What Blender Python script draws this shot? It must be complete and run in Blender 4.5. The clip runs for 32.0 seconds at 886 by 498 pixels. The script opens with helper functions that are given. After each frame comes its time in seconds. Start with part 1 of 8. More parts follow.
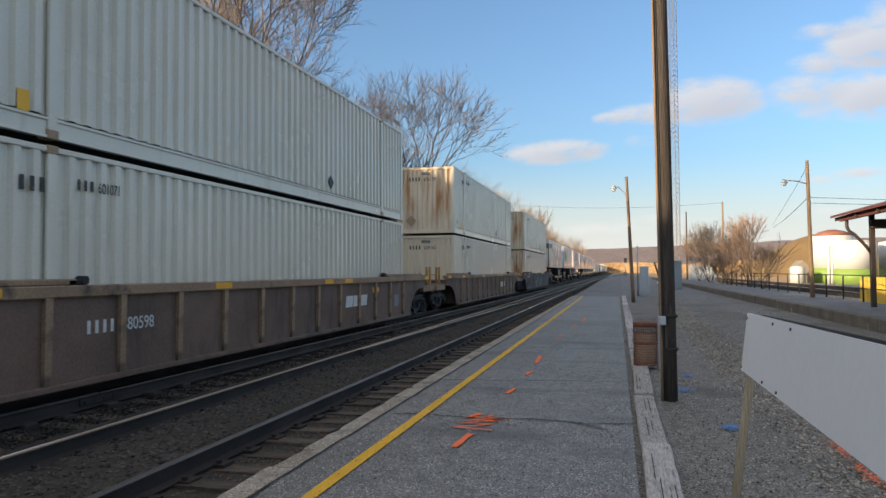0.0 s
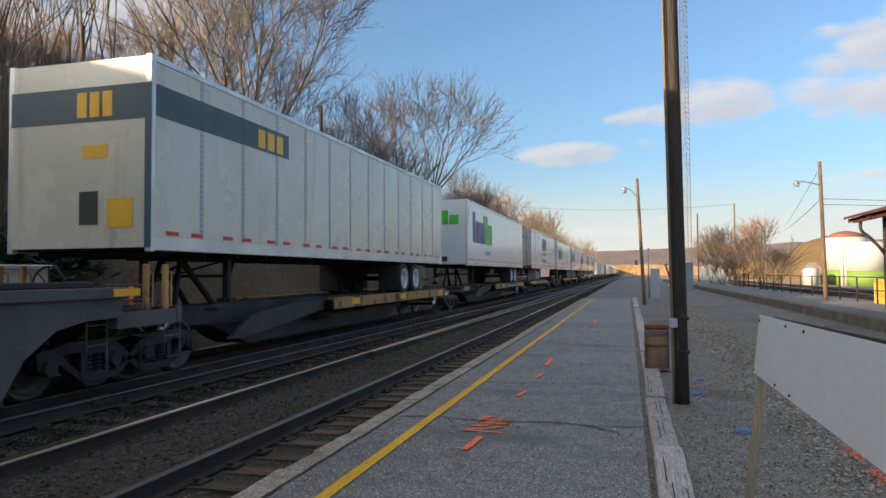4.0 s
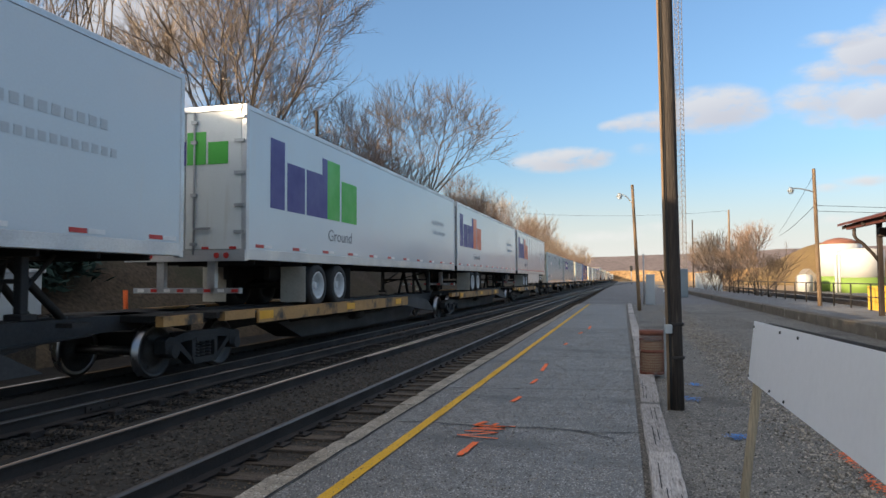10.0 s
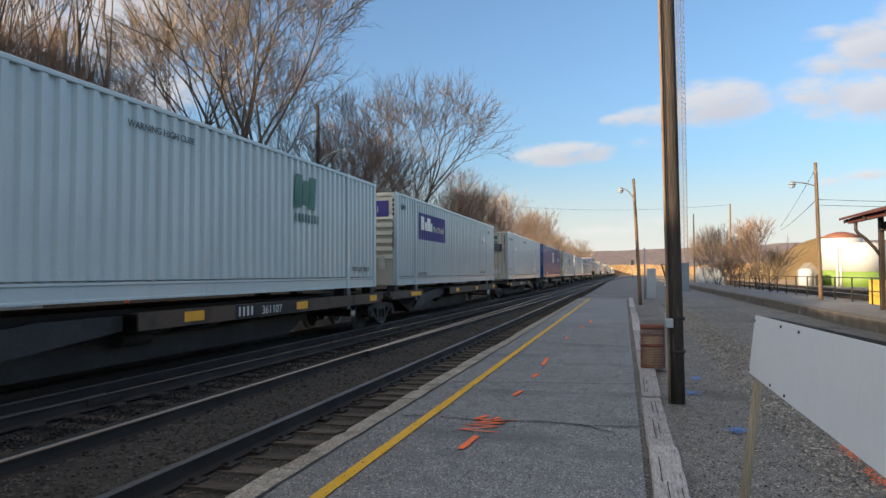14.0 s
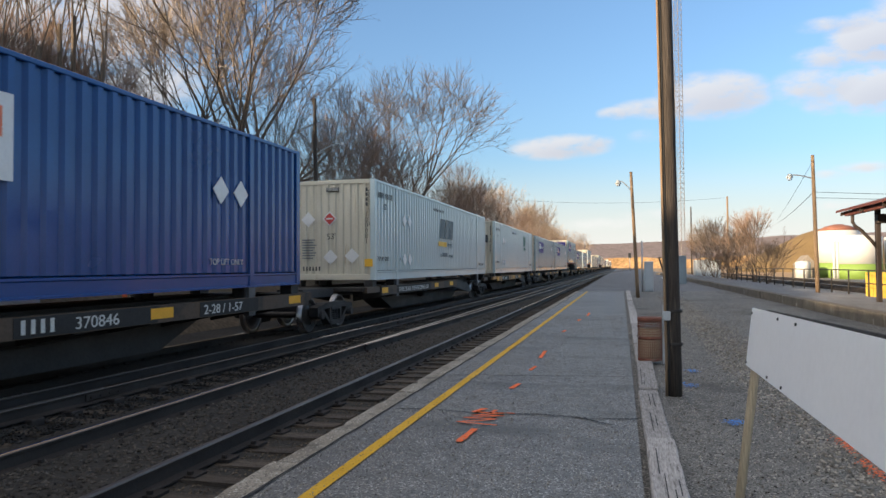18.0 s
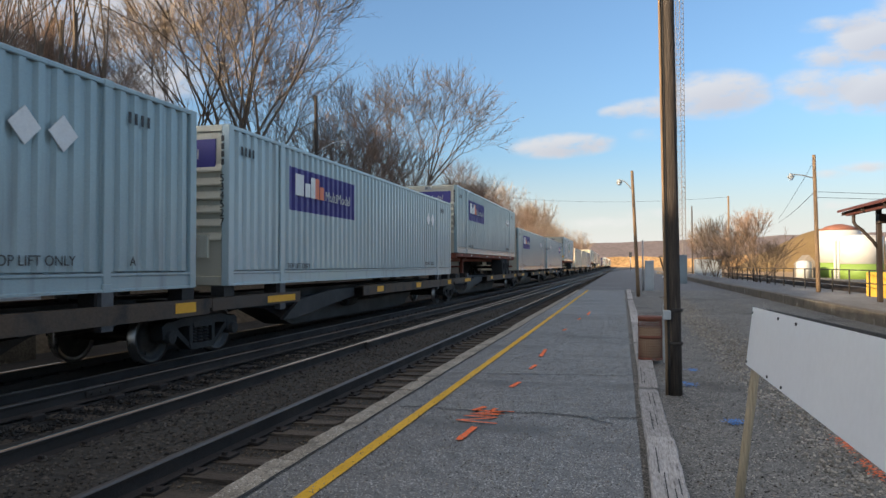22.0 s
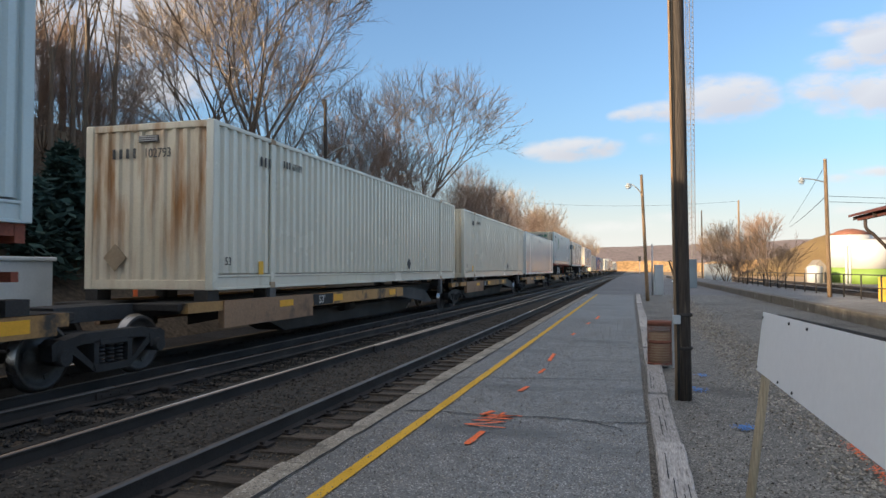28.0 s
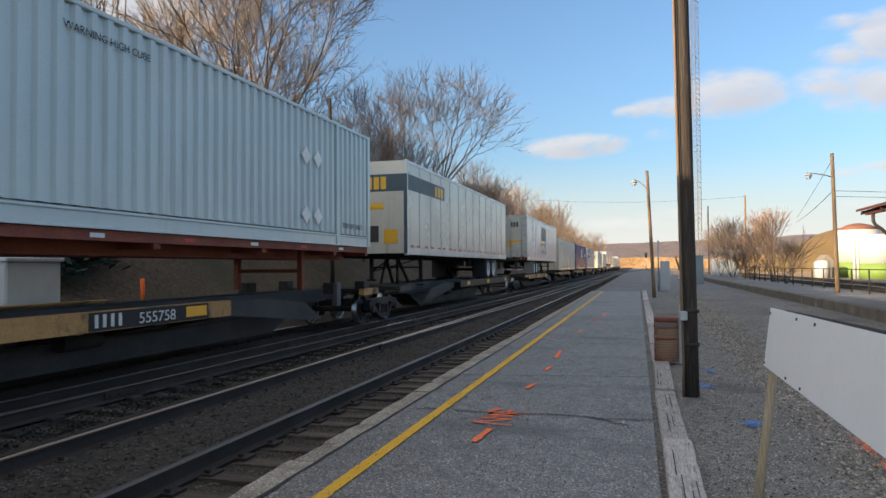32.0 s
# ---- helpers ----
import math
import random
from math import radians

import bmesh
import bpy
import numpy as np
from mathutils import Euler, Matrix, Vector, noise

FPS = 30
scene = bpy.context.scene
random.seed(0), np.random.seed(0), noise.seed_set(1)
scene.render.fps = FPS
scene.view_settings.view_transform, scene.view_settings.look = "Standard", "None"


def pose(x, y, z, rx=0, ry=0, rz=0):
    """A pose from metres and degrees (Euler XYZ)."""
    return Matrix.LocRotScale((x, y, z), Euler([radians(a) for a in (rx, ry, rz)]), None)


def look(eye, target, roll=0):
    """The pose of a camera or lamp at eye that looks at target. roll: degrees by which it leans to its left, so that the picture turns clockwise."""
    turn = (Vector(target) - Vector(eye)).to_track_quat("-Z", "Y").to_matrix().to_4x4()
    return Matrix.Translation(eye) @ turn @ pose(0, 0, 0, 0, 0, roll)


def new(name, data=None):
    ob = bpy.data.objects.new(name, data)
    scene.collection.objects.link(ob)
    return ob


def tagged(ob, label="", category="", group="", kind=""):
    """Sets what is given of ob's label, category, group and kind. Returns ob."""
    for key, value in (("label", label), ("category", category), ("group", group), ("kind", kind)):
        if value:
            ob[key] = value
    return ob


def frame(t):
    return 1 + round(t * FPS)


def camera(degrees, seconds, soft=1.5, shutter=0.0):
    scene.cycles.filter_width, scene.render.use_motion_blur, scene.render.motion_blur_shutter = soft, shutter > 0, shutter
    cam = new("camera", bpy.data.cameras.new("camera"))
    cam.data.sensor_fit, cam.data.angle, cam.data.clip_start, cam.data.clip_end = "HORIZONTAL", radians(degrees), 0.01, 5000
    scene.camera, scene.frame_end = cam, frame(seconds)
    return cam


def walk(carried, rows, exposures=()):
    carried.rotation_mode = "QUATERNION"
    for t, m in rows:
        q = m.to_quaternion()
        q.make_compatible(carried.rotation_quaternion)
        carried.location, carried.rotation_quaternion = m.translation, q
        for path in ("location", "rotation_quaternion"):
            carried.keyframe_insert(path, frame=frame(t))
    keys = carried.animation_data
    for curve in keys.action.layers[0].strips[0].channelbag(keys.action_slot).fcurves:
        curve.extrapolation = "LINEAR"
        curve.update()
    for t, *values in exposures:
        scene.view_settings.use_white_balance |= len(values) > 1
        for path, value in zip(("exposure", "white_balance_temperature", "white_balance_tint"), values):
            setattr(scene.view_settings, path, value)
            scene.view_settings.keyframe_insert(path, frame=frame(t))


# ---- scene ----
cam = camera(66.0, 32.0, shutter=0.04)
EYE = (0.0, 0.0, 1.54)

# seconds, degrees left of the track, degrees up, roll
PATH = [
    (0, 14.27, 1.91, -0.36), (0.5, 14.35, 1.97, -0.55), (1, 14.55, 1.80, -0.45), (1.5, 14.60, 1.93, -0.34),
    (2, 14.75, 2.02, -0.23), (2.5, 14.96, 2.04, -0.25), (3, 15.02, 2.08, -0.25), (3.5, 15.06, 2.11, -0.41),
    (5.5, 15.21, 2.21, -0.40), (6, 15.21, 2.29, -0.41), (6.5, 15.21, 2.32, -0.35), (7, 15.21, 2.37, -0.40),
    (7.5, 15.22, 2.41, -0.37), (8, 15.13, 2.48, -0.51), (8.5, 14.84, 2.61, -0.34), (9, 14.71, 2.56, -0.24),
    (9.5, 14.69, 2.56, -0.27), (10, 14.73, 2.56, -0.26), (10.5, 14.81, 2.50, -0.23), (11, 14.89, 2.36, -0.23),
    (11.5, 14.89, 2.30, -0.24), (12, 14.91, 2.22, -0.27), (12.5, 14.90, 2.15, -0.36), (13, 14.94, 2.05, -0.34),
    (13.5, 14.88, 2.06, -0.33), (14, 14.82, 2.07, -0.27), (14.5, 14.64, 2.08, -0.30), (16.5, 14.71, 1.54, -0.23),
    (17, 14.69, 1.52, -0.41), (17.5, 14.70, 1.53, -0.58), (18, 14.62, 1.52, -0.42), (18.5, 14.55, 1.48, -0.50),
    (19, 14.51, 1.52, -0.44), (19.5, 14.32, 1.51, -0.33), (20, 14.24, 1.47, -0.22), (20.5, 14.38, 1.39, -0.29),
    (21, 14.43, 1.33, -0.41), (21.5, 14.63, 1.32, -0.27), (22, 14.68, 1.37, -0.18), (22.5, 14.70, 1.43, -0.16),
    (23, 14.90, 1.47, 0.01), (23.5, 14.99, 1.48, 0.01), (24, 14.95, 1.46, -0.01), (24.5, 15.07, 1.33, -0.01),
    (25, 15.17, 1.22, -0.20), (25.5, 15.20, 1.23, -0.23), (27.5, 15.33, 1.54, -0.07), (28, 15.40, 1.69, -0.03),
    (28.5, 15.55, 2.07, 0.27), (29, 15.58, 2.03, -0.01), (29.5, 15.68, 1.81, -0.25), (30, 15.74, 1.60, -0.31),
    (30.5, 15.78, 1.57, -0.39), (31, 15.81, 1.56, -0.40), (31.5, 15.83, 1.52, -0.58), (32, 15.88, 1.51, -0.45),
]


def aim(yaw, up):
    a, b = radians(yaw), radians(up)
    return (EYE[0] - math.sin(a) * math.cos(b), EYE[1] + math.cos(a) * math.cos(b), EYE[2] + math.sin(b))


EXPOSURE, KELVIN = 1.96, 6950
walk(cam, [(t, look(EYE, aim(yaw, up), roll)) for t, yaw, up, roll in PATH],
     exposures=[(t, EXPOSURE + up, KELVIN, 7.5) for t, up in ((0, 0.0), (17, 0.0), (18, 0.12), (19.5, 0.04), (22, 0.0), (23, 0.02), (24, 0.16), (25, 0.27), (28, 0.12), (31, 0.04), (32, 0.06))])

# ---- world, sun ----
SUN_TURN, SUN_UP = 229.0, 13.6          # degrees clockwise from the track's far end; above the horizon
world = bpy.data.worlds.new("sky")
scene.world = world
world.use_nodes = True
wt = world.node_tree
wt.nodes.clear()


def wmath(op, a, b=None, c=None):
    n = wt.nodes.new("ShaderNodeMath")
    n.operation = op
    for i, v in enumerate((a, b, c)):
        if v is None:
            continue
        if isinstance(v, (int, float)):
            n.inputs[i].default_value = v
        else:
            wt.links.new(v, n.inputs[i])
    return n.outputs[0]


sky = wt.nodes.new("ShaderNodeTexSky")
sky.sky_type = "NISHITA"
sky.sun_disc = False
sky.sun_elevation = radians(SUN_UP)
sky.sun_rotation = radians(SUN_TURN)
sky.altitude = 100
sky.air_density, sky.dust_density, sky.ozone_density = 1.0, 3.2, 4.0
coord = wt.nodes.new("ShaderNodeTexCoord")
sep = wt.nodes.new("ShaderNodeSeparateXYZ")
wt.links.new(coord.outputs["Generated"], sep.inputs[0])
ahead = wmath("MAXIMUM", sep.outputs[1], 0.02)
cu = wmath("DIVIDE", sep.outputs[0], ahead)
cw = wmath("DIVIDE", sep.outputs[2], ahead)
# small clouds: across, up, half width, half height, weight
CLOUDS = [(0.127, 0.234, 0.060, 0.027, 1.0), (0.160, 0.229, 0.035, 0.018, 0.8), (0.055, 0.222, 0.055, 0.013, 0.8), (-0.005, 0.218, 0.022, 0.009, 0.7),
          (-0.085, 0.173, 0.060, 0.015, 0.95), (-0.050, 0.177, 0.035, 0.011, 0.8), (0.035, 0.183, 0.022, 0.010, 0.35),
          (0.330, 0.297, 0.050, 0.030, 1.0), (0.285, 0.275, 0.050, 0.014, 0.8), (0.275, 0.318, 0.040, 0.010, 0.6), (0.395, 0.325, 0.06, 0.04, 0.9),
          (0.250, 0.238, 0.045, 0.022, 0.7), (0.262, 0.214, 0.025, 0.014, 0.6), (0.325, 0.230, 0.050, 0.028, 1.0), (0.290, 0.226, 0.035, 0.016, 0.6),
          (0.316, 0.127, 0.035, 0.007, 0.7), (0.270, 0.119, 0.020, 0.006, 0.5), (0.270, 0.078, 0.040, 0.007, 0.5), (-0.015, 0.060, 0.055, 0.009, 0.5), (0.06, 0.072, 0.06, 0.007, 0.45),
          (-0.83, 0.455, 0.13, 0.085, 1.0), (-1.05, 0.43, 0.10, 0.08, 1.0), (-0.78, 0.315, 0.10, 0.035, 0.8), (-0.62, 0.55, 0.10, 0.04, 0.6),
          (-1.30, 0.40, 0.20, 0.10, 0.8), (0.62, 0.34, 0.2, 0.05, 0.8)]
total, shade = None, None
for u, w, a, b, k in CLOUDS:
    du = wmath("MULTIPLY", wmath("SUBTRACT", cu, u), 1 / a)
    dw = wmath("MULTIPLY", wmath("SUBTRACT", cw, w), 1 / b)
    r2 = wmath("ADD", wmath("MULTIPLY", du, du), wmath("MULTIPLY", dw, dw))
    m = wmath("MULTIPLY", wmath("MAXIMUM", wmath("SUBTRACT", 1.0, wmath("MULTIPLY", r2, 0.42)), 0.0), k)
    under = wmath("MULTIPLY", m, wmath("MULTIPLY_ADD", dw, -0.55, wmath("MULTIPLY_ADD", du, 0.25, 0.35)))
    total = m if total is None else wmath("MAXIMUM", total, m)
    shade = under if shade is None else wmath("MAXIMUM", shade, under)
comb = wt.nodes.new("ShaderNodeCombineXYZ")
wt.links.new(cu, comb.inputs[0])
wt.links.new(wmath("MULTIPLY", cw, 1.9), comb.inputs[1])
puff = wt.nodes.new("ShaderNodeTexNoise")
puff.inputs["Scale"].default_value = 22.0
puff.inputs["Detail"].default_value = 7.0
puff.inputs["Roughness"].default_value = 0.58
wt.links.new(comb.outputs[0], puff.inputs["Vector"])
dens = wmath("MULTIPLY", total, wmath("MULTIPLY_ADD", puff.outputs[0], 2.2, -0.25))
cover = wt.nodes.new("ShaderNodeMapRange")
cover.interpolation_type = "SMOOTHSTEP"
cover.inputs[1].default_value, cover.inputs[2].default_value = 0.10, 0.75
cover.inputs[3].default_value, cover.inputs[4].default_value = 0.0, 0.85
wt.links.new(dens, cover.inputs[0])
inside = wmath("MULTIPLY", cover.outputs[0], wmath("GREATER_THAN", sep.outputs[1], 0.05))
tone = wt.nodes.new("ShaderNodeMixRGB")
tone.inputs[1].default_value, tone.inputs[2].default_value = (2.6, 2.62, 2.85, 1), (1.85, 1.84, 2.2, 1)
wt.links.new(wmath("MINIMUM", wmath("MAXIMUM", shade, 0.0), 1.0), tone.inputs[0])
mix = wt.nodes.new("ShaderNodeMixRGB")
wt.links.new(inside, mix.inputs[0])
wt.links.new(sky.outputs[0], mix.inputs[1])
wt.links.new(tone.outputs[0], mix.inputs[2])
# broken sunlit cloud added out of view to brighten the ground, thickest high up
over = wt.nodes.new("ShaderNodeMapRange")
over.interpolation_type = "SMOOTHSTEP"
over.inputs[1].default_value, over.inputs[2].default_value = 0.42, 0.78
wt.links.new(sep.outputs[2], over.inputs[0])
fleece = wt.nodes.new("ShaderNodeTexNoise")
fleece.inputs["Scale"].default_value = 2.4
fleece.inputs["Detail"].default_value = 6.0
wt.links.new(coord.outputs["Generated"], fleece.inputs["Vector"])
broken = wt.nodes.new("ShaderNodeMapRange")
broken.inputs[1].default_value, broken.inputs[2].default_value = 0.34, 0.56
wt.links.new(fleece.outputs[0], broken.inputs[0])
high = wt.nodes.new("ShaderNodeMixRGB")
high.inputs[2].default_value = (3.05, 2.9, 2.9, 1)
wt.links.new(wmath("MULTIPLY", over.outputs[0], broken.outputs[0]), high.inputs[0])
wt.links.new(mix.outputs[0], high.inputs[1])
# pale haze all round the horizon
haze = wt.nodes.new("ShaderNodeMapRange")
haze.interpolation_type = "SMOOTHSTEP"
haze.inputs[1].default_value, haze.inputs[2].default_value = 0.0, 0.17
haze.inputs[3].default_value, haze.inputs[4].default_value = 0.85, 0.0
wt.links.new(sep.outputs[2], haze.inputs[0])
low_sky = wt.nodes.new("ShaderNodeMixRGB")
low_sky.inputs[2].default_value = (3.35, 3.4, 3.5, 1)
wt.links.new(haze.outputs[0], low_sky.inputs[0])
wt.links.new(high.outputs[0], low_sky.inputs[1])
back = wt.nodes.new("ShaderNodeBackground")
back.inputs[1].default_value = 0.075
wt.links.new(low_sky.outputs[0], back.inputs[0])
wout = wt.nodes.new("ShaderNodeOutputWorld")
wt.links.new(back.outputs[0], wout.inputs[0])

sun_data = bpy.data.lights.new("sun", "SUN")
sun_data.energy, sun_data.angle, sun_data.color = 2.7, radians(0.6), (1.0, 0.78, 0.55)
sun = new("sun", sun_data)
sa, sb = radians(SUN_TURN), radians(SUN_UP)
sun.matrix_world = look((0, 0, 60), (-math.sin(sa) * math.cos(sb), -math.cos(sa) * math.cos(sb), 60 - math.sin(sb)))

# ---- materials ----
def surface(name, base, other=None, scale=3.0, blend=0.5, rough=0.6, metal=0.0, bump=0.15, grain=60.0, stretch=(1, 1, 1),
            speck=0.12, stain=None, stain_at=(0.55, 0.75), stain_scale=1.5, stain_stretch=(1, 1, 1), island=0.0, each=0.0, spec=0.4,
            mid=None, stain_low=None):
    """A worn surface: a base colour that drifts to another, fine grain, stains and relief."""
    m = bpy.data.materials.new(name)
    m.use_nodes = True
    t = m.node_tree
    n, l = t.nodes, t.links
    p = n["Principled BSDF"]
    p.inputs["Metallic"].default_value = metal
    p.inputs["Specular IOR Level"].default_value = spec
    tc = n.new("ShaderNodeTexCoord")

    def noise_at(s, st, detail):
        mp = n.new("ShaderNodeMapping")
        mp.inputs["Scale"].default_value = st
        l.new(tc.outputs["Object"], mp.inputs["Vector"])
        nz = n.new("ShaderNodeTexNoise")
        nz.inputs["Scale"].default_value, nz.inputs["Detail"].default_value = s, detail
        nz.inputs["Roughness"].default_value = 0.6
        l.new(mp.outputs[0], nz.inputs["Vector"])
        return nz.outputs[0]

    def mixed(fac, a, b, mode="MIX"):
        x = n.new("ShaderNodeMixRGB")
        x.blend_type = mode
        for i, v in ((0, fac), (1, a), (2, b)):
            if isinstance(v, (int, float)):
                x.inputs[i].default_value = v
            elif isinstance(v, tuple):
                x.inputs[i].default_value = (*v, 1)
            else:
                l.new(v, x.inputs[i])
        return x.outputs[0]

    def ramp(fac, lo, hi, top=1.0, low=0.0):
        r = n.new("ShaderNodeMapRange")
        r.inputs[1].default_value, r.inputs[2].default_value, r.inputs[3].default_value, r.inputs[4].default_value = lo, hi, low, top
        l.new(fac, r.inputs[0])
        return r.outputs[0]

    other = other or tuple(c * 0.75 for c in base)
    large = noise_at(scale, stretch, 4)
    col = mixed(ramp(large, 0.5 - blend / 2, 0.5 + blend / 2), base, other)
    fine = noise_at(grain, stretch, 3)
    col = mixed(1.0, col, ramp(fine, 0.3, 0.7, 1 + speck, 1 - speck), "MULTIPLY")
    if mid:
        col = mixed(1.0, col, ramp(noise_at(mid[0], (1, 1, 1), 4), 0.35, 0.65, 1 + mid[1], 1 - mid[1]), "MULTIPLY")
    if stain:
        st = ramp(noise_at(stain_scale, stain_stretch, 6), *stain_at)
        if stain_low:
            xyz = n.new("ShaderNodeSeparateXYZ")
            l.new(tc.outputs["Object"], xyz.inputs[0])
            mul = n.new("ShaderNodeMath")
            mul.operation = "MULTIPLY"
            l.new(st, mul.inputs[0])
            l.new(ramp(xyz.outputs[2], stain_low[0], stain_low[1], 0.2, 1.0), mul.inputs[1])
            st = mul.outputs[0]
        col = mixed(st, col, stain)
    if island or each:
        src = n.new("ShaderNodeNewGeometry").outputs["Random Per Island"] if island else n.new("ShaderNodeObjectInfo").outputs["Random"]
        amount = island or each
        col = mixed(1.0, col, ramp(src, 0, 1, 1 + amount, 1 - amount), "MULTIPLY")
    l.new(col, p.inputs["Base Color"])
    l.new(ramp(large, 0.3, 0.7, min(1, rough + 0.12), max(0.05, rough - 0.1)), p.inputs["Roughness"])
    if bump:
        b = n.new("ShaderNodeBump")
        b.inputs["Strength"].default_value, b.inputs["Distance"].default_value = bump, 0.02
        l.new(fine, b.inputs["Height"])
        l.new(b.outputs[0], p.inputs["Normal"])
    return m


def aggregate(name, base, other, pale, dark, size, share=(0.10, 0.22), drift=0.35, rough=0.75, spec=0.5, stain=None, stain_at=(0.55, 0.7), stain_stretch=(1, 1, 1), stain_scale=0.8):
    """Bound or packed small stone: cells of pale and dark grains in a drifting binder, with stains."""
    m = bpy.data.materials.new(name)
    m.use_nodes = True
    n, l = m.node_tree.nodes, m.node_tree.links
    p = n["Principled BSDF"]
    p.inputs["Specular IOR Level"].default_value = spec
    tc = n.new("ShaderNodeTexCoord")

    def noise_at(scale, detail, stretch=(1, 1, 1)):
        mp = n.new("ShaderNodeMapping")
        mp.inputs["Scale"].default_value = stretch
        l.new(tc.outputs["Object"], mp.inputs["Vector"])
        nz = n.new("ShaderNodeTexNoise")
        nz.inputs["Scale"].default_value, nz.inputs["Detail"].default_value = scale, detail
        l.new(mp.outputs[0], nz.inputs["Vector"])
        return nz.outputs[0]

    def ramp(fac, lo, hi, low=0.0, top=1.0):
        r = n.new("ShaderNodeMapRange")
        for i, v in enumerate((lo, hi, low, top)):
            r.inputs[i + 1].default_value = v
        l.new(fac, r.inputs[0])
        return r.outputs[0]

    def mixed(fac, a, b, mode="MIX"):
        x = n.new("ShaderNodeMixRGB")
        x.blend_type = mode
        for i, v in ((0, fac), (1, a), (2, b)):
            if isinstance(v, (int, float)):
                x.inputs[i].default_value = v
            elif isinstance(v, tuple):
                x.inputs[i].default_value = (*v, 1)
            else:
                l.new(v, x.inputs[i])
        return x.outputs[0]

    cells = n.new("ShaderNodeTexVoronoi")
    cells.inputs["Scale"].default_value = 1 / size
    l.new(tc.outputs["Object"], cells.inputs["Vector"])
    pick = n.new("ShaderNodeSeparateColor")
    l.new(cells.outputs["Color"], pick.inputs[0])
    col = mixed(ramp(noise_at(drift, 5), 0.36, 0.64), base, other)
    col = mixed(ramp(pick.outputs[0], 1 - share[1], 1 - share[1] + 0.05), col, dark)
    col = mixed(ramp(pick.outputs[1], 1 - share[0], 1 - share[0] * 0.6), col, pale)
    col = mixed(1.0, col, ramp(noise_at(5.0, 5), 0.3, 0.7, 0.8, 1.2), "MULTIPLY")
    col = mixed(1.0, col, ramp(noise_at(70.0, 2), 0.3, 0.7, 0.72, 1.28), "MULTIPLY")
    if stain:
        col = mixed(ramp(noise_at(stain_scale, 6, stain_stretch), *stain_at), col, stain)
    l.new(col, p.inputs["Base Color"])
    l.new(ramp(pick.outputs[2], 0, 1, rough - 0.12, min(1, rough + 0.12)), p.inputs["Roughness"])
    b = n.new("ShaderNodeBump")
    b.inputs["Strength"].default_value, b.inputs["Distance"].default_value = 0.6, 0.006
    l.new(pick.outputs[2], b.inputs["Height"])
    l.new(b.outputs[0], p.inputs["Normal"])
    return m


ASPHALT = aggregate("asphalt", (0.16, 0.155, 0.145), (0.122, 0.118, 0.112), (0.44, 0.42, 0.39), (0.05, 0.048, 0.046), 0.0105, (0.11, 0.25), 0.45, 0.6, 0.75,
                    (0.075, 0.072, 0.068), (0.54, 0.68), (0.6, 1.5, 1), 0.7)
ASPHALT_PATCH = surface("asphalt_patch", (0.03, 0.03, 0.032), None, 1.2, 0.4, 0.85, bump=0.4, grain=80, speck=0.3)
ASPHALT_DARK = surface("dark_asphalt", (0.175, 0.175, 0.18), (0.13, 0.13, 0.135), 0.4, 0.5, 0.9, bump=0.6, grain=50, speck=0.5, mid=(5, 0.25))
CONCRETE = aggregate("concrete", (0.34, 0.30, 0.245), (0.25, 0.215, 0.17), (0.5, 0.46, 0.40), (0.13, 0.115, 0.095), 0.012, (0.10, 0.16), 1.6, 0.9, 0.35,
                     (0.12, 0.105, 0.085), (0.55, 0.72), (1, 1, 1), 3.0)
OLD_CONCRETE = surface("old_dark_concrete", (0.17, 0.145, 0.115), (0.10, 0.086, 0.07), 1.6, 0.5, 0.95, bump=0.8, grain=25, speck=0.35,
                       stain=(0.42, 0.39, 0.34), stain_at=(0.62, 0.72), stain_scale=2.6)
YELLOW_LINE = surface("yellow_line", (0.74, 0.42, 0.025), (0.6, 0.33, 0.02), 1.5, 0.5, 0.75, bump=0.4, grain=70, speck=0.15,
                      stain=(0.16, 0.12, 0.05), stain_at=(0.64, 0.74), stain_scale=14)
ORANGE_PAINT = surface("orange_paint", (0.95, 0.19, 0.05), (0.85, 0.15, 0.04), 6, 0.5, 0.8, bump=0.3, grain=90, speck=0.3,
                       stain=(0.16, 0.13, 0.11), stain_at=(0.6, 0.68), stain_scale=45)
BLUE_PAINT = surface("blue_paint", (0.03, 0.24, 0.72), (0.08, 0.22, 0.5), 6, 0.5, 0.8, bump=0.3, grain=90, speck=0.25)
GRAVEL = aggregate("gravel", (0.175, 0.166, 0.15), (0.13, 0.124, 0.114), (0.36, 0.34, 0.30), (0.045, 0.043, 0.04), 0.012, (0.12, 0.24), 0.35, 0.85, 0.4,
                   (0.065, 0.06, 0.054), (0.56, 0.72), (1, 1, 1), 0.6)
BALLAST = surface("ballast", (0.045, 0.039, 0.032), (0.028, 0.024, 0.02), 0.5, 0.5, 0.95, bump=1.0, grain=22, speck=0.5,
                  stain=(0.035, 0.03, 0.024), stain_at=(0.5, 0.66), stain_scale=0.9)
# ballast under and beside the train, its deep shade put into the base colour
SHADED_BALLAST = surface("shaded_ballast", (0.022, 0.019, 0.017), (0.013, 0.012, 0.011), 0.5, 0.5, 0.9, bump=1.0, grain=22, speck=0.5)
SHADED_STONES = surface("shaded_stones", (0.04, 0.035, 0.03), (0.019, 0.017, 0.015), 1.1, 0.6, 0.9, bump=0.4, grain=40, speck=0.25, island=0.6)
STONES = surface("ballast_stones", (0.095, 0.08, 0.064), (0.043, 0.036, 0.03), 1.1, 0.6, 0.9, bump=0.4, grain=40, speck=0.25, island=0.6)
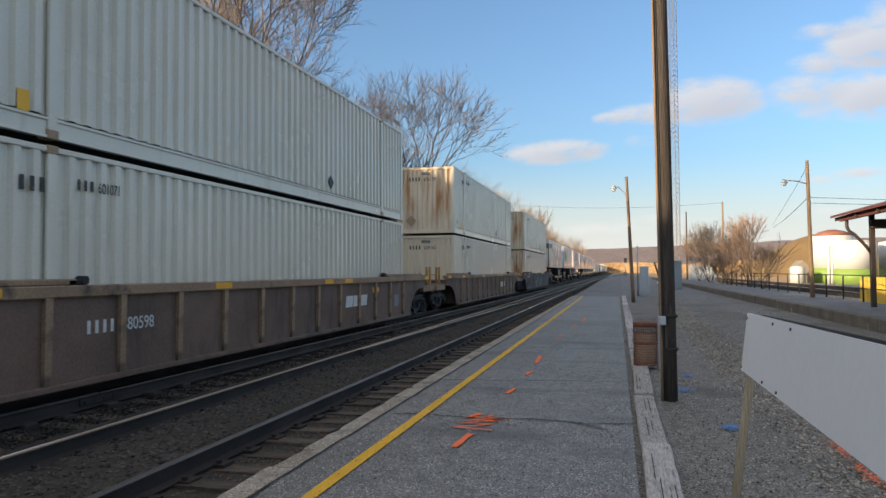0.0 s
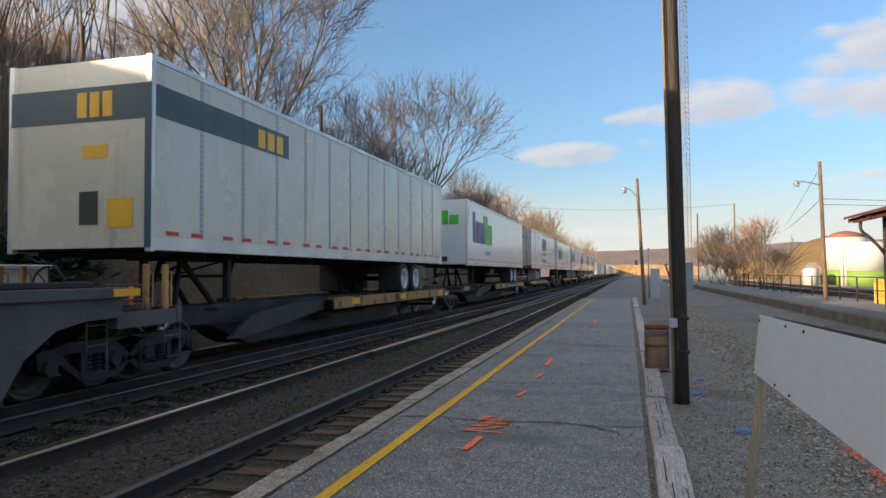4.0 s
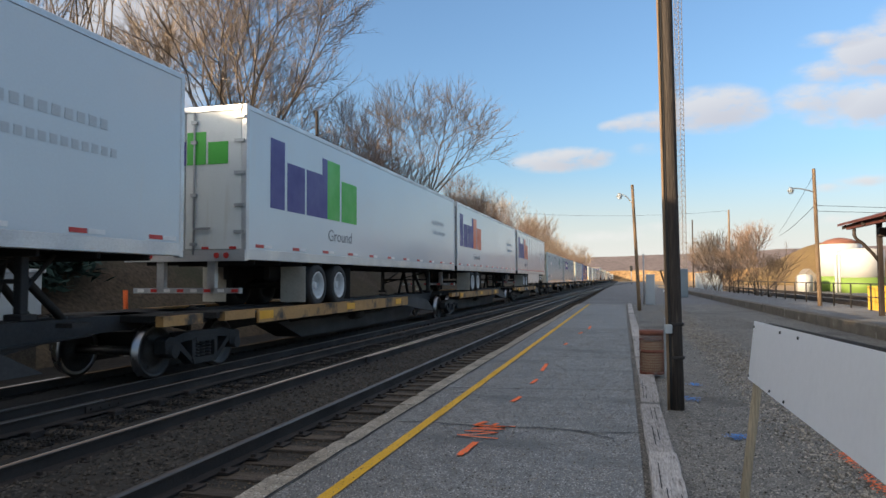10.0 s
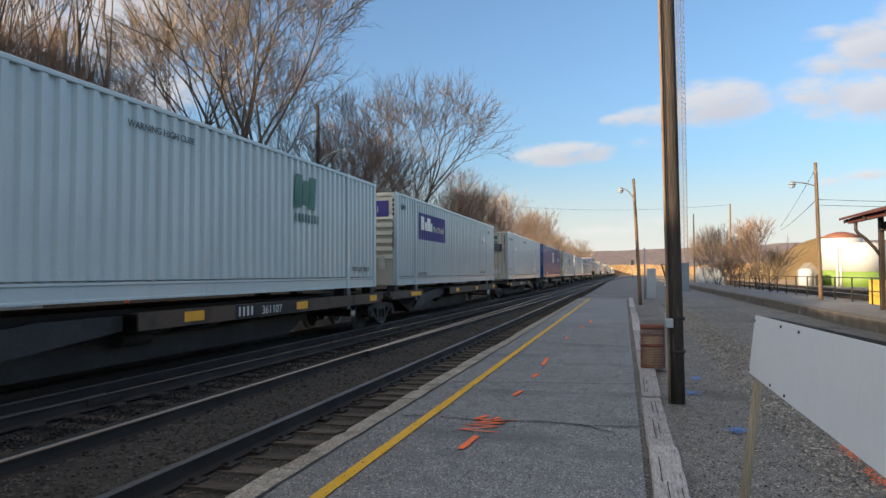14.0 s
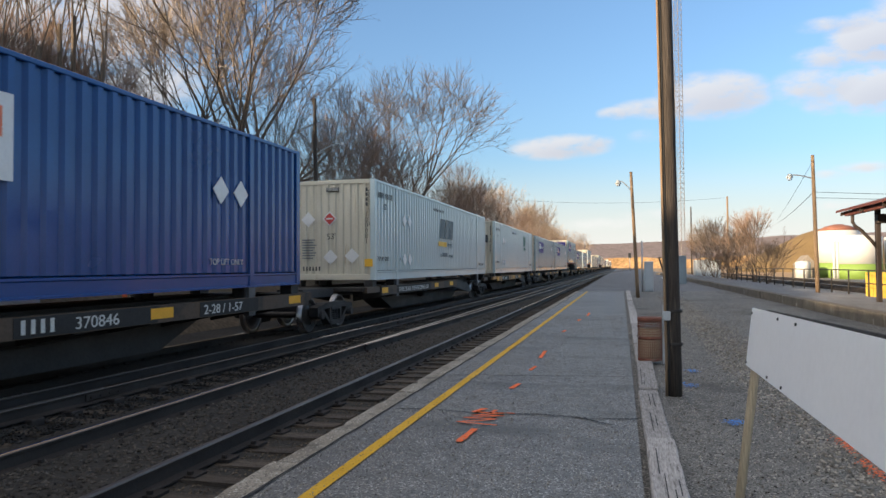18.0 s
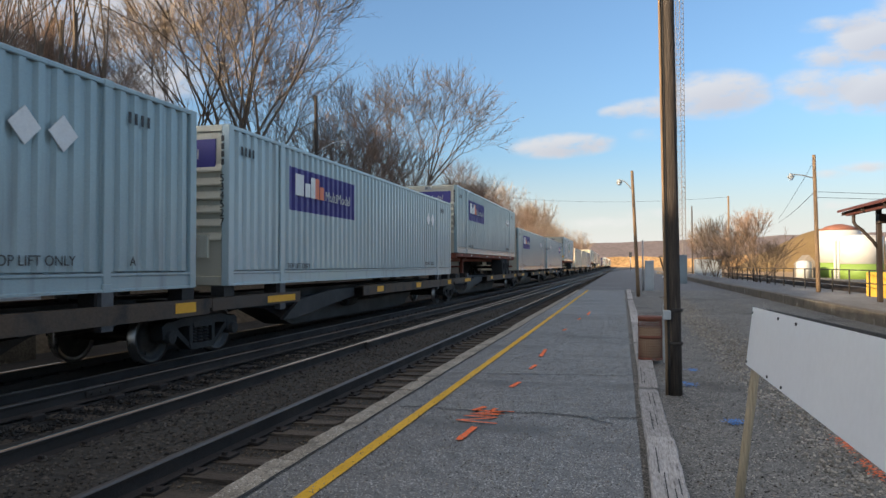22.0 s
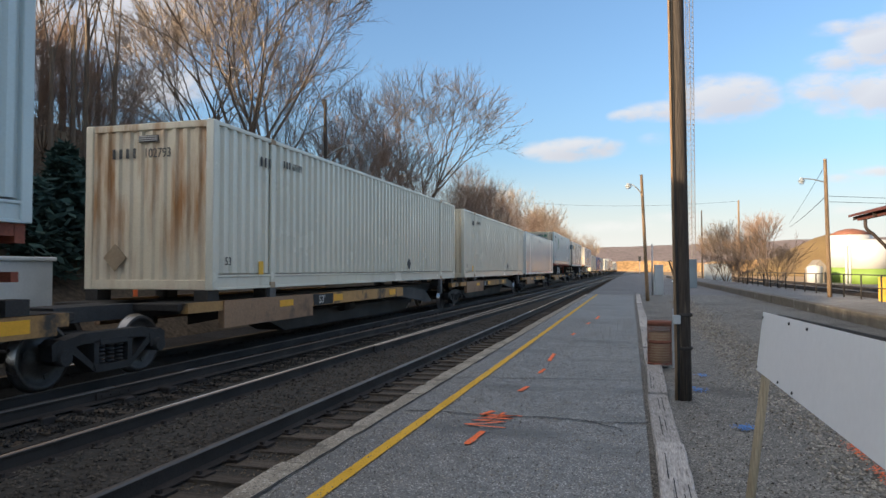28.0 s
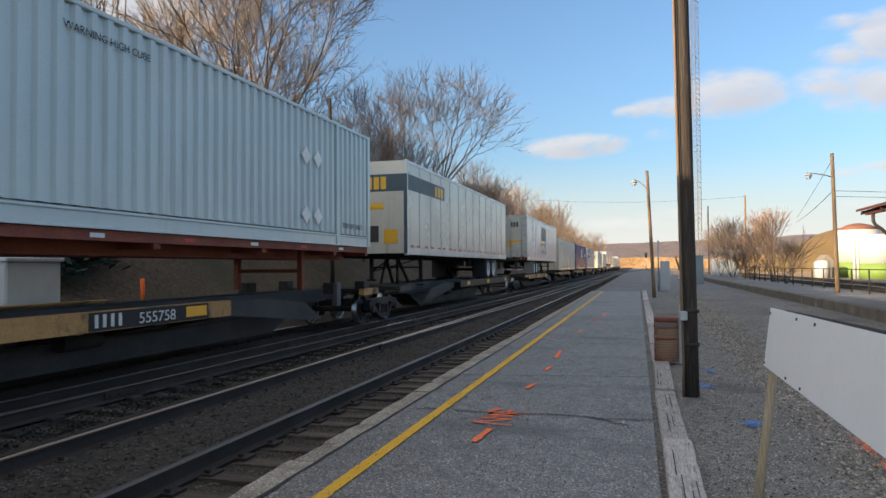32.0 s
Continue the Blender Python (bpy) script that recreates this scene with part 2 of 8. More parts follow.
PALE_STONES = surface("pale_stones", (0.34, 0.315, 0.28), (0.2, 0.17, 0.13), 1.1, 0.6, 0.9, bump=0.4, grain=40, speck=0.25, island=0.65)
TAN_GRIT = surface("tan_grit", (0.15, 0.115, 0.078), (0.075, 0.058, 0.042), 1.1, 0.6, 0.95, bump=0.4, grain=40, speck=0.25, island=0.5)
LITTER = surface("leaf_litter", (0.10, 0.074, 0.05), (0.055, 0.044, 0.032), 0.3, 0.5, 0.95, bump=1.0, grain=9, speck=0.5,
                 stain=(0.05, 0.055, 0.03), stain_at=(0.5, 0.7), stain_scale=0.2)
TIE = surface("creosoted_tie", (0.115, 0.088, 0.064), (0.045, 0.036, 0.029), 2.0, 0.5, 0.9, bump=0.8, grain=14, stretch=(1, 9, 6), speck=0.4, each=0.3)
RAIL_SIDE = surface("rusty_rail", (0.038, 0.029, 0.025), (0.024, 0.02, 0.018), 1.2, 0.5, 0.75, metal=0.2, bump=0.25, grain=60, speck=0.2)
RAIL_HEAD = surface("polished_rail_head", (0.55, 0.55, 0.55), (0.45, 0.45, 0.45), 0.8, 0.5, 0.13, metal=1.0, bump=0.0, grain=50, speck=0.1)
RAIL_DULL = surface("dull_rail_head", (0.16, 0.14, 0.13), (0.11, 0.095, 0.09), 0.8, 0.5, 0.5, metal=0.8, bump=0.08, grain=50, speck=0.15)
TIMBER = surface("weathered_timber", (0.46, 0.435, 0.42), (0.33, 0.31, 0.295), 2.5, 0.5, 0.9, bump=0.8, grain=9, stretch=(9, 1, 9), speck=0.35,
                 stain=(0.07, 0.06, 0.055), stain_at=(0.58, 0.7), stain_scale=6, stain_stretch=(6, 0.7, 6), each=0.2)
POLE_WOOD = surface("pole_wood", (0.05, 0.039, 0.032), (0.028, 0.023, 0.02), 2.0, 0.5, 0.85, bump=0.8, grain=10, stretch=(7, 7, 0.35), speck=0.45,
                    stain=(0.14, 0.11, 0.085), stain_at=(0.6, 0.75), stain_scale=5, stain_stretch=(5, 5, 0.3))
POLE_TAN = surface("tan_pole_wood", (0.24, 0.16, 0.095), (0.15, 0.1, 0.062), 2.0, 0.5, 0.85, bump=0.6, grain=10, stretch=(6, 6, 0.4), speck=0.3)
STAKE = surface("wooden_stake", (0.36, 0.29, 0.20), (0.27, 0.22, 0.15), 3.0, 0.5, 0.85, bump=0.5, grain=18, stretch=(6, 6, 0.5), speck=0.25)
WHITE_BOARD = surface("white_board", (0.80, 0.81, 0.83), (0.74, 0.75, 0.77), 1.2, 0.6, 0.5, bump=0.03, grain=30, speck=0.02,
                      stain=(0.5, 0.49, 0.46), stain_at=(0.66, 0.8), stain_scale=2.5)
BLACK_RUBBER = surface("black_rubber", (0.022, 0.022, 0.023), (0.035, 0.034, 0.033), 3, 0.5, 0.8, bump=0.2, grain=40, speck=0.2)
RUST = surface("rusty_steel", (0.24, 0.085, 0.055), (0.15, 0.06, 0.04), 5, 0.5, 0.85, metal=0.1, bump=0.4, grain=50, speck=0.35,
               stain=(0.27, 0.25, 0.24), stain_at=(0.6, 0.7), stain_scale=4)
GALV = surface("galvanised_steel", (0.44, 0.45, 0.46), (0.34, 0.35, 0.36), 3, 0.5, 0.5, metal=0.7, bump=0.05, grain=50, speck=0.1)
DARK_STEEL = surface("dark_grimy_steel", (0.024, 0.023, 0.023), (0.04, 0.034, 0.03), 1.5, 0.5, 0.7, metal=0.2, bump=0.25, grain=30, speck=0.3)
TRUCK_STEEL = surface("truck_steel", (0.03, 0.03, 0.032), (0.022, 0.022, 0.022), 2.5, 0.5, 0.65, metal=0.3, bump=0.3, grain=30, speck=0.25)
WHEEL_STEEL = surface("wheel_steel", (0.07, 0.065, 0.062), (0.045, 0.042, 0.04), 3, 0.5, 0.5, metal=0.6, bump=0.15, grain=30, speck=0.2)
WHEEL_RIM = surface("polished_wheel_tread", (0.4, 0.4, 0.41), (0.3, 0.3, 0.31), 3, 0.5, 0.3, metal=1.0, bump=0.05, grain=30, speck=0.1)
WELL_BROWN = surface("brown_well_paint", (0.17, 0.105, 0.077), (0.115, 0.076, 0.058), 1.1, 0.5, 0.7, bump=0.2, grain=26, speck=0.18,
                     stain=(0.05, 0.043, 0.038), stain_at=(0.52, 0.7), stain_scale=1.6, stain_stretch=(1, 1, 0.3))
WELL_TAN = surface("faded_tan_paint", (0.31, 0.205, 0.125), (0.22, 0.148, 0.097), 1.3, 0.5, 0.7, bump=0.2, grain=26, speck=0.18,
                   stain=(0.07, 0.055, 0.042), stain_at=(0.56, 0.72), stain_scale=2.2)
WELL_GREY = surface("grey_well_paint", (0.10, 0.093, 0.094), (0.065, 0.06, 0.062), 0.9, 0.5, 0.7, bump=0.2, grain=26, speck=0.18,
                    stain=(0.16, 0.075, 0.05), stain_at=(0.62, 0.75), stain_scale=1.2)
SPINE_TAN = surface("spine_car_tan", (0.46, 0.25, 0.085), (0.30, 0.165, 0.065), 1.0, 0.5, 0.65, bump=0.2, grain=26, speck=0.15,
                    stain=(0.05, 0.04, 0.032), stain_at=(0.50, 0.62), stain_scale=1.6, each=0.2)
SPINE_BROWN = surface("brown_deep_sill", (0.30, 0.175, 0.10), (0.23, 0.135, 0.08), 1.0, 0.5, 0.65, bump=0.2, grain=26, speck=0.15,
                      stain=(0.10, 0.07, 0.05), stain_at=(0.56, 0.7), stain_scale=1.8)
SPINE_GREY = surface("spine_beam_grey", (0.045, 0.044, 0.046), (0.028, 0.027, 0.027), 0.8, 0.5, 0.7, bump=0.2, grain=26, speck=0.2)
YELLOW = surface("reflector_yellow", (0.80, 0.38, 0.022), (0.68, 0.34, 0.025), 4, 0.5, 0.5, bump=0.05, grain=50, speck=0.08)
GRAFFITI = surface("teal_paint", (0.03, 0.11, 0.115), (0.025, 0.075, 0.08), 3, 0.5, 0.7, bump=0.05, grain=50, speck=0.15)
GRAFFITI_PALE = surface("pale_paint", (0.23, 0.205, 0.175), (0.15, 0.13, 0.115), 3, 0.5, 0.7, bump=0.05, grain=50, speck=0.15)
# containers and trailers
RUST_C = (0.34, 0.155, 0.05)
CREAM = surface("cream_paint", (0.66, 0.65, 0.57), (0.56, 0.545, 0.46), 0.6, 0.6, 0.22, bump=0.06, grain=40, speck=0.05,
                stain=(0.44, 0.40, 0.30), stain_at=(0.58, 0.8), stain_scale=1.2, stain_stretch=(3, 3, 0.22))
CREAM_RUST = surface("rust_streaked_cream", (0.68, 0.62, 0.50), (0.62, 0.52, 0.37), 0.8, 0.6, 0.55, bump=0.08, grain=40, speck=0.07,
                     stain=RUST_C, stain_at=(0.45, 0.66), stain_low=(1.5, 0.05), stain_scale=1.3, stain_stretch=(2.6, 2.6, 0.35))
CREAM_TAN = surface("clean_cream_end", (0.68, 0.61, 0.47), (0.62, 0.54, 0.40), 0.8, 0.6, 0.5, bump=0.06, grain=40, speck=0.06,
                    stain=(0.42, 0.30, 0.17), stain_at=(0.66, 0.85), stain_scale=1.3, stain_stretch=(3, 3, 0.25))
PATCH = surface("weathered_patch", (0.36, 0.27, 0.18), (0.28, 0.2, 0.13), 4, 0.5, 0.8, bump=0.1, grain=40, speck=0.15)
PALE_BLUE = surface("pale_grey_blue_paint", (0.43, 0.535, 0.565), (0.37, 0.46, 0.485), 0.5, 0.6, 0.17, bump=0.04, grain=40, speck=0.04,
                    stain=(0.30, 0.345, 0.355), stain_at=(0.54, 0.76), stain_scale=1.1, stain_stretch=(3, 3, 0.2))
TEAL_GREY = surface("teal_grey_paint", (0.33, 0.435, 0.465), (0.27, 0.36, 0.385), 0.5, 0.6, 0.17, bump=0.04, grain=40, speck=0.05,
                    stain=(0.2, 0.25, 0.265), stain_at=(0.54, 0.74), stain_scale=1.1, stain_stretch=(3, 3, 0.2))
PALE_GREY = surface("pale_green_grey_paint", (0.50, 0.60, 0.62), (0.43, 0.52, 0.54), 0.5, 0.6, 0.17, bump=0.04, grain=40, speck=0.04,
                    stain=(0.42, 0.45, 0.43), stain_at=(0.56, 0.8), stain_scale=1.1, stain_stretch=(3, 3, 0.2))
END_CREAM = surface("grimy_cream_grey_end", (0.62, 0.575, 0.47), (0.54, 0.495, 0.39), 0.7, 0.6, 0.4, bump=0.05, grain=40, speck=0.06,
                    stain=(0.33, 0.22, 0.12), stain_at=(0.6, 0.8), stain_scale=1.6, stain_stretch=(3.0, 3.0, 0.5))
OFF_WHITE = surface("off_white_paint", (0.68, 0.71, 0.70), (0.61, 0.63, 0.61), 0.5, 0.6, 0.3, bump=0.04, grain=40, speck=0.05,
                    stain=(0.52, 0.50, 0.44), stain_at=(0.6, 0.8), stain_scale=1.2, stain_stretch=(3, 3, 0.25))
SILVER = surface("silver_container", (0.52, 0.53, 0.52), (0.45, 0.45, 0.43), 0.7, 0.6, 0.3, metal=0.35, bump=0.05, grain=40, speck=0.06,
                 stain=(0.4, 0.38, 0.33), stain_at=(0.6, 0.8), stain_scale=1.2, stain_stretch=(3, 3, 0.3))
BLUE_BOX = surface("royal_blue_paint", (0.006, 0.07, 0.26), (0.005, 0.05, 0.185), 0.7, 0.6, 0.17, bump=0.04, grain=40, speck=0.05)
TRAILER_WHITE = surface("white_trailer_skin", (0.58, 0.645, 0.685), (0.54, 0.60, 0.635), 0.35, 0.6, 0.14, bump=0.015, grain=30, speck=0.025,
                        stain=(0.6, 0.6, 0.58), stain_at=(0.62, 0.85), stain_scale=0.9, stain_stretch=(2, 2, 0.3))
TRAILER_CREAM = surface("grimy_cream_trailer_skin", (0.60, 0.585, 0.52), (0.52, 0.50, 0.43), 0.5, 0.6, 0.25, bump=0.04, grain=30, speck=0.05,
                        stain=(0.40, 0.37, 0.30), stain_at=(0.58, 0.78), stain_scale=1.0, stain_stretch=(2.5, 2.5, 0.25))
TRAILER_GREY = surface("pale_grey_trailer_skin", (0.56, 0.60, 0.62), (0.50, 0.535, 0.55), 0.5, 0.6, 0.2, bump=0.03, grain=30, speck=0.04,
                       stain=(0.44, 0.45, 0.43), stain_at=(0.58, 0.8), stain_scale=1.0, stain_stretch=(2.5, 2.5, 0.25))
PALE_SEAM = surface("pale_seam", (0.46, 0.49, 0.51), (0.42, 0.45, 0.46), 2, 0.5, 0.5, metal=0.1, bump=0.02, grain=40, speck=0.08)
ALUMINIUM = surface("aluminium_rail", (0.55, 0.56, 0.57), (0.45, 0.45, 0.45), 1.5, 0.5, 0.4, metal=0.6, bump=0.06, grain=40, speck=0.1)
SPINE_DARK = surface("worn_dark_sill", (0.055, 0.042, 0.034), (0.10, 0.066, 0.042), 1.0, 0.5, 0.7, bump=0.2, grain=26, speck=0.2,
                     stain=(0.03, 0.026, 0.024), stain_at=(0.5, 0.64), stain_scale=1.6)
CHASSIS_RED = surface("faded_red_chassis", (0.27, 0.068, 0.036), (0.16, 0.047, 0.03), 1.6, 0.5, 0.7, bump=0.15, grain=30, speck=0.2)
UNDER_BLACK = surface("black_undercarriage", (0.016, 0.016, 0.017), (0.026, 0.025, 0.024), 2, 0.5, 0.75, bump=0.2, grain=30, speck=0.25)
WHEEL_WHITE = surface("white_disc_wheel", (0.62, 0.65, 0.66), (0.45, 0.47, 0.48), 4, 0.5, 0.5, bump=0.05, grain=30, speck=0.1)
MUDFLAP = surface("dirty_white_mudflap", (0.5, 0.48, 0.42), (0.34, 0.32, 0.27), 2, 0.5, 0.7, bump=0.1, grain=30, speck=0.1)
RED_TAPE = surface("red_reflector", (0.55, 0.04, 0.035), (0.45, 0.035, 0.03), 5, 0.5, 0.4, bump=0.0, grain=30, speck=0.05)
WHITE_TAPE = surface("white_reflector", (0.75, 0.75, 0.74), (0.66, 0.66, 0.65), 5, 0.5, 0.4, bump=0.0, grain=30, speck=0.05)
AMBER = surface("amber_lens", (0.75, 0.27, 0.03), (0.6, 0.2, 0.03), 5, 0.5, 0.3, bump=0.0, grain=30, speck=0.05)
INK = surface("black_lettering", (0.03, 0.032, 0.034), (0.05, 0.052, 0.054), 6, 0.5, 0.6, bump=0.0, grain=40, speck=0.1)
WHITE_INK = surface("white_lettering", (0.62, 0.62, 0.6), (0.48, 0.48, 0.46), 6, 0.5, 0.6, bump=0.0, grain=40, speck=0.1)
GREY_INK = surface("grey_lettering", (0.16, 0.18, 0.20), (0.20, 0.22, 0.24), 6, 0.5, 0.6, bump=0.0, grain=40, speck=0.1)
PURPLE = surface("purple_decal", (0.05, 0.045, 0.235), (0.045, 0.04, 0.20), 2, 0.5, 0.45, bump=0.0, grain=40, speck=0.05)
GREEN = surface("green_decal", (0.06, 0.45, 0.05), (0.05, 0.4, 0.045), 2, 0.5, 0.45, bump=0.0, grain=40, speck=0.05)
ORANGE = surface("orange_decal", (0.78, 0.19, 0.09), (0.7, 0.17, 0.08), 2, 0.5, 0.45, bump=0.0, grain=40, speck=0.05)
TEAL = surface("dark_green_decal", (0.035, 0.17, 0.12), (0.03, 0.14, 0.1), 2, 0.5, 0.5, bump=0.0, grain=40, speck=0.08)
SLATE = surface("slate_decal", (0.05, 0.085, 0.105), (0.06, 0.095, 0.115), 2, 0.5, 0.5, bump=0.0, grain=40, speck=0.08)
GOLD = surface("gold_decal", (0.82, 0.46, 0.04), (0.74, 0.41, 0.035), 2, 0.5, 0.5, bump=0.0, grain=40, speck=0.05)
# distance
BARK = surface("bark", (0.155, 0.118, 0.088), (0.09, 0.07, 0.055), 1.5, 0.5, 0.9, bump=0.6, grain=12, stretch=(4, 4, 0.6), speck=0.3)
TWIG = surface("brown_twigs", (0.36, 0.28, 0.21), (0.27, 0.21, 0.155), 0.4, 0.6, 0.9, bump=0.0, grain=8, speck=0.15)
TWIG_RED = surface("reddish_twigs", (0.24, 0.16, 0.12), (0.18, 0.122, 0.093), 0.4, 0.6, 0.9, bump=0.0, grain=8, speck=0.15)
TWIG_GREY = surface("grey_twigs", (0.23, 0.175, 0.135), (0.165, 0.128, 0.10), 0.4, 0.6, 0.9, bump=0.0, grain=8, speck=0.15)
NEEDLES = surface("conifer_needles", (0.035, 0.075, 0.065), (0.05, 0.09, 0.075), 1.5, 0.5, 0.9, bump=0.2, grain=10, speck=0.3, island=0.3)
RIDGE = surface("wooded_ridge", (0.155, 0.125, 0.125), (0.12, 0.098, 0.10), 0.01, 0.5, 0.95, bump=0.0, grain=0.08, speck=0.25)
TOWN_GROUND = surface("tan_scrub", (0.36, 0.235, 0.115), (0.24, 0.155, 0.08), 0.02, 0.5, 0.95, bump=0.0, grain=0.5, speck=0.25)
SCRUB = surface("dry_scrub", (0.40, 0.25, 0.12), (0.22, 0.13, 0.06), 0.06, 0.5, 0.95, bump=0.0, grain=0.6, speck=0.4)
MOUND = surface("tan_stockpile", (0.165, 0.11, 0.048), (0.125, 0.082, 0.038), 0.15, 0.5, 0.95, bump=0.5, grain=3, speck=0.12)
TANK_WHITE = surface("white_tank_steel", (0.50, 0.50, 0.49), (0.44, 0.44, 0.425), 0.2, 0.5, 0.5, bump=0.03, grain=6, speck=0.03)
TANK_RUST = surface("rusty_red_dome", (0.22, 0.085, 0.055), (0.17, 0.07, 0.045), 0.4, 0.5, 0.7, bump=0.05, grain=6, speck=0.1)
TANK_GREEN = surface("lime_green_band", (0.17, 0.265, 0.055), (0.145, 0.23, 0.05), 0.4, 0.5, 0.6, bump=0.03, grain=6, speck=0.05)
RED_ROOF = surface("maroon_roof", (0.10, 0.032, 0.026), (0.07, 0.026, 0.022), 1.2, 0.5, 0.6, bump=0.2, grain=20, speck=0.2)
DARK_WOOD = surface("dark_brown_frame", (0.035, 0.024, 0.02), (0.025, 0.019, 0.017), 2, 0.5, 0.6, bump=0.15, grain=20, speck=0.2)
YELLOW_BOX = surface("yellow_panel", (0.62, 0.40, 0.06), (0.54, 0.34, 0.05), 1.2, 0.5, 0.6, bump=0.05, grain=20, speck=0.06)
HOUSE_WALL = surface("pale_house_wall", (0.30, 0.26, 0.215), (0.22, 0.19, 0.155), 0.3, 0.5, 0.8, bump=0.0, grain=3, speck=0.1, each=0.3)
HOUSE_ROOF = surface("grey_house_roof", (0.14, 0.12, 0.115), (0.1, 0.09, 0.085), 0.3, 0.5, 0.85, bump=0.0, grain=3, speck=0.1, each=0.3)
WIRE = surface("black_wire", (0.03, 0.03, 0.032), None, 1, 0.5, 0.6, bump=0.0, grain=5, speck=0.05)
MAST = surface("pale_mast_steel", (0.17, 0.155, 0.15), (0.13, 0.115, 0.11), 0.05, 0.5, 0.6, metal=0.2, bump=0.0, grain=4, speck=0.05)
FAINT_INK = surface("faint_grey_ink", (0.44, 0.48, 0.51), (0.41, 0.45, 0.475), 6, 0.5, 0.5, bump=0.0, grain=40, speck=0.05)
SEAM = surface("grey_seam", (0.42, 0.43, 0.44), (0.34, 0.35, 0.36), 2, 0.5, 0.5, metal=0.2, bump=0.02, grain=40, speck=0.1)
BRACKET = surface("grey_bracket_steel", (0.11, 0.11, 0.115), (0.06, 0.06, 0.064), 3, 0.5, 0.6, metal=0.2, bump=0.1, grain=40, speck=0.2)
MAROON_PAINT = surface("maroon_paint", (0.11, 0.035, 0.04), (0.08, 0.03, 0.035), 3, 0.5, 0.7, bump=0.05, grain=50, speck=0.15)
CASE_PAINT = surface("pale_case_paint", (0.74, 0.79, 0.82), (0.55, 0.6, 0.64), 1.0, 0.5, 0.5, bump=0.02, grain=20, speck=0.04)
FAR_CABINET = surface("grey_blue_paint", (0.20, 0.25, 0.28), (0.16, 0.2, 0.23), 1.0, 0.5, 0.5, bump=0.02, grain=20, speck=0.04)
BOX_GREY = surface("grey_cabinet_paint", (0.40, 0.43, 0.45), (0.33, 0.36, 0.38), 1.0, 0.5, 0.55, metal=0.2, bump=0.03, grain=20, speck=0.05)


def glass_material():
    m = bpy.data.materials.new("lamp_glass")
    m.use_nodes = True
    p = m.node_tree.nodes["Principled BSDF"]
    p.inputs["Base Color"].default_value = (0.8, 0.85, 0.86, 1)
    p.inputs["Roughness"].default_value = 0.15
    p.inputs["Transmission Weight"].default_value = 0.6
    return m


LAMP_GLASS = glass_material()

# ---- mesh tools ----
def box(bm, x0, x1, y0, y1, z0, z1):
    v = [bm.verts.new((x, y, z)) for z in (z0, z1) for x, y in ((x0, y0), (x1, y0), (x1, y1), (x0, y1))]
    for f in ((3, 2, 1, 0), (4, 5, 6, 7), (0, 1, 5, 4), (1, 2, 6, 5), (2, 3, 7, 6), (3, 0, 4, 7)):
        bm.faces.new([v[i] for i in f])
    return v


def soft_box(bm, x0, x1, y0, y1, z0, z1, b=0.01):
    """A box with chamfered edges."""
    part_bm = bmesh.new()
    box(part_bm, x0, x1, y0, y1, z0, z1)
    bmesh.ops.bevel(part_bm, geom=part_bm.edges[:], offset=b, segments=1, affect="EDGES")
    me = bpy.data.meshes.new("tmp")
    part_bm.to_mesh(me)
    part_bm.free()
    bm.from_mesh(me)
    bpy.data.meshes.remove(me)


def tube(bm, p0, p1, r0, r1=None, n=8, caps=True):
    p0, p1 = Vector(p0), Vector(p1)
    r1 = r0 if r1 is None else r1
    d = (p1 - p0).normalized()
    a = d.orthogonal().normalized()
    b = d.cross(a)
    rings = []
    for p, r in ((p0, r0), (p1, r1)):
        rings.append([bm.verts.new(p + (a * math.cos(2 * math.pi * i / n) + b * math.sin(2 * math.pi * i / n)) * r) for i in range(n)])
    for i in range(n):
        j = (i + 1) % n
        f = bm.faces.new((rings[0][i], rings[0][j], rings[1][j], rings[1][i]))
        f.smooth = n > 6
    if caps:
        bm.faces.new(rings[0][::-1])
        bm.faces.new(rings[1])


def path_tube(bm, pts, r, n=6, r1=None):
    """One bent tube through the points, tapering from r to r1."""
    pts = [Vector(p) for p in pts]
    r1 = r if r1 is None else r1
    side = (pts[1] - pts[0]).orthogonal().normalized()
    rings = []
    for i, p in enumerate(pts):
        d = (pts[min(i + 1, len(pts) - 1)] - pts[max(i - 1, 0)]).normalized()
        side = (side - d * side.dot(d)).normalized()
        up = d.cross(side)
        rr = r + (r1 - r) * i / (len(pts) - 1)
        rings.append([bm.verts.new(p + (side * math.cos(2 * math.pi * k / n) + up * math.sin(2 * math.pi * k / n)) * rr) for k in range(n)])
    for q, w in zip(rings, rings[1:]):
        for k in range(n):
            j = (k + 1) % n
            bm.faces.new((q[k], q[j], w[j], w[k])).smooth = n > 5
    bm.faces.new(rings[0][::-1])
    bm.faces.new(rings[-1])


def lathe(bm, profile, n=24, axis="z", at=(0, 0, 0), smooth=True, caps=(True, True)):
    """profile: (radius, height) from one end to the other."""
    at = Vector(at)
    rings = []
    for r, h in profile:
        ring = []
        for i in range(n):
            a = 2 * math.pi * i / n
            c, s = r * math.cos(a), r * math.sin(a)
            ring.append(bm.verts.new(at + (Vector((c, s, h)) if axis == "z" else Vector((h, c, s)))))
        rings.append(ring)
    for q, w in zip(rings, rings[1:]):
        for i in range(n):
            j = (i + 1) % n
            f = bm.faces.new((q[i], q[j], w[j], w[i]))
            f.smooth = smooth
    if caps[0]:
        bm.faces.new(rings[0][::-1])
    if caps[1]:
        bm.faces.new(rings[-1])


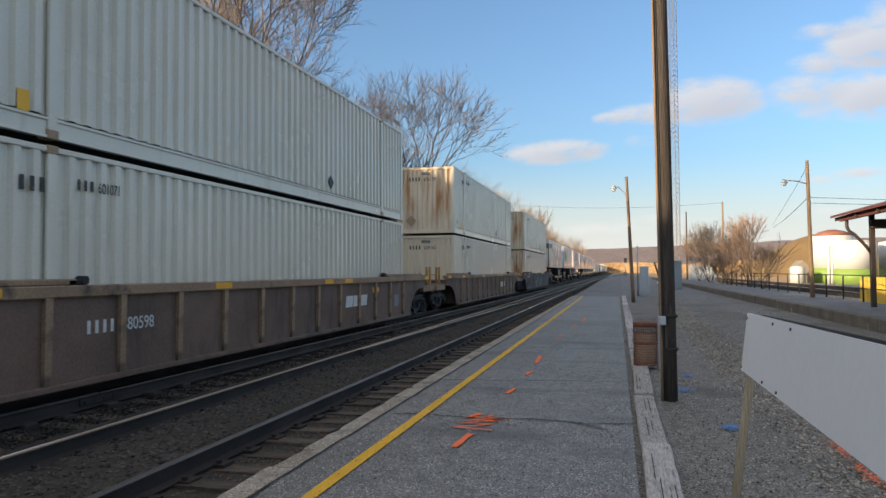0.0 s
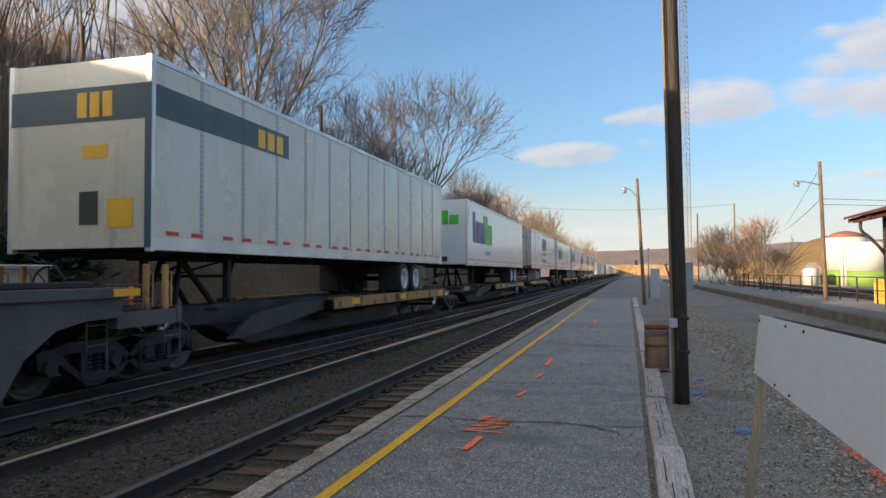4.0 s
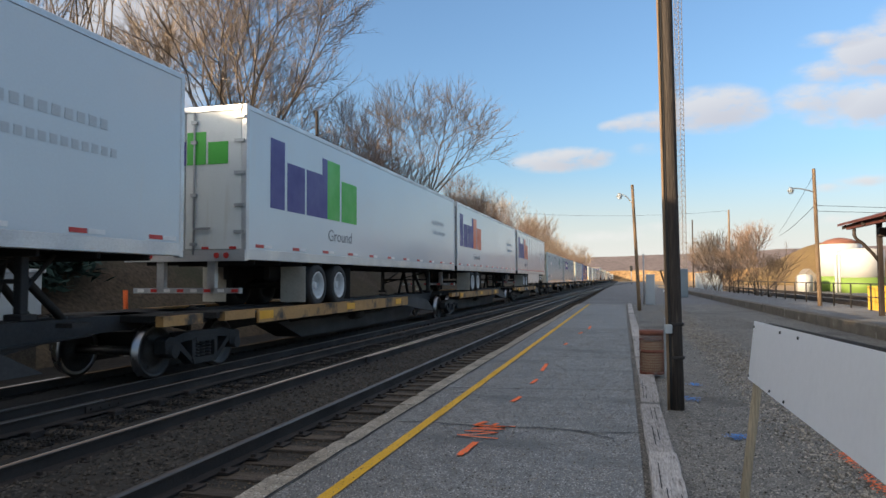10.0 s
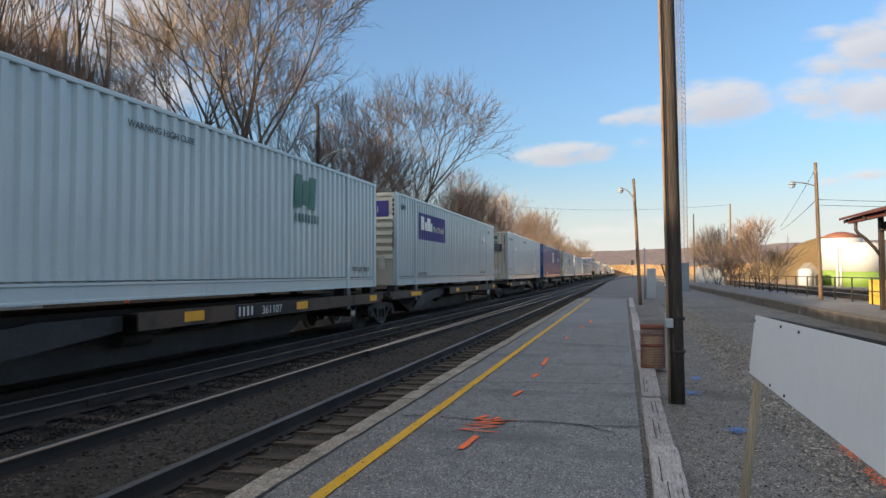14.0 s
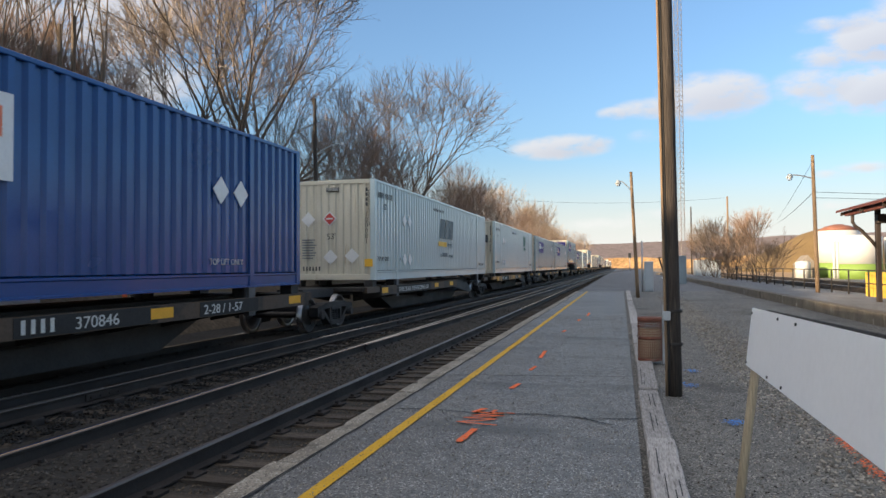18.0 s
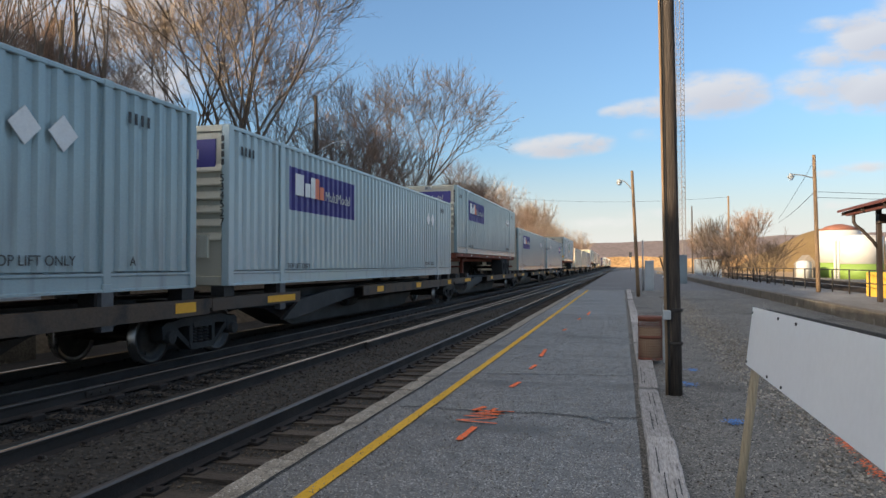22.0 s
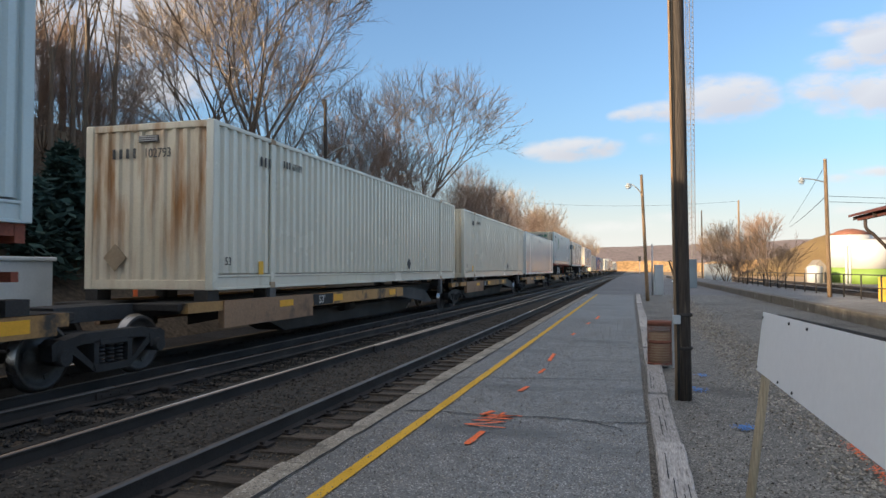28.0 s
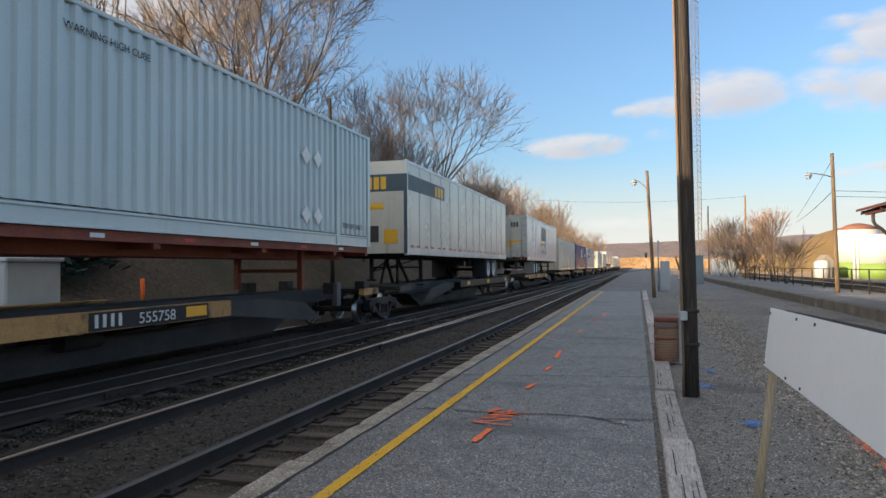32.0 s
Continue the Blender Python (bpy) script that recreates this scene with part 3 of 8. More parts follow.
def prism(bm, outline, x0, x1):
    """An outline in (y, z) pushed from x0 to x1."""
    a = [bm.verts.new((x0, y, z)) for y, z in outline]
    b = [bm.verts.new((x1, y, z)) for y, z in outline]
    n = len(outline)
    bm.faces.new(a)
    bm.faces.new(b[::-1])
    for i in range(n):
        j = (i + 1) % n
        bm.faces.new((a[j], a[i], b[i], b[j]))


def extrude_y(bm, outline, y0, y1):
    """An outline in (x, z) pushed from y0 to y1."""
    a = [bm.verts.new((x, y0, z)) for x, z in outline]
    b = [bm.verts.new((x, y1, z)) for x, z in outline]
    n = len(outline)
    bm.faces.new(a[::-1])
    bm.faces.new(b)
    for i in range(n):
        j = (i + 1) % n
        bm.faces.new((a[i], a[j], b[j], b[i]))


def mesh_of(name, bm, material):
    me = bpy.data.meshes.new(name)
    bmesh.ops.recalc_face_normals(bm, faces=bm.faces[:])
    bm.to_mesh(me)
    bm.free()
    if material:
        me.materials.append(material)
    return me


def part(name, bm, material, parent=None, label="", at=None):
    ob = new(name, bm if isinstance(bm, bpy.types.Mesh) else mesh_of(name, bm, material))
    if parent:
        ob.parent = parent
    if at is not None:
        ob.matrix_local = at
    if label:
        ob["label"] = label
    return ob


def thing(name, label, category, group="", kind="", at=(0, 0, 0)):
    ob = new(name)
    ob.location = at
    return tagged(ob, label, category, group, kind)


def bars(name, boxes, material, parent, label=""):
    bm = bmesh.new()
    for b in boxes:
        box(bm, *b)
    return part(name, bm, material, parent, label)


LETTERS = {}


def lettering(name, text, size, material, parent, at, label="", spacing=1.0, narrow=1.0):
    """Words in the built-in font as a thin mesh; at: the pose of the text's plane."""
    key = (text, size, material.name, spacing, narrow)
    if key not in LETTERS:
        cu = bpy.data.curves.new("words", "FONT")
        cu.body, cu.size, cu.extrude, cu.space_character = text, size, 0.002, spacing
        ob = bpy.data.objects.new("words", cu)
        scene.collection.objects.link(ob)
        bpy.context.view_layer.update()
        me = bpy.data.meshes.new_from_object(ob.evaluated_get(bpy.context.evaluated_depsgraph_get()))
        bpy.data.objects.remove(ob)
        bpy.data.curves.remove(cu)
        me.transform(Matrix.Diagonal((narrow, 1, 1, 1)))
        me.materials.clear()
        me.materials.append(material)
        LETTERS[key] = me
    return part(name, LETTERS[key], None, parent, label, at)


def on_side(x, y, z):
    """The plane of lettering on a face that looks to +x."""
    return pose(x, y, z, 90, 0, 90)


def on_end(x, y, z):
    """The plane of lettering on a face that looks to -y."""
    return pose(x, y, z, 90, 0, 0)

# ---- ground, platform, tracks ----
NEAR_TRACK, TRAIN_TRACK, GAUGE = -4.31, -8.0, 1.505
RNG = random.Random(7)


def hill(x, y):
    """Height of the wooded bank on the far side of the tracks."""
    d = -11.6 - x
    if d <= 0:
        return 0.0
    fade = 1.0 if y < 90 else max(0.25, 1 - (y - 90) / 160)
    # out of view the bank is raised to block the low sun
    side = y / max(1.0, -x)
    fade *= 1.45 - 0.45 * min(1, max(0, (side - 0.55) / 0.35))
    # unseen crest behind the camera lowered to let sun reach the trees
    z = 2.2 * min(1, d / 2.5) + 5.2 * min(1, max(0, d - 2) / 11) + 10.0 * min(1, max(0, d - 12) / 36) * min(1, max(0.1, (y + 4) / 14))
    return fade * z + (0.5 * noise.noise((x * 0.22, y * 0.13, 0.0)) + 0.3 * noise.noise((x * 0.7, y * 0.6, 4.0))) * min(1, d / 3)


def ground_height(x, y):
    if x < -11.6:
        return -0.25 + hill(x, y)
    if x < -2.6:
        return -0.25
    if x < 9.2:
        return -0.035 + 0.012 * noise.noise((x * 0.6, y * 0.6, 3.0)) if y < 130 else -0.1
    return -0.45


xs = [-2600, -900, -400, -200, -120, -80] + [-60 + 2 * i for i in range(20)] + [-20 + 0.7 * i for i in range(12)] + \
     [-11.6, -10, -6, -2.62, -2.58, -1, 0, 1, 2, 3, 4, 5, 6, 7.5, 9.15, 9.25, 14, 25, 50, 100, 200, 400, 900, 2600]
ys = [-900, -300, -120, -60, -30, -12] + [-4 + 2.0 * i for i in range(50)] + [100 + 8 * i for i in range(26)] + [330, 420, 600, 900, 1500, 2600]
verts = [(x, y, ground_height(x, y)) for y in ys for x in xs]
nx = len(xs)
faces = [(j * nx + i, j * nx + i + 1, (j + 1) * nx + i + 1, (j + 1) * nx + i) for j in range(len(ys) - 1) for i in range(nx - 1)]
gm = bpy.data.meshes.new("ground")
gm.from_pydata(verts, [], faces)
for m in (GRAVEL, SHADED_BALLAST, LITTER, TOWN_GROUND, ASPHALT_DARK):
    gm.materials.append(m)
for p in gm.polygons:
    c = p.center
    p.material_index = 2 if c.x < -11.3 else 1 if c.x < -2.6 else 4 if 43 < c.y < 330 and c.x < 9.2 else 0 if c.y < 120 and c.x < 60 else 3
tagged(new("ground", gm), "grey gravel ground with dark ballast and a leaf-littered bank", "ground", kind="structure")

# platform of old asphalt with a concrete kerb
P_END = 42.3
bm = bmesh.new()
steps = 40
rows_v = []
for j in range(steps + 1):
    y = -7 + (P_END + 7) * j / steps
    rows_v.append([bm.verts.new((-2.46 + 2.59 * i / 10, y, 0.006 * noise.noise((i * 0.5, y * 0.35, 1.0)))) for i in range(11)])
for q, w in zip(rows_v, rows_v[1:]):
    for i in range(10):
        bm.faces.new((q[i], q[i + 1], w[i + 1], w[i]))
low = [bm.verts.new((x, y, -0.4)) for x, y in ((-2.46, -7), (0.13, -7), (0.13, P_END), (-2.46, P_END))]
bm.faces.new([r[0] for r in rows_v] + [low[3], low[0]])
bm.faces.new([r[-1] for r in rows_v] + [low[2], low[1]])
bm.faces.new(rows_v[0] + [low[1], low[0]])
bm.faces.new(rows_v[-1] + [low[2], low[3]])
platform = tagged(part("platform", bm, ASPHALT), "long low platform of worn grey asphalt with dark cracks", "platform", kind="structure")

# cracks sunk and filled dark: start, end, wander
for k, (xa, ya, xb, yb) in enumerate([(-2.4, 7.1, 0.15, 7.12), (-2.4, 9.45, 0.18, 9.85), (-2.4, 13.6, 0.15, 13.9), (-2.4, 18.5, 0.15, 18.3),
                                      (-2.4, 24.5, 0.1, 24.8), (-0.5, 7.1, -0.1, 6.8), (-2.4, 31.5, 0.15, 31.2)]):
    bm = bmesh.new()
    n = 26
    last = None
    for i in range(n + 1):
        f = i / n
        x = xa + (xb - xa) * f
        y = ya + (yb - ya) * f + 0.09 * noise.noise((x * 1.7, k * 9.0, 0.0)) + 0.03 * noise.noise((x * 7, k * 5.0, 0.0))
        w = 0.012 + 0.012 * abs(noise.noise((x * 4, k * 3.0, 2.0)))
        pair = [bm.verts.new((x, y - w, 0.0085)), bm.verts.new((x, y + w, 0.0085))]
        if last:
            bm.faces.new((last[0], pair[0], pair[1], last[1]))
        last = pair
    part("crack", bm, ASPHALT_PATCH, platform)

# broken joint between asphalt and kerb
bm = bmesh.new()
last = None
for i in range(420):
    y = 1.5 + 38 * (i / 419) ** 1.3
    a = -2.47 + 0.02 * noise.noise((y * 2.0, 0.0, 3.0))
    w = 0.008 + 0.035 * max(0, noise.noise((y * 1.1, 3.0, 0.0)))
    pair = [bm.verts.new((a, y, 0.0135)), bm.verts.new((a + w + 0.01, y, 0.0095))]
    if last:
        bm.faces.new((last[0], last[1], pair[1], pair[0]))
    last = pair
part("joint", bm, ASPHALT_PATCH, platform, "dark broken joint along the kerb")

# kerb of separate concrete lengths
KERB = thing("platform_kerb", "chipped grey concrete kerb along the platform edge", "kerb", kind="structure")
y = -7.0
while y < P_END:
    ln = min(RNG.uniform(2.9, 3.3), P_END - y)
    bm = bmesh.new()
    w = RNG.uniform(-0.015, 0.015)
    dz = RNG.uniform(-0.006, 0.006)
    m = 26
    edge = [0.022 * noise.noise((i * 0.3, y, 4.0)) + 0.11 * max(0.0, noise.noise((i * 0.42, y * 3, 9.0)) - 0.22) for i in range(m + 1)]
    rings = []
    for i in range(m + 1):
        yy = y + 0.006 + (ln - 0.012) * i / m
        rings.append([bm.verts.new(p) for p in ((-2.71 + w + edge[i], yy, -0.42), (-2.71 + w + edge[i], yy, -0.03 + dz - 0.5 * max(0, edge[i])), (-2.68 + w + 1.1 * edge[i], yy, 0.01 + dz - 0.12 * max(0, edge[i])),
                                                (-2.48, yy, 0.012 + dz), (-2.462, yy, 0.0), (-2.462, yy, -0.42))])
    for q, e in zip(rings, rings[1:]):
        for i in range(6):
            j = (i + 1) % 6
            bm.faces.new((q[i], q[j], e[j], e[i]))
    bm.faces.new(rings[0][::-1])
    bm.faces.new(rings[-1])
    part("kerb_stone", bm, CONCRETE, KERB)
    y += ln

bm = bmesh.new()
last = None
for i in range(160):
    y = -6.5 + (P_END - 0.2 + 6.5) * i / 159
    w = 0.052 + 0.008 * noise.noise((y * 1.5, 0.0, 0.0))
    c = -2.06 + 0.07 * max(0, (y - 4)) / 38
    pair = [bm.verts.new((c - w, y, 0.0105)), bm.verts.new((c + w, y, 0.0105))]
    if last:
        bm.faces.new((last[0], last[1], pair[1], pair[0]))
    last = pair
tagged(part("yellow_line", bm, YELLOW_LINE), "worn yellow safety line painted on the asphalt", "road marking", kind="structure")


def stroke(bm, pts, w, z=0.011):
    last = None
    for i, (x, y) in enumerate(pts):
        j = min(i + 1, len(pts) - 1)
        h = max(0, j - 1)
        d = Vector((pts[j][0] - pts[h][0], pts[j][1] - pts[h][1])).normalized() if j != h else Vector((0, 1))
        o = Vector((-d.y, d.x)) * w * (0.75 + 0.5 * abs(noise.noise((x * 9, y * 9, 0.0))))
        pair = [bm.verts.new((x + o.x, y + o.y, z)), bm.verts.new((x - o.x, y - o.y, z))]
        if last:
            bm.faces.new((last[0], last[1], pair[1], pair[0]))
        last = pair


# sprayed survey marks
MARKS = [((-1.40, 5.85), (-1.36, 6.36), 0.035), ((-1.36, 8.55), (-1.31, 8.93), 0.035), ((-1.32, 10.09), (-1.29, 10.53), 0.035),
         ((-1.33, 11.49), (-1.35, 12.48), 0.04), ((-1.34, 16.14), (-1.30, 16.53), 0.04), ((-1.20, 19.43), (-1.15, 19.99), 0.04),
         ((-1.03, 21.39), (-1.02, 22.77), 0.04)]
for a, b, w in MARKS:
    bm = bmesh.new()
    stroke(bm, [(a[0] + (b[0] - a[0]) * f, a[1] + (b[1] - a[1]) * f) for f in (0, 0.25, 0.5, 0.75, 1)], w, 0.0125)
    part("orange_mark", bm, ORANGE_PAINT, platform, "sprayed orange survey mark")
ZIGZAG = [(-1.18, 6.54), (-1.40, 6.57), (-1.60, 6.60), (-1.42, 6.68), (-1.22, 6.80), (-1.40, 6.80), (-1.57, 6.79), (-1.38, 6.88), (-1.18, 6.97),
          (-1.36, 6.95), (-1.53, 6.92), (-1.34, 7.02), (-1.14, 7.12), (-1.33, 7.06), (-1.50, 7.08)]
for pts, w in ((ZIGZAG, 0.017), ([(-1.52, 7.07), (-1.49, 7.18), (-1.44, 7.29)], 0.035), ([(-1.35, 7.06), (-1.33, 7.14), (-1.31, 7.23)], 0.028),
               ([(-1.50, 7.10), (-1.30, 7.09), (-1.10, 7.11)], 0.02)):
    bm = bmesh.new()
    fine = []
    for a, b in zip(pts, pts[1:]):
        fine += [(a[0] + (b[0] - a[0]) * f / 3, a[1] + (b[1] - a[1]) * f / 3) for f in range(3)]
    for a, b in zip(fine + [pts[-1]], fine[1:] + [pts[-1]]):
        if a != b:
            stroke(bm, [a, b], w, 0.0125)
    part("orange_scribble", bm, ORANGE_PAINT, platform, "orange spray-paint scribble")


def rail_mesh(y0, y1, head):
    half = [(0.068, -0.17), (0.068, -0.158), (0.012, -0.135), (0.009, -0.045), (0.034, -0.034), (0.036, -0.016), (0.032, -0.008), (0.025, -0.0035), (0.015, -0.001), (0.005, 0.0)]
    prof = half + [(-x, z) for x, z in half[::-1]]
    bm = bmesh.new()
    extrude_y(bm, prof, y0, y1)
    me = mesh_of("rail", bm, RAIL_SIDE)
    me.materials.append(head)
    me.materials.append(RAIL_DULL)
    for p in me.polygons:
        if p.normal.z > 0.3 and p.center.z > -0.02:
            p.material_index = 1 if p.normal.z > 0.98 else 2
            p.use_smooth = True
    return me


TIE_MESHES = []
for k in range(5):
    bm = bmesh.new()
    r = random.Random(k)
    vs = box(bm, -1.3, 1.3, -0.112, 0.112, -0.18, 0)
    bmesh.ops.subdivide_edges(bm, edges=[e for e in bm.edges if abs(e.verts[0].co.x - e.verts[1].co.x) > 1], cuts=5)
    for v in bm.verts:
        v.co += Vector((r.uniform(-0.015, 0.015), r.uniform(-0.012, 0.012), r.uniform(-0.008, 0.006)))
    TIE_MESHES.append(mesh_of("tie", bm, TIE))


def track(x, label, heads, ties_from, ties_to, cant=0.0):
    t = thing("railway_track", label, "railway track", kind="structure", at=(x, 0, 0))
    for s, head, a, b in ((-1, heads[0], -40, 620), (1, heads[1], -40, 24.9), (1, heads[0], 24.91, 620)):
        part("rail", rail_mesh(a, b, head), None, t, at=pose(s * GAUGE / 2, 0, 0))
    y = ties_from
    while y < ties_to:
        part("tie", TIE_MESHES[RNG.randrange(5)], None, t, at=pose(RNG.uniform(-0.06, 0.06), y, -0.175 + RNG.uniform(-0.012, 0.006), 0, RNG.uniform(-0.4, 0.4), RNG.uniform(-1.6, 1.6)))
        y += 0.50 + RNG.uniform(-0.03, 0.03)
    bm = bmesh.new()
    y = ties_from
    while y < 60:
        for s in (-1, 1):
            box(bm, s * GAUGE / 2 - 0.17, s * GAUGE / 2 + 0.17, y - 0.09, y + 0.09, -0.178, -0.155)
            for o in (-0.1, 0.1):
                box(bm, s * GAUGE / 2 + o - 0.02, s * GAUGE / 2 + o + 0.02, y - 0.06, y - 0.03, -0.155, -0.125)
        y += 0.5
    part("tie_plates", bm, RAIL_SIDE, t, "rusty tie plates and spikes")
    return t


track(NEAR_TRACK, "near railway track with dark timber ties in dirty ballast", (RAIL_HEAD, RAIL_DULL), 1.5, 118)
track(TRAIN_TRACK, "railway track under the passing freight train", (RAIL_HEAD, RAIL_HEAD), 1.0, 70)
# track that swings away to the right far beyond the platform
swing = thing("railway_track", "far diverging railway track with bright rails", "railway track", kind="structure")
for o in (-GAUGE / 2, GAUGE / 2):
    for w, z0, z1, paint, name in ((0.06, -0.18, -0.004, RAIL_SIDE, "rail"), (0.034, -0.003, 0.0, RAIL_HEAD, "rail_head")):
        bm = bmesh.new()
        last = None
        for i in range(41):
            y = 92 + 300 * i / 40
            x = NEAR_TRACK + o + 15.5 * ((y - 92) / 300) ** 1.7
            ring = [bm.verts.new(q) for q in ((x - w, y, z0), (x + w, y, z0), (x + w, y, z1), (x - w, y, z1))]
            if last:
                for k in range(4):
                    bm.faces.new((last[k], last[(k + 1) % 4], ring[(k + 1) % 4], ring[k]))
            last = ring
        part(name, bm, paint, swing)
# crossover that leaves the train's track and joins the near one far ahead
CROSS = math.degrees(math.atan(0.0168))
crossover = thing("railway_track", "crossover rails running slantwise between the two tracks", "railway track", kind="structure", at=(-6.75, 0, -0.006))
for a, b, o, head in ((-14, 7.6, 0, RAIL_DULL), (7.61, 101, 0, RAIL_HEAD), (13, 101, GAUGE, RAIL_HEAD)):
    part("rail", rail_mesh(a, b, head), None, crossover, at=pose(o, 0, 0, 0, 0, -CROSS))
for y in (7.6, 19.5, 31.4):
    bm = bmesh.new()
    soft_box(bm, 0.012, 0.035, y - 0.32, y + 0.32, -0.13, -0.045, 0.004)
    plate = part("joint_bar", bm, RAIL_SIDE, crossover, "rusty joint bar", pose(0, 0, 0, 0, 0, -CROSS))
    for k in range(4):
        bm = bmesh.new()
        tube(bm, (0.035, y - 0.24 + 0.16 * k, -0.09), (0.055, y - 0.24 + 0.16 * k, -0.09), 0.016, n=6)
        part("bolt", bm, RAIL_SIDE, plate)
for k in range(44):
    y = 3 + 0.52 * k
    part("tie", TIE_MESHES[k % 5], None, crossover, at=pose(0.75 + 0.0168 * y - 0.9, y + RNG.uniform(-0.03, 0.03), -0.216 + RNG.uniform(-0.012, 0.012), 0, 0, RNG.uniform(-2, 2)))
bm = bmesh.new()
for i in range(70):
    y = 2 + i * 0.72 + RNG.uniform(-0.15, 0.15)
    x = -6.62 + RNG.uniform(-0.3, 0.35)
    soft_box(bm, x - RNG.uniform(0.06, 0.16), x + RNG.uniform(0.06, 0.16), y - 0.1, y + 0.1, -0.26, -0.19 + RNG.uniform(0, 0.05), 0.015)
tagged(part("scrap_blocks", bm, RAIL_SIDE), "scattered rusty tie plates and timber blocks between the tracks", "scrap", kind="stuff")

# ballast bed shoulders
# the train's bed gets the blackened copy that carries its shade
for c, stuff, tell in ((NEAR_TRACK, BALLAST, "dark stone ballast bed"), (TRAIN_TRACK, SHADED_BALLAST, "stone ballast bed blackened for the shade under the train")):
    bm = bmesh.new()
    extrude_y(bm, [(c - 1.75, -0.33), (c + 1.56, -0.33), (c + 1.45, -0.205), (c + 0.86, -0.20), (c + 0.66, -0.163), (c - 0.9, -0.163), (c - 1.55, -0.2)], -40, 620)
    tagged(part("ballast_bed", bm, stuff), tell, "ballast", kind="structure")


def pebbles(name, count, where, size, material, label, category, seed):
    """Many small broken stones in one mesh."""
    r = np.random.RandomState(seed)
    base = np.array([(1, 0, 0), (-1, 0, 0), (0, 1, 0), (0, -1, 0), (0, 0, 1), (0, 0, -1)], float)
    tri = np.array([(0, 2, 4), (2, 1, 4), (1, 3, 4), (3, 0, 4), (2, 0, 5), (1, 2, 5), (3, 1, 5), (0, 3, 5)])
    pts = where(r, count)
    v = base[None] * (size * r.uniform(0.45, 1.25, (count, 1, 3))) + r.normal(0, size * 0.12, (count, 6, 3))
    a = r.uniform(0, 6.28, count)
    c, s = np.cos(a)[:, None], np.sin(a)[:, None]
    v = np.stack([v[..., 0] * c - v[..., 1] * s, v[..., 0] * s + v[..., 1] * c, v[..., 2] * 0.7], -1) + pts[:, None]
    f = tri[None] + 6 * np.arange(count)[:, None, None]
    me = bpy.data.meshes.new(name)
    me.from_pydata(v.reshape(-1, 3).tolist(), [], f.reshape(-1, 3).tolist())
    me.materials.append(material)
    return tagged(new(name, me), label, category, kind="stuff")


def spread(x0, x1, y0, y1, z):
    return lambda r, n: np.stack([r.uniform(x0, x1, n), y0 + (y1 - y0) * r.uniform(0, 1, n) ** 1.6, np.full(n, z) + r.uniform(-0.01, 0.012, n)], -1)


pebbles("ballast_stones", 13000, spread(-5.0, -3.62, 1.5, 40, -0.162), 0.024, STONES, "broken grey ballast stones between the rails", "stones", 1)
pebbles("ballast_grit", 5000, spread(-3.5, -2.74, 1.5, 24, -0.20), 0.014, TAN_GRIT, "sandy tan grit and chips beside the kerb", "grit", 8)
pebbles("asphalt_chips", 16000, spread(-2.4, 0.1, 2.5, 22, 0.004), 0.0075, PALE_STONES, "pale stone chips worn out of the asphalt", "stone chips", 6)
pebbles("asphalt_chips", 5000, spread(-2.4, 0.1, 2.5, 20, 0.003), 0.0065, STONES, "dark stone chips worn out of the asphalt", "stone chips", 7)
pebbles("ballast_stones", 5000, spread(-3.55, -2.76, 1.5, 30, -0.215), 0.026, STONES, "broken ballast stones beside the platform kerb", "stones", 2)
pebbles("ballast_stones", 11000, spread(-7.1, -5.2, 3, 45, -0.215), 0.03, SHADED_STONES, "dark ballast stones between the two tracks", "stones", 3)
def gravel_band(r, n):
    y = 2 + 34 * r.uniform(0, 1, n) ** 1.3
    return np.stack([1.3 + r.beta(1.6, 2.4, n) * 1.3 + 0.012 * y, y, np.full(n, -0.03)], -1)


pebbles("loose_gravel", 8000, gravel_band, 0.019, PALE_STONES, "band of loose pale gravel and dead leaves", "gravel", 4)
pebbles("loose_gravel", 4000, spread(0.5, 4.5, 3, 30, -0.033), 0.011, STONES, "dark grit scattered on the gravel lot", "gravel", 9)
pebbles("loose_gravel", 14000, spread(0.5, 4.5, 3, 34, -0.033), 0.011, PALE_STONES, "fine grit scattered on the gravel lot", "gravel", 5)

# timber edge baulks, railings of the far platform and its slab
EDGE = thing("timber_edge", "weathered grey timber baulks edging the platform", "timber edging", kind="structure")
y = -1.2
i = 0
while y < 41.5:
    ln = RNG.uniform(2.3, 2.7)
    bm = bmesh.new()
    soft_box(bm, 0, 0.235, 0.012, ln - 0.03, -0.2, 0.0, 0.014)
    bmesh.ops.subdivide_edges(bm, edges=[e for e in bm.edges if e.calc_length() > 1], cuts=7)
    for v in bm.verts:
        v.co += Vector((0.012 * noise.noise((v.co.x * 9, v.co.y * 4, i)), 0, 0.012 * noise.noise((v.co.x * 12, v.co.y * 3, i + 5))))
    baulk = part("baulk", bm, TIMBER, EDGE, at=pose(0.135 + (0.006 * y if y < 11 else 0.066 + 0.0018 * (y - 11)) + RNG.uniform(-0.012, 0.012), y, 0.03 + RNG.uniform(-0.015, 0.015), RNG.uniform(-0.3, 0.3), 0, -0.25 + RNG.uniform(-0.4, 0.4)))
    for q in range(4):
        bm = bmesh.new()
        sx, sy, sl = RNG.uniform(0.03, 0.2), RNG.uniform(0.02, ln * 0.6), RNG.uniform(0.25, 0.9)
        stroke(bm, [(sx + 0.012 * noise.noise((i, q, f * 3)), sy + sl * f / 6) for f in range(7)], 0.0045, 0.016)
        part("split", bm, ASPHALT_PATCH, baulk)
    y += ln
    i += 1

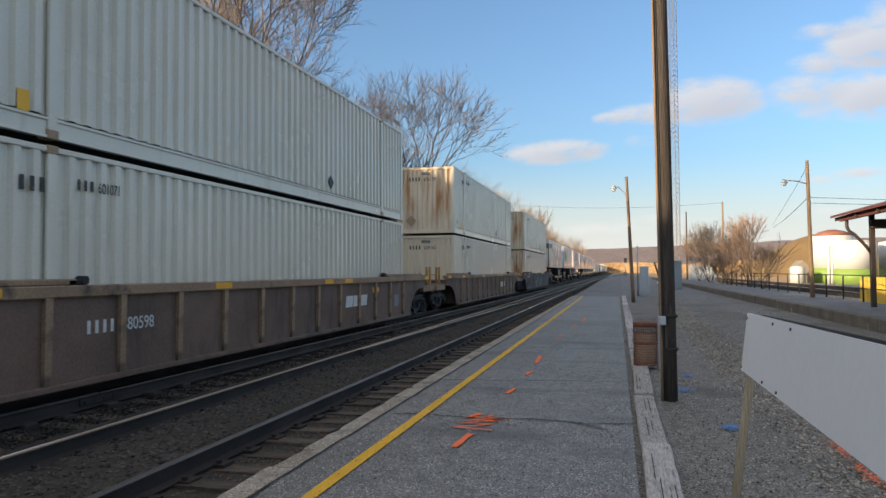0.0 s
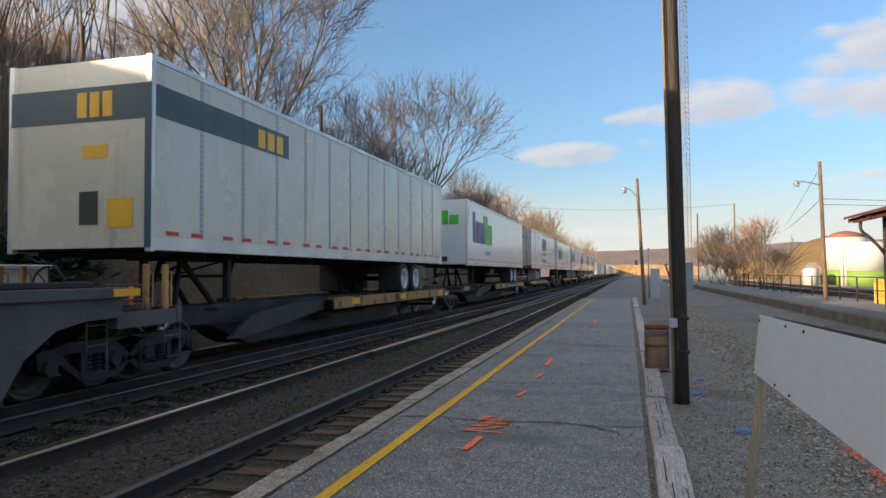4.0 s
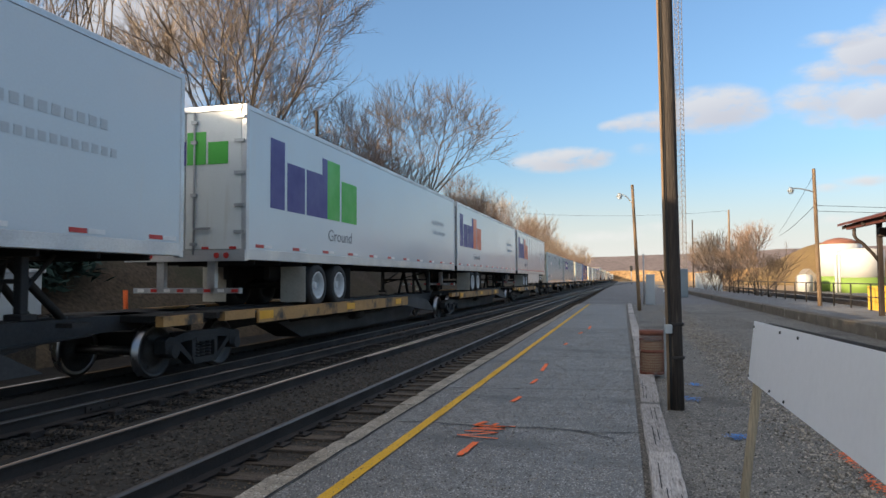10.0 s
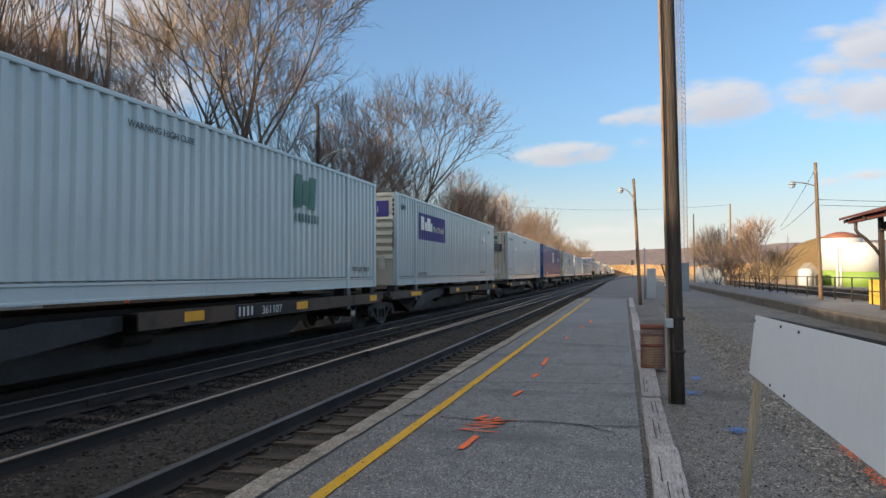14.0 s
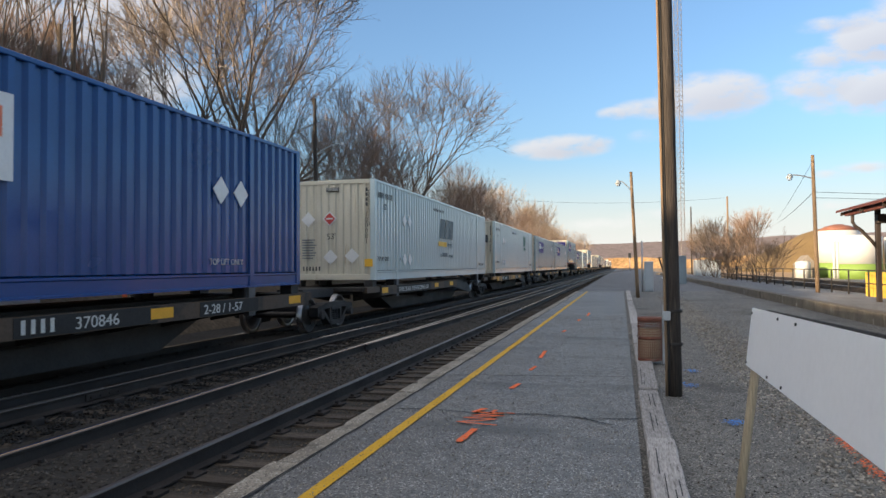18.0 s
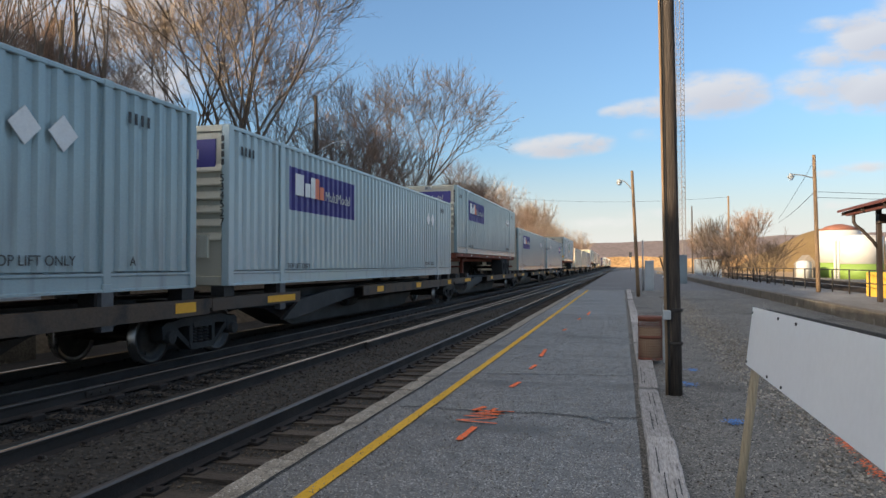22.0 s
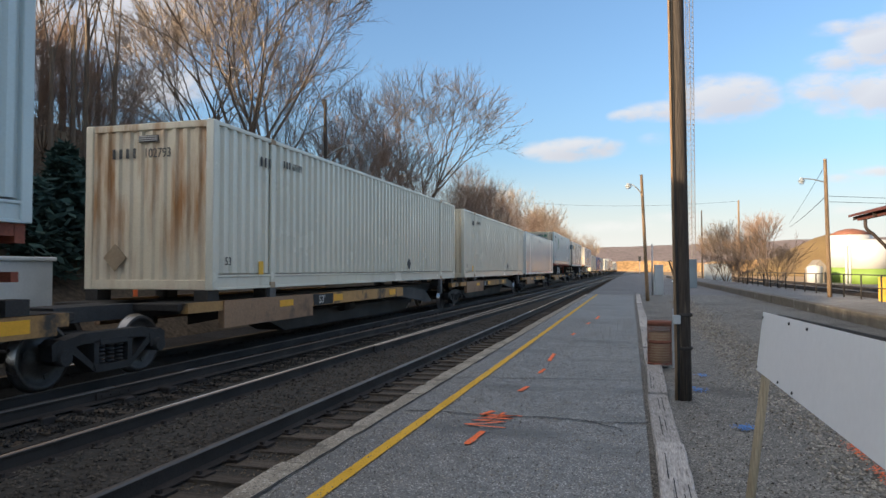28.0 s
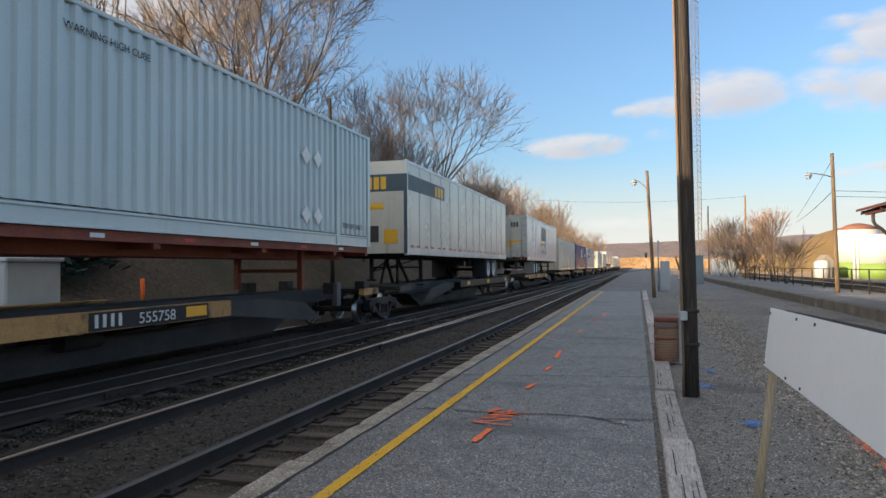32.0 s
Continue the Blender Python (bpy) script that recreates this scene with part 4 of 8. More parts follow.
bm = bmesh.new()
extrude_y(bm, [(6.62, -0.3), (9.2, -0.3), (9.2, 0.30), (6.62, 0.30)], 8, 130)
tagged(part("far_platform", bm, ASPHALT_DARK), "raised asphalt platform beyond the gravel lot", "platform", kind="structure")
FAR_KERB = thing("far_platform_kerb", "old chipped concrete edge of the raised platform", "kerb", kind="structure")
y = 8.0
while y < 130:
    ln = RNG.uniform(3.4, 4.2) if y < 70 else 12
    bm = bmesh.new()
    w = RNG.uniform(-0.03, 0.02)
    soft_box(bm, 6.28 + w, 6.615, y + 0.01, y + ln - 0.015, -0.25, 0.305 + RNG.uniform(-0.015, 0.01), 0.025)
    part("kerb_stone", bm, OLD_CONCRETE, FAR_KERB)
    y += ln

# ---- the train ----
SPEED = 15.51
LEN, HALF, HIGH = 16.15, 1.295, 2.87
MOVING, WHEELS = [], []      # (thing, place along the track at the start), (wheelset, place)


def cached(store, key, make):
    if key not in store:
        store[key] = make()
    return store[key]


MESHES = {}


def folded(y0, y1, z0, z1, x, out, pitch=0.278, deep=0.052):
    """A wall of vertical trapezoid folds in the plane x, facing out (+1 or -1)."""
    bm = bmesh.new()
    n = max(1, round((y1 - y0) / pitch))
    p = (y1 - y0) / n
    pts = [(y0, 0)]
    for i in range(n):
        b = y0 + i * p
        pts += [(b + 0.30 * p, 0), (b + 0.45 * p, -deep), (b + 0.80 * p, -deep), (b + 0.95 * p, 0)]
    pts.append((y1, 0))
    lo = [bm.verts.new((x + out * d, y, z0)) for y, d in pts]
    hi = [bm.verts.new((x + out * d, y, z1)) for y, d in pts]
    for i in range(len(pts) - 1):
        bm.faces.new((lo[i], lo[i + 1], hi[i + 1], hi[i]))
    return bm


def folded_end(y, out, x0, x1, z0, z1, count, deep=0.045):
    bm = folded(x0, x1, z0, z1, 0, 1, (x1 - x0) / count, deep)
    bmesh.ops.transform(bm, matrix=Matrix(((0, 1, 0, 0), (out, 0, 0, y), (0, 0, 1, 0), (0, 0, 0, 1))), verts=bm.verts[:])
    return bm


def container_shell(root, skin, end_skin, end):
    def share(name, key, make, material, label="", at=None):
        me = cached(MESHES, (name, key, material.name), lambda: mesh_of(name, make(), material))
        return part(name, me, None, root, label, at)

    zb, zt = 0.28, HIGH - 0.075
    for s in (-1, 1):
        share("side_wall", s, lambda: folded(0.07, LEN - 0.07, zb, zt, s * (HALF - 0.012), s), skin)
        share("bottom_rail", s, lambda: sill_box(s, zb), skin)
        share("top_rail", s, lambda: rail_box(s * (HALF - 0.06), s * HALF, 0.1, LEN - 0.1, zt, HIGH), skin)
        for y in (0, LEN):
            share("corner_post", s, lambda: rail_box(s * (HALF - 0.15), s * (HALF + 0.004), -0.08, 0.08, 0.0, HIGH + 0.004), end_skin if y == 0 and s < 0 else skin, at=pose(0, 0.08 if y == 0 else LEN - 0.08, 0))
        for y in (1.98, LEN - 1.98):
            share("lifting_post", s, lambda: rail_box(s * (HALF - 0.05), s * (HALF + 0.006), -0.075, 0.075, -0.005, HIGH + 0.006), skin, at=pose(0, y, 0))
            share("casting", s, lambda: rail_box(s * (HALF - 0.16), s * (HALF + 0.012), -0.09, 0.09, -0.012, 0.11), PATCH if skin == CREAM else skin, at=pose(0, y, 0))
            share("top_casting", s, lambda: rail_box(s * (HALF - 0.16), s * (HALF + 0.012), -0.09, 0.09, HIGH - 0.10, HIGH + 0.012), PATCH if skin == CREAM else skin, at=pose(0, y, 0))
    share("roof", 0, lambda: rail_box(-HALF + 0.05, HALF - 0.05, 0.05, LEN - 0.05, HIGH - 0.05, HIGH - 0.012), skin)
    share("floor", 0, lambda: rail_box(-HALF + 0.08, HALF - 0.08, 0.08, LEN - 0.08, 0.02, 0.12), UNDER_BLACK)
    share("rear_wall", 0, lambda: rail_box(-HALF + 0.1, HALF - 0.1, LEN - 0.06, LEN - 0.02, 0.1, HIGH - 0.06), skin)
    share("end_sill", 0, lambda: rail_box(-HALF + 0.15, HALF - 0.15, 0.01, 0.12, 0.0, 0.17), end_skin)
    share("end_header", 0, lambda: rail_box(-HALF + 0.15, HALF - 0.15, 0.01, 0.12, HIGH - 0.12, HIGH), end_skin)
    if end == "folds":
        share("end_wall", 0, lambda: folded_end(0.03, -1, -HALF + 0.15, HALF - 0.15, 0.17, HIGH - 0.12, 10), end_skin)
        vent = share("vent", 0, lambda: rail_box(-0.2, 0.2, -0.03, 0.0, -0.06, 0.06), INK, "dark slatted vent", pose(0.0, 0.03, HIGH - 0.27))
        for k in range(3):
            me = cached(MESHES, "slat", lambda: mesh_of("slat", rail_box(-0.19, 0.19, -0.012, 0.0, -0.008, 0.008), GALV))
            part("slat", me, None, vent, at=pose(0, -0.031, -0.035 + 0.035 * k))
    elif end == "ribs":
        share("end_wall", "flat", lambda: rail_box(-HALF + 0.15, HALF - 0.15, 0.05, 0.09, 0.17, HIGH - 0.12), end_skin)
        for k in range(6):
            share("rib", k, lambda: rib_box(k), end_skin)
    else:
        for s in (-1, 1):
            door = share("door", s, lambda: rail_box(s * 0.012, s * (HALF - 0.15), 0.03, 0.08, 0.17, HIGH - 0.12), end_skin)
            for k in (0.32, 0.82):
                me = cached(MESHES, "lock_rod", lambda: mesh_of("lock_rod", rod(), GALV))
                part("lock_rod", me, None, door, at=pose(s * k, 0, 0))
            me = cached(MESHES, ("handle", s), lambda: mesh_of("handle", rail_box(-0.16, 0.16, -0.035, -0.01, -0.015, 0.015), GALV))
            part("handle", me, None, door, at=pose(s * 0.57, 0.01, 1.0))
            for z in (0.4, 1.1, 1.8, 2.5):
                me = cached(MESHES, ("hinge", s), lambda: mesh_of("hinge", rail_box(-0.09, 0.09, -0.03, 0.0, -0.035, 0.035), GALV))
                part("hinge", me, None, door, at=pose(s * (HALF - 0.12), 0.03, z))


def rail_box(x0, x1, y0, y1, z0, z1):
    bm = bmesh.new()
    soft_box(bm, min(x0, x1), max(x0, x1), y0, y1, z0, z1, min(0.012, abs(x1 - x0) * 0.25, abs(y1 - y0) * 0.25, abs(z1 - z0) * 0.25))
    return bm


def sill_box(s, zb):
    """A bottom rail with an upper and a lower lip."""
    bm = bmesh.new()
    prof = [(HALF - 0.09, 0), (HALF, 0), (HALF, 0.03), (HALF - 0.022, 0.042), (HALF - 0.022, zb - 0.075), (HALF, zb - 0.06), (HALF, zb - 0.03), (HALF - 0.075, zb - 0.012), (HALF - 0.09, zb)]
    extrude_y(bm, [(s * a, b) for a, b in prof][::s], 0.1, LEN - 0.1)
    return bm


def rib_box(k):
    bm = bmesh.new()
    z = 0.80 + 0.245 * k
    prism(bm, [(0.05, z), (-0.012, z + 0.008), (-0.012, z + 0.035), (0.05, z + 0.15)], -HALF + 0.16, HALF - 0.16)
    return bm


def rod():
    bm = bmesh.new()
    tube(bm, (0, 0.0, 0.12), (0, 0.0, HIGH - 0.08), 0.018, n=8)
    for z in (0.2, 1.0, 1.8, HIGH - 0.2):
        box(bm, -0.05, 0.05, -0.025, 0.03, z - 0.03, z + 0.03)
    return bm


def diamond(root, x, y, z, r, material=WHITE_TAPE, end=False, label="white hazard placard"):
    bm = bmesh.new()
    pts = [(0, -r), (r, 0), (0, r), (-r, 0)]
    if end:
        a = [bm.verts.new((x + p, y, z + q)) for p, q in pts]
        b = [bm.verts.new((x + p, y - 0.012, z + q)) for p, q in pts]
    else:
        a = [bm.verts.new((x, y + p, z + q)) for p, q in pts]
        b = [bm.verts.new((x + 0.012, y + p, z + q)) for p, q in pts]
    bm.faces.new(a)
    bm.faces.new(b[::-1])
    for i in range(4):
        bm.faces.new((a[i], a[(i + 1) % 4], b[(i + 1) % 4], b[i]))
    return part("placard", bm, material, root, label)


def code_bars(root, x, y, z, count, size, material=INK, end=False, upright=False, gap=4):
    """A code that is not spelled out: one bar a character."""
    bm = bmesh.new()
    for i in range(count):
        o = i * size * 0.82 + (size * 0.6 if i >= gap else 0)
        w = size * 0.34
        if upright:
            a, b, c, d = 0, w, z - o - size * 0.62, z - o
        else:
            a, b, c, d = o, o + w, z, z + size
        if end:
            box(bm, x + a, x + b, y - 0.004, y + 0.001, c, d)
        else:
            box(bm, x - 0.001, x + 0.004, y + a, y + b, c, d)
    return tagged(part("code", bm, material, root, "row of small code marks"), kind="stuff")


def upright_code(root, x, z, digits, material=INK):
    """Four letter bars and then digits, one below the other, on an end post."""
    code_bars(root, x, -0.004, z, 4, 0.17, material, end=True, upright=True, gap=99)
    for i, c in enumerate(digits):
        lettering("digit", c, 0.19, material, root, on_end(x - 0.03, -0.005, z - 0.82 - 0.155 * i))


def side_blocks(root, name, x, y, z, blocks, material, label, slant=0.0):
    """Plain shapes on a side: (offset, width, low, high)."""
    bm = bmesh.new()
    for o, w, lo, hi in blocks:
        prism(bm, [(y + o + slant * lo, z + lo), (y + o + w + slant * lo, z + lo), (y + o + w + slant * hi, z + hi), (y + o + slant * hi, z + hi)], x, x + 0.004)
    return part(name, bm, material, root, label)


def tall_name(root, x, y, z, s, second, words="Ground"):
    """A big carrier emblem as plain rounded-off blocks in two colours."""
    side_blocks(root, "emblem", x, y, z, [(0, 0.42 * s, 0, 1.0 * s)], PURPLE, "large purple slab of an emblem")
    for c in (0.5, 1.14):
        side_blocks(root, "emblem", x, y + c * s, z, [(0, 0.58 * s, 0, 0.72 * s)], PURPLE, "large purple block of an emblem")
    side_blocks(root, "emblem", x, y + 1.72 * s, z, [(0, 0.2 * s, 0, 1.0 * s)], PURPLE, "large purple slab of an emblem")
    side_blocks(root, "emblem", x, y + 1.92 * s, z, [(0, 0.52 * s, 0, 1.0 * s)], second, "large bright slab of an emblem")
    side_blocks(root, "emblem", x, y + 2.52 * s, z, [(0, 0.7 * s, 0, 0.72 * s)], second, "large bright block of an emblem")
    if words:
        lettering("lettering", words, 0.28 * s, GREY_INK, root, on_side(x + 0.002, y + 1.95 * s, z - 0.36 * s), "thin grey word", narrow=1.18)


def small_name(root, x, y, z, w, h, hot=True):
    """A purple panel with pale and bright blocks."""
    pitch = (LEN - 0.14) / round((LEN - 0.14) / 0.278)
    a, b = (0.07 + pitch * round((q - 0.07) / pitch) for q in (y, y + w))
    part("panel", folded(a, b, z, z + h, HALF - 0.009, 1, pitch), PURPLE, root, "purple name panel painted over the folds")
    k = h * 0.5
    side_blocks(root, "emblem", x + 0.004, y + 0.06 * w, z + 0.36 * h, [(0, 0.11 * w, 0, k), (0.13 * w, 0.07 * w, 0, k * 0.65), (0.21 * w, 0.06 * w, 0, k)], WHITE_TAPE, "white emblem blocks")
    side_blocks(root, "emblem", x + 0.004, y + 0.33 * w, z + 0.36 * h, [(0, 0.06 * w, 0, k), (0.07 * w, 0.06 * w, 0, k * 0.65)], ORANGE if hot else WHITE_TAPE, "orange emblem blocks")
    lettering("lettering", "MultiModal", h * 0.36, WHITE_INK, root, on_side(x + 0.006, y + 0.48 * w, z + 0.36 * h), "pale lettering")


def slanted_name(root, x, y, z, s, ink=SLATE):
    """Dark slanted emblem over a gold stripe."""
    side_blocks(root, "emblem", x, y, z, [(0.0, 0.82 * s, 0, 0.97 * s), (0.95 * s, 0.8 * s, 0, 0.97 * s), (1.88 * s, 0.7 * s, 0, 0.97 * s)], ink, "dark slanted emblem blocks", 0.26)
    side_blocks(root, "stripe", x, y - 0.25 * s, z - 0.40 * s, [(0, 1.62 * s, 0, 0.24 * s)], GOLD, "gold stripe under the emblem")
    lettering("lettering", "Freight", 0.38 * s, ink, root, on_side(x + 0.003, y + 1.5 * s, z - 0.38 * s), "dark lettering")
    lettering("lettering", "An", 0.3 * s, SLATE, root, on_side(x + 0.003, y + 0.05 * s, z - 0.92 * s), "grey lettering")
    side_blocks(root, "stripe", x, y + 0.5 * s, z - 0.90 * s, [(0, 0.95 * s, 0, 0.2 * s)], SLATE, "dark word bar", 0.15)
    lettering("lettering", "Company", 0.3 * s, SLATE, root, on_side(x + 0.003, y + 1.58 * s, z - 0.92 * s), "grey lettering")


def leaf_name(root, x, y, z, s):
    """Dark green emblem blocks with small words under it."""
    side_blocks(root, "emblem", x, y, z, [(0, 0.45 * s, 0, s), (0.52 * s, 0.34 * s, 0.1 * s, 0.85 * s), (0.95 * s, 0.45 * s, 0, s)], TEAL, "dark green emblem blocks", 0.1)
    code_bars(root, x, y + 0.1 * s, z - 0.42 * s, 8, 0.26 * s, TEAL, gap=99)


def std_marks(root, style, number="", side_number="601071"):
    x = HALF + 0.002
    if style in ("cream",):
        code_bars(root, x, 1.5, HIGH - 0.58, 3, 0.18)
        code_bars(root, x, 2.38, HIGH - 0.49, 3, 0.14)
        lettering("lettering", side_number, 0.2, INK, root, on_side(x + 0.002, 2.74, HIGH - 0.49), narrow=0.72)
        diamond(root, x, 10.4, 0.52, 0.17, INK)
        diamond(root, -0.65, 0.005, 0.55, 0.24, PATCH, True, "weathered diamond patch")
        lettering("lettering", "53", 0.2, INK, root, on_side(x + 0.002, 0.35, 0.42))
        code_bars(root, -0.72, -0.004, HIGH - 0.6, 4, 0.17, end=True, gap=99)
        if number:
            lettering("lettering", number, 0.23, INK, root, on_end(-0.08, -0.006, HIGH - 0.6), narrow=0.8)
        bars("label_patch", [(x, x + 0.004, 1.45, 1.62, 0.25, 0.5)], GOLD, root, "small yellow label")
    else:
        lettering("lettering", "53", 0.24, INK, root, on_side(x + 0.002, 0.75, 2.05))
        lettering("lettering", "TOP LIFT ONLY", 0.17, INK, root, on_side(x + 0.002, 0.18, 0.55), narrow=0.85)
        lettering("lettering", "A", 0.17, INK, root, on_side(x + 0.002, 2.2, 0.55))
        for y in (2.7, 3.25) if number != "near" else ():
            diamond(root, x, y, 0.6, 0.2)
            diamond(root, x, y, 1.85, 0.2)
        lettering("lettering", "WARNING HIGH CUBE", 0.15, INK, root, on_side(x + 0.002, 6.2, HIGH - 0.42))
        lettering("lettering", "TOP LIFT ONLY", 0.17, INK, root, on_side(x + 0.002, LEN - 1.75, 0.42))
        for y in ((11.4, 11.95) if number == "bare" else (LEN - 3.6, LEN - 3.05)) if number in ("near", "bare") else ():
            diamond(root, x, y, 0.6, 0.2)
            diamond(root, x, y, 1.85, 0.2)
        upright_code(root, 1.02, HIGH - 0.25, "100081")
        code_bars(root, x, 0.3, HIGH - 0.5, 9, 0.16)


def container(style, place, z, word="", skin=None):
    spec = {
        "cream": (CREAM, CREAM_RUST, "folds", "cream-painted corrugated freight container with rust-streaked end"),
        "carrier": (PALE_GREY, END_CREAM, "folds", "pale grey corrugated freight container with dark green emblem"),
        "slanted": (PALE_GREY, END_CREAM, "folds", "pale grey corrugated freight container with dark slanted emblem and gold stripe"),
        "panel": (PALE_BLUE, END_CREAM, "ribs", "pale grey-blue corrugated container with purple name panel"),
        "panel_doors": (PALE_BLUE, SILVER, "doors", "pale grey container with barred steel doors and purple panels"),
        "blue": (BLUE_BOX, BLUE_BOX, "ribs", "royal blue corrugated freight container with white and orange placards"),
    }[style]
    root = thing("freight_container", spec[3], "container", "containers on the train")
    container_shell(root, skin or spec[0], CREAM_TAN if word in ("606162", "") and style == "cream" else spec[1], spec[2])
    x = HALF + 0.002
    if style == "cream":
        std_marks(root, "cream", word, {"606162": "601071", "103507": "601501"}.get(word, "601071"))
    elif style == "carrier":
        std_marks(root, "white", word)
        None if word == "bare" else leaf_name(root, x, *((3.2, 1.75, 0.72) if word == "near" else (11.2, 1.78, 0.72)))
        for a, b in ((-0.82, -0.56), (0.36, 0.62)):
            bars("emblem", [(a, b, -0.004, 0.03, HIGH - 0.44, HIGH - 0.24)], TEAL, root, "green square of the end emblem")
        bars("emblem", [(-0.44 + 0.16 * k, -0.34 + 0.16 * k, -0.004, 0.03, HIGH - 0.42, HIGH - 0.27) for k in range(5)], TEAL, root, "green emblem blocks")
        bars("word_bar", [(-0.86 + 0.125 * k, -0.77 + 0.125 * k, -0.004, 0.03, HIGH - 0.66, HIGH - 0.57) for k in range(12)], TEAL, root, "row of green code marks")
        bars("word_bar", [(-0.86, 0.62, -0.004, 0.03, HIGH - 0.73, HIGH - 0.70)], TEAL, root, "thin green line")
        unit = bars("vent_unit", [(0.36, 0.88, -0.07, 0.03, 1.70, 2.12)], INK, root, "dark louvred vent unit on the end")
        for k in range(6):
            bars("louvre", [(0.43, 0.78, -0.085, -0.07, 1.76 + 0.055 * k, 1.785 + 0.055 * k)], GALV, unit)
        lettering("lettering", "53'", 0.24, INK, root, on_end(-0.25, -0.006, 0.98))
        for xx, zz in ((-0.74, 1.62), (-0.1, 1.62), (-0.12, 0.46), (0.57, 0.46)):
            diamond(root, xx, -0.002, zz, 0.21, WHITE_TAPE, True)
        upright_code(root, -1.2, HIGH - 0.35, "100081")
    elif style == "slanted":
        std_marks(root, "white")
        slanted_name(root, x, 7.1, 1.46, 0.78, TEAL if word == "green" else SLATE)
        lettering("lettering", "53'", 0.24, INK, root, on_end(-0.18, -0.006, 1.17))
        for xx, zz in ((-0.75, 1.75), (-0.08, 1.76), (-0.06, 0.66), (0.6, 0.69)):
            diamond(root, xx, -0.002, zz, 0.22, WHITE_TAPE, True)
        diamond(root, -0.08, -0.012, 1.76, 0.17, RED_TAPE, True, "red field of a hazard placard")
        bars("word_bar", [(-0.18, 0.02, -0.03, -0.02, 1.74, 1.785)], WHITE_TAPE, root, "white word bar on the placard")
        tagged(bars("data_line", [(-0.95, -0.95 + 0.34 + 0.05 * (k % 3), -0.004, 0.02, 0.62 + 0.075 * k, 0.65 + 0.075 * k) for k in range(8)], GREY_INK, root, "small faded data lines"), kind="stuff")
        tagged(code_bars(root, -0.92, 0.0, 0.27, 6, 0.12, end=True, gap=99), "row of small capacity marks")
        bars("label_patch", [(0.98, 1.22, -0.004, 0.0, 0.38, 0.6)], GOLD, root, "small orange label")
        lettering("lettering", "WARNING HIGH CUBE", 0.1, INK, root, pose(1.08, -0.006, HIGH - 0.3, 90, 90, 0))
    elif style == "panel":
        small_name(root, x, 2.31, 1.53, 3.58, 0.92, word == "hot")
        lettering("lettering", "TOP LIFT ONLY", 0.15, INK, root, on_side(x + 0.002, 2.2, 0.3))
        for y in (12.82, 13.39):
            diamond(root, x, y, 2.0, 0.23)
        lettering("lettering", "TOP LIFT ONLY", 0.18, INK, root, on_side(x + 0.002, 12.35, 0.36))
        lettering("lettering", "A", 0.18, INK, root, on_side(x + 0.002, 14.6, 0.36))
        upright_code(root, 1.14, HIGH - 0.2, "534527")
        bars("header_panel", [(-1.05, 1.0, 0.02, 0.05, HIGH - 0.75, HIGH - 0.25)], WHITE_TAPE if word == "plain" else PURPLE, root, "header panel on the end")
        if word != "plain":
            lettering("lettering", "MultiModal", 0.26, WHITE_INK, root, on_end(-0.5, 0.016, HIGH - 0.6))
        diamond(root, -0.75, -0.014, 1.62, 0.22, CREAM, True, "yellowed hazard placard")
        diamond(root, -0.12, -0.014, 1.62, 0.15, CREAM_TAN, True, "torn remains of a placard")
        diamond(root, -0.05, 0.046, 0.58, 0.17, GREY_INK, True, "grey outline of a lost placard")
        diamond(root, -0.05, 0.036, 0.58, 0.13, END_CREAM, True, "bare centre of a lost placard")
        unit = bars("end_lamp_box", [(-0.12, 0.16, -0.03, 0.02, HIGH - 0.17, HIGH - 0.03)], GALV, root, "small grey box on the header")
        for k in range(3):
            bars("slot", [(-0.1, 0.02, -0.036, -0.03, HIGH - 0.145 + 0.035 * k, HIGH - 0.13 + 0.035 * k)], INK, unit)
        bars("label_patch", [(0.7, 0.9, -0.06, 0.0, 0.5, 0.9)], CREAM, root, "small box on the end")
        for y in (0.4, LEN - 1.6):
            code_bars(root, x, y, HIGH - 0.5, 4, 0.16)
    elif style == "panel_doors":
        for y in (2.9, 3.5):
            diamond(root, x, y, 2.05, 0.19)
        small_name(root, x, 11.9, 1.65, 2.2, 0.72)
        bars("header_panel", [(-1.1, 1.05, 0.0, 0.02, HIGH - 0.85, HIGH - 0.36)], PURPLE, root, "purple panel on the doors")
        lettering("lettering", "MultiModal", 0.27, WHITE_INK, root, on_end(-0.15, -0.004, HIGH - 0.68))
        bars("emblem", [(-0.95, -0.75, -0.006, 0.0, HIGH - 0.72, HIGH - 0.48), (-0.7, -0.55, -0.006, 0.0, HIGH - 0.72, HIGH - 0.55)], WHITE_TAPE, root, "white emblem blocks")
        bars("emblem", [(-0.5, -0.36, -0.006, 0.0, HIGH - 0.72, HIGH - 0.48), (-0.33, -0.22, -0.006, 0.0, HIGH - 0.72, HIGH - 0.55)], ORANGE, root, "orange emblem blocks")
        code_bars(root, 0.2, -0.002, HIGH - 1.08, 9, 0.17, end=True)
        for k, (w, hh) in enumerate([(0.7, 0.05), (0.8, 0.05), (0.65, 0.05), (0.75, 0.05)]):
            bars("data_line", [(0.2, 0.2 + w, -0.002, 0.002, HIGH - 1.25 - 0.12 * k, HIGH - 1.2 - 0.12 * k)], GREY_INK, root)
        diamond(root, -0.6, -0.004, HIGH - 1.15, 0.2, WHITE_TAPE, True)
        bm = bmesh.new()
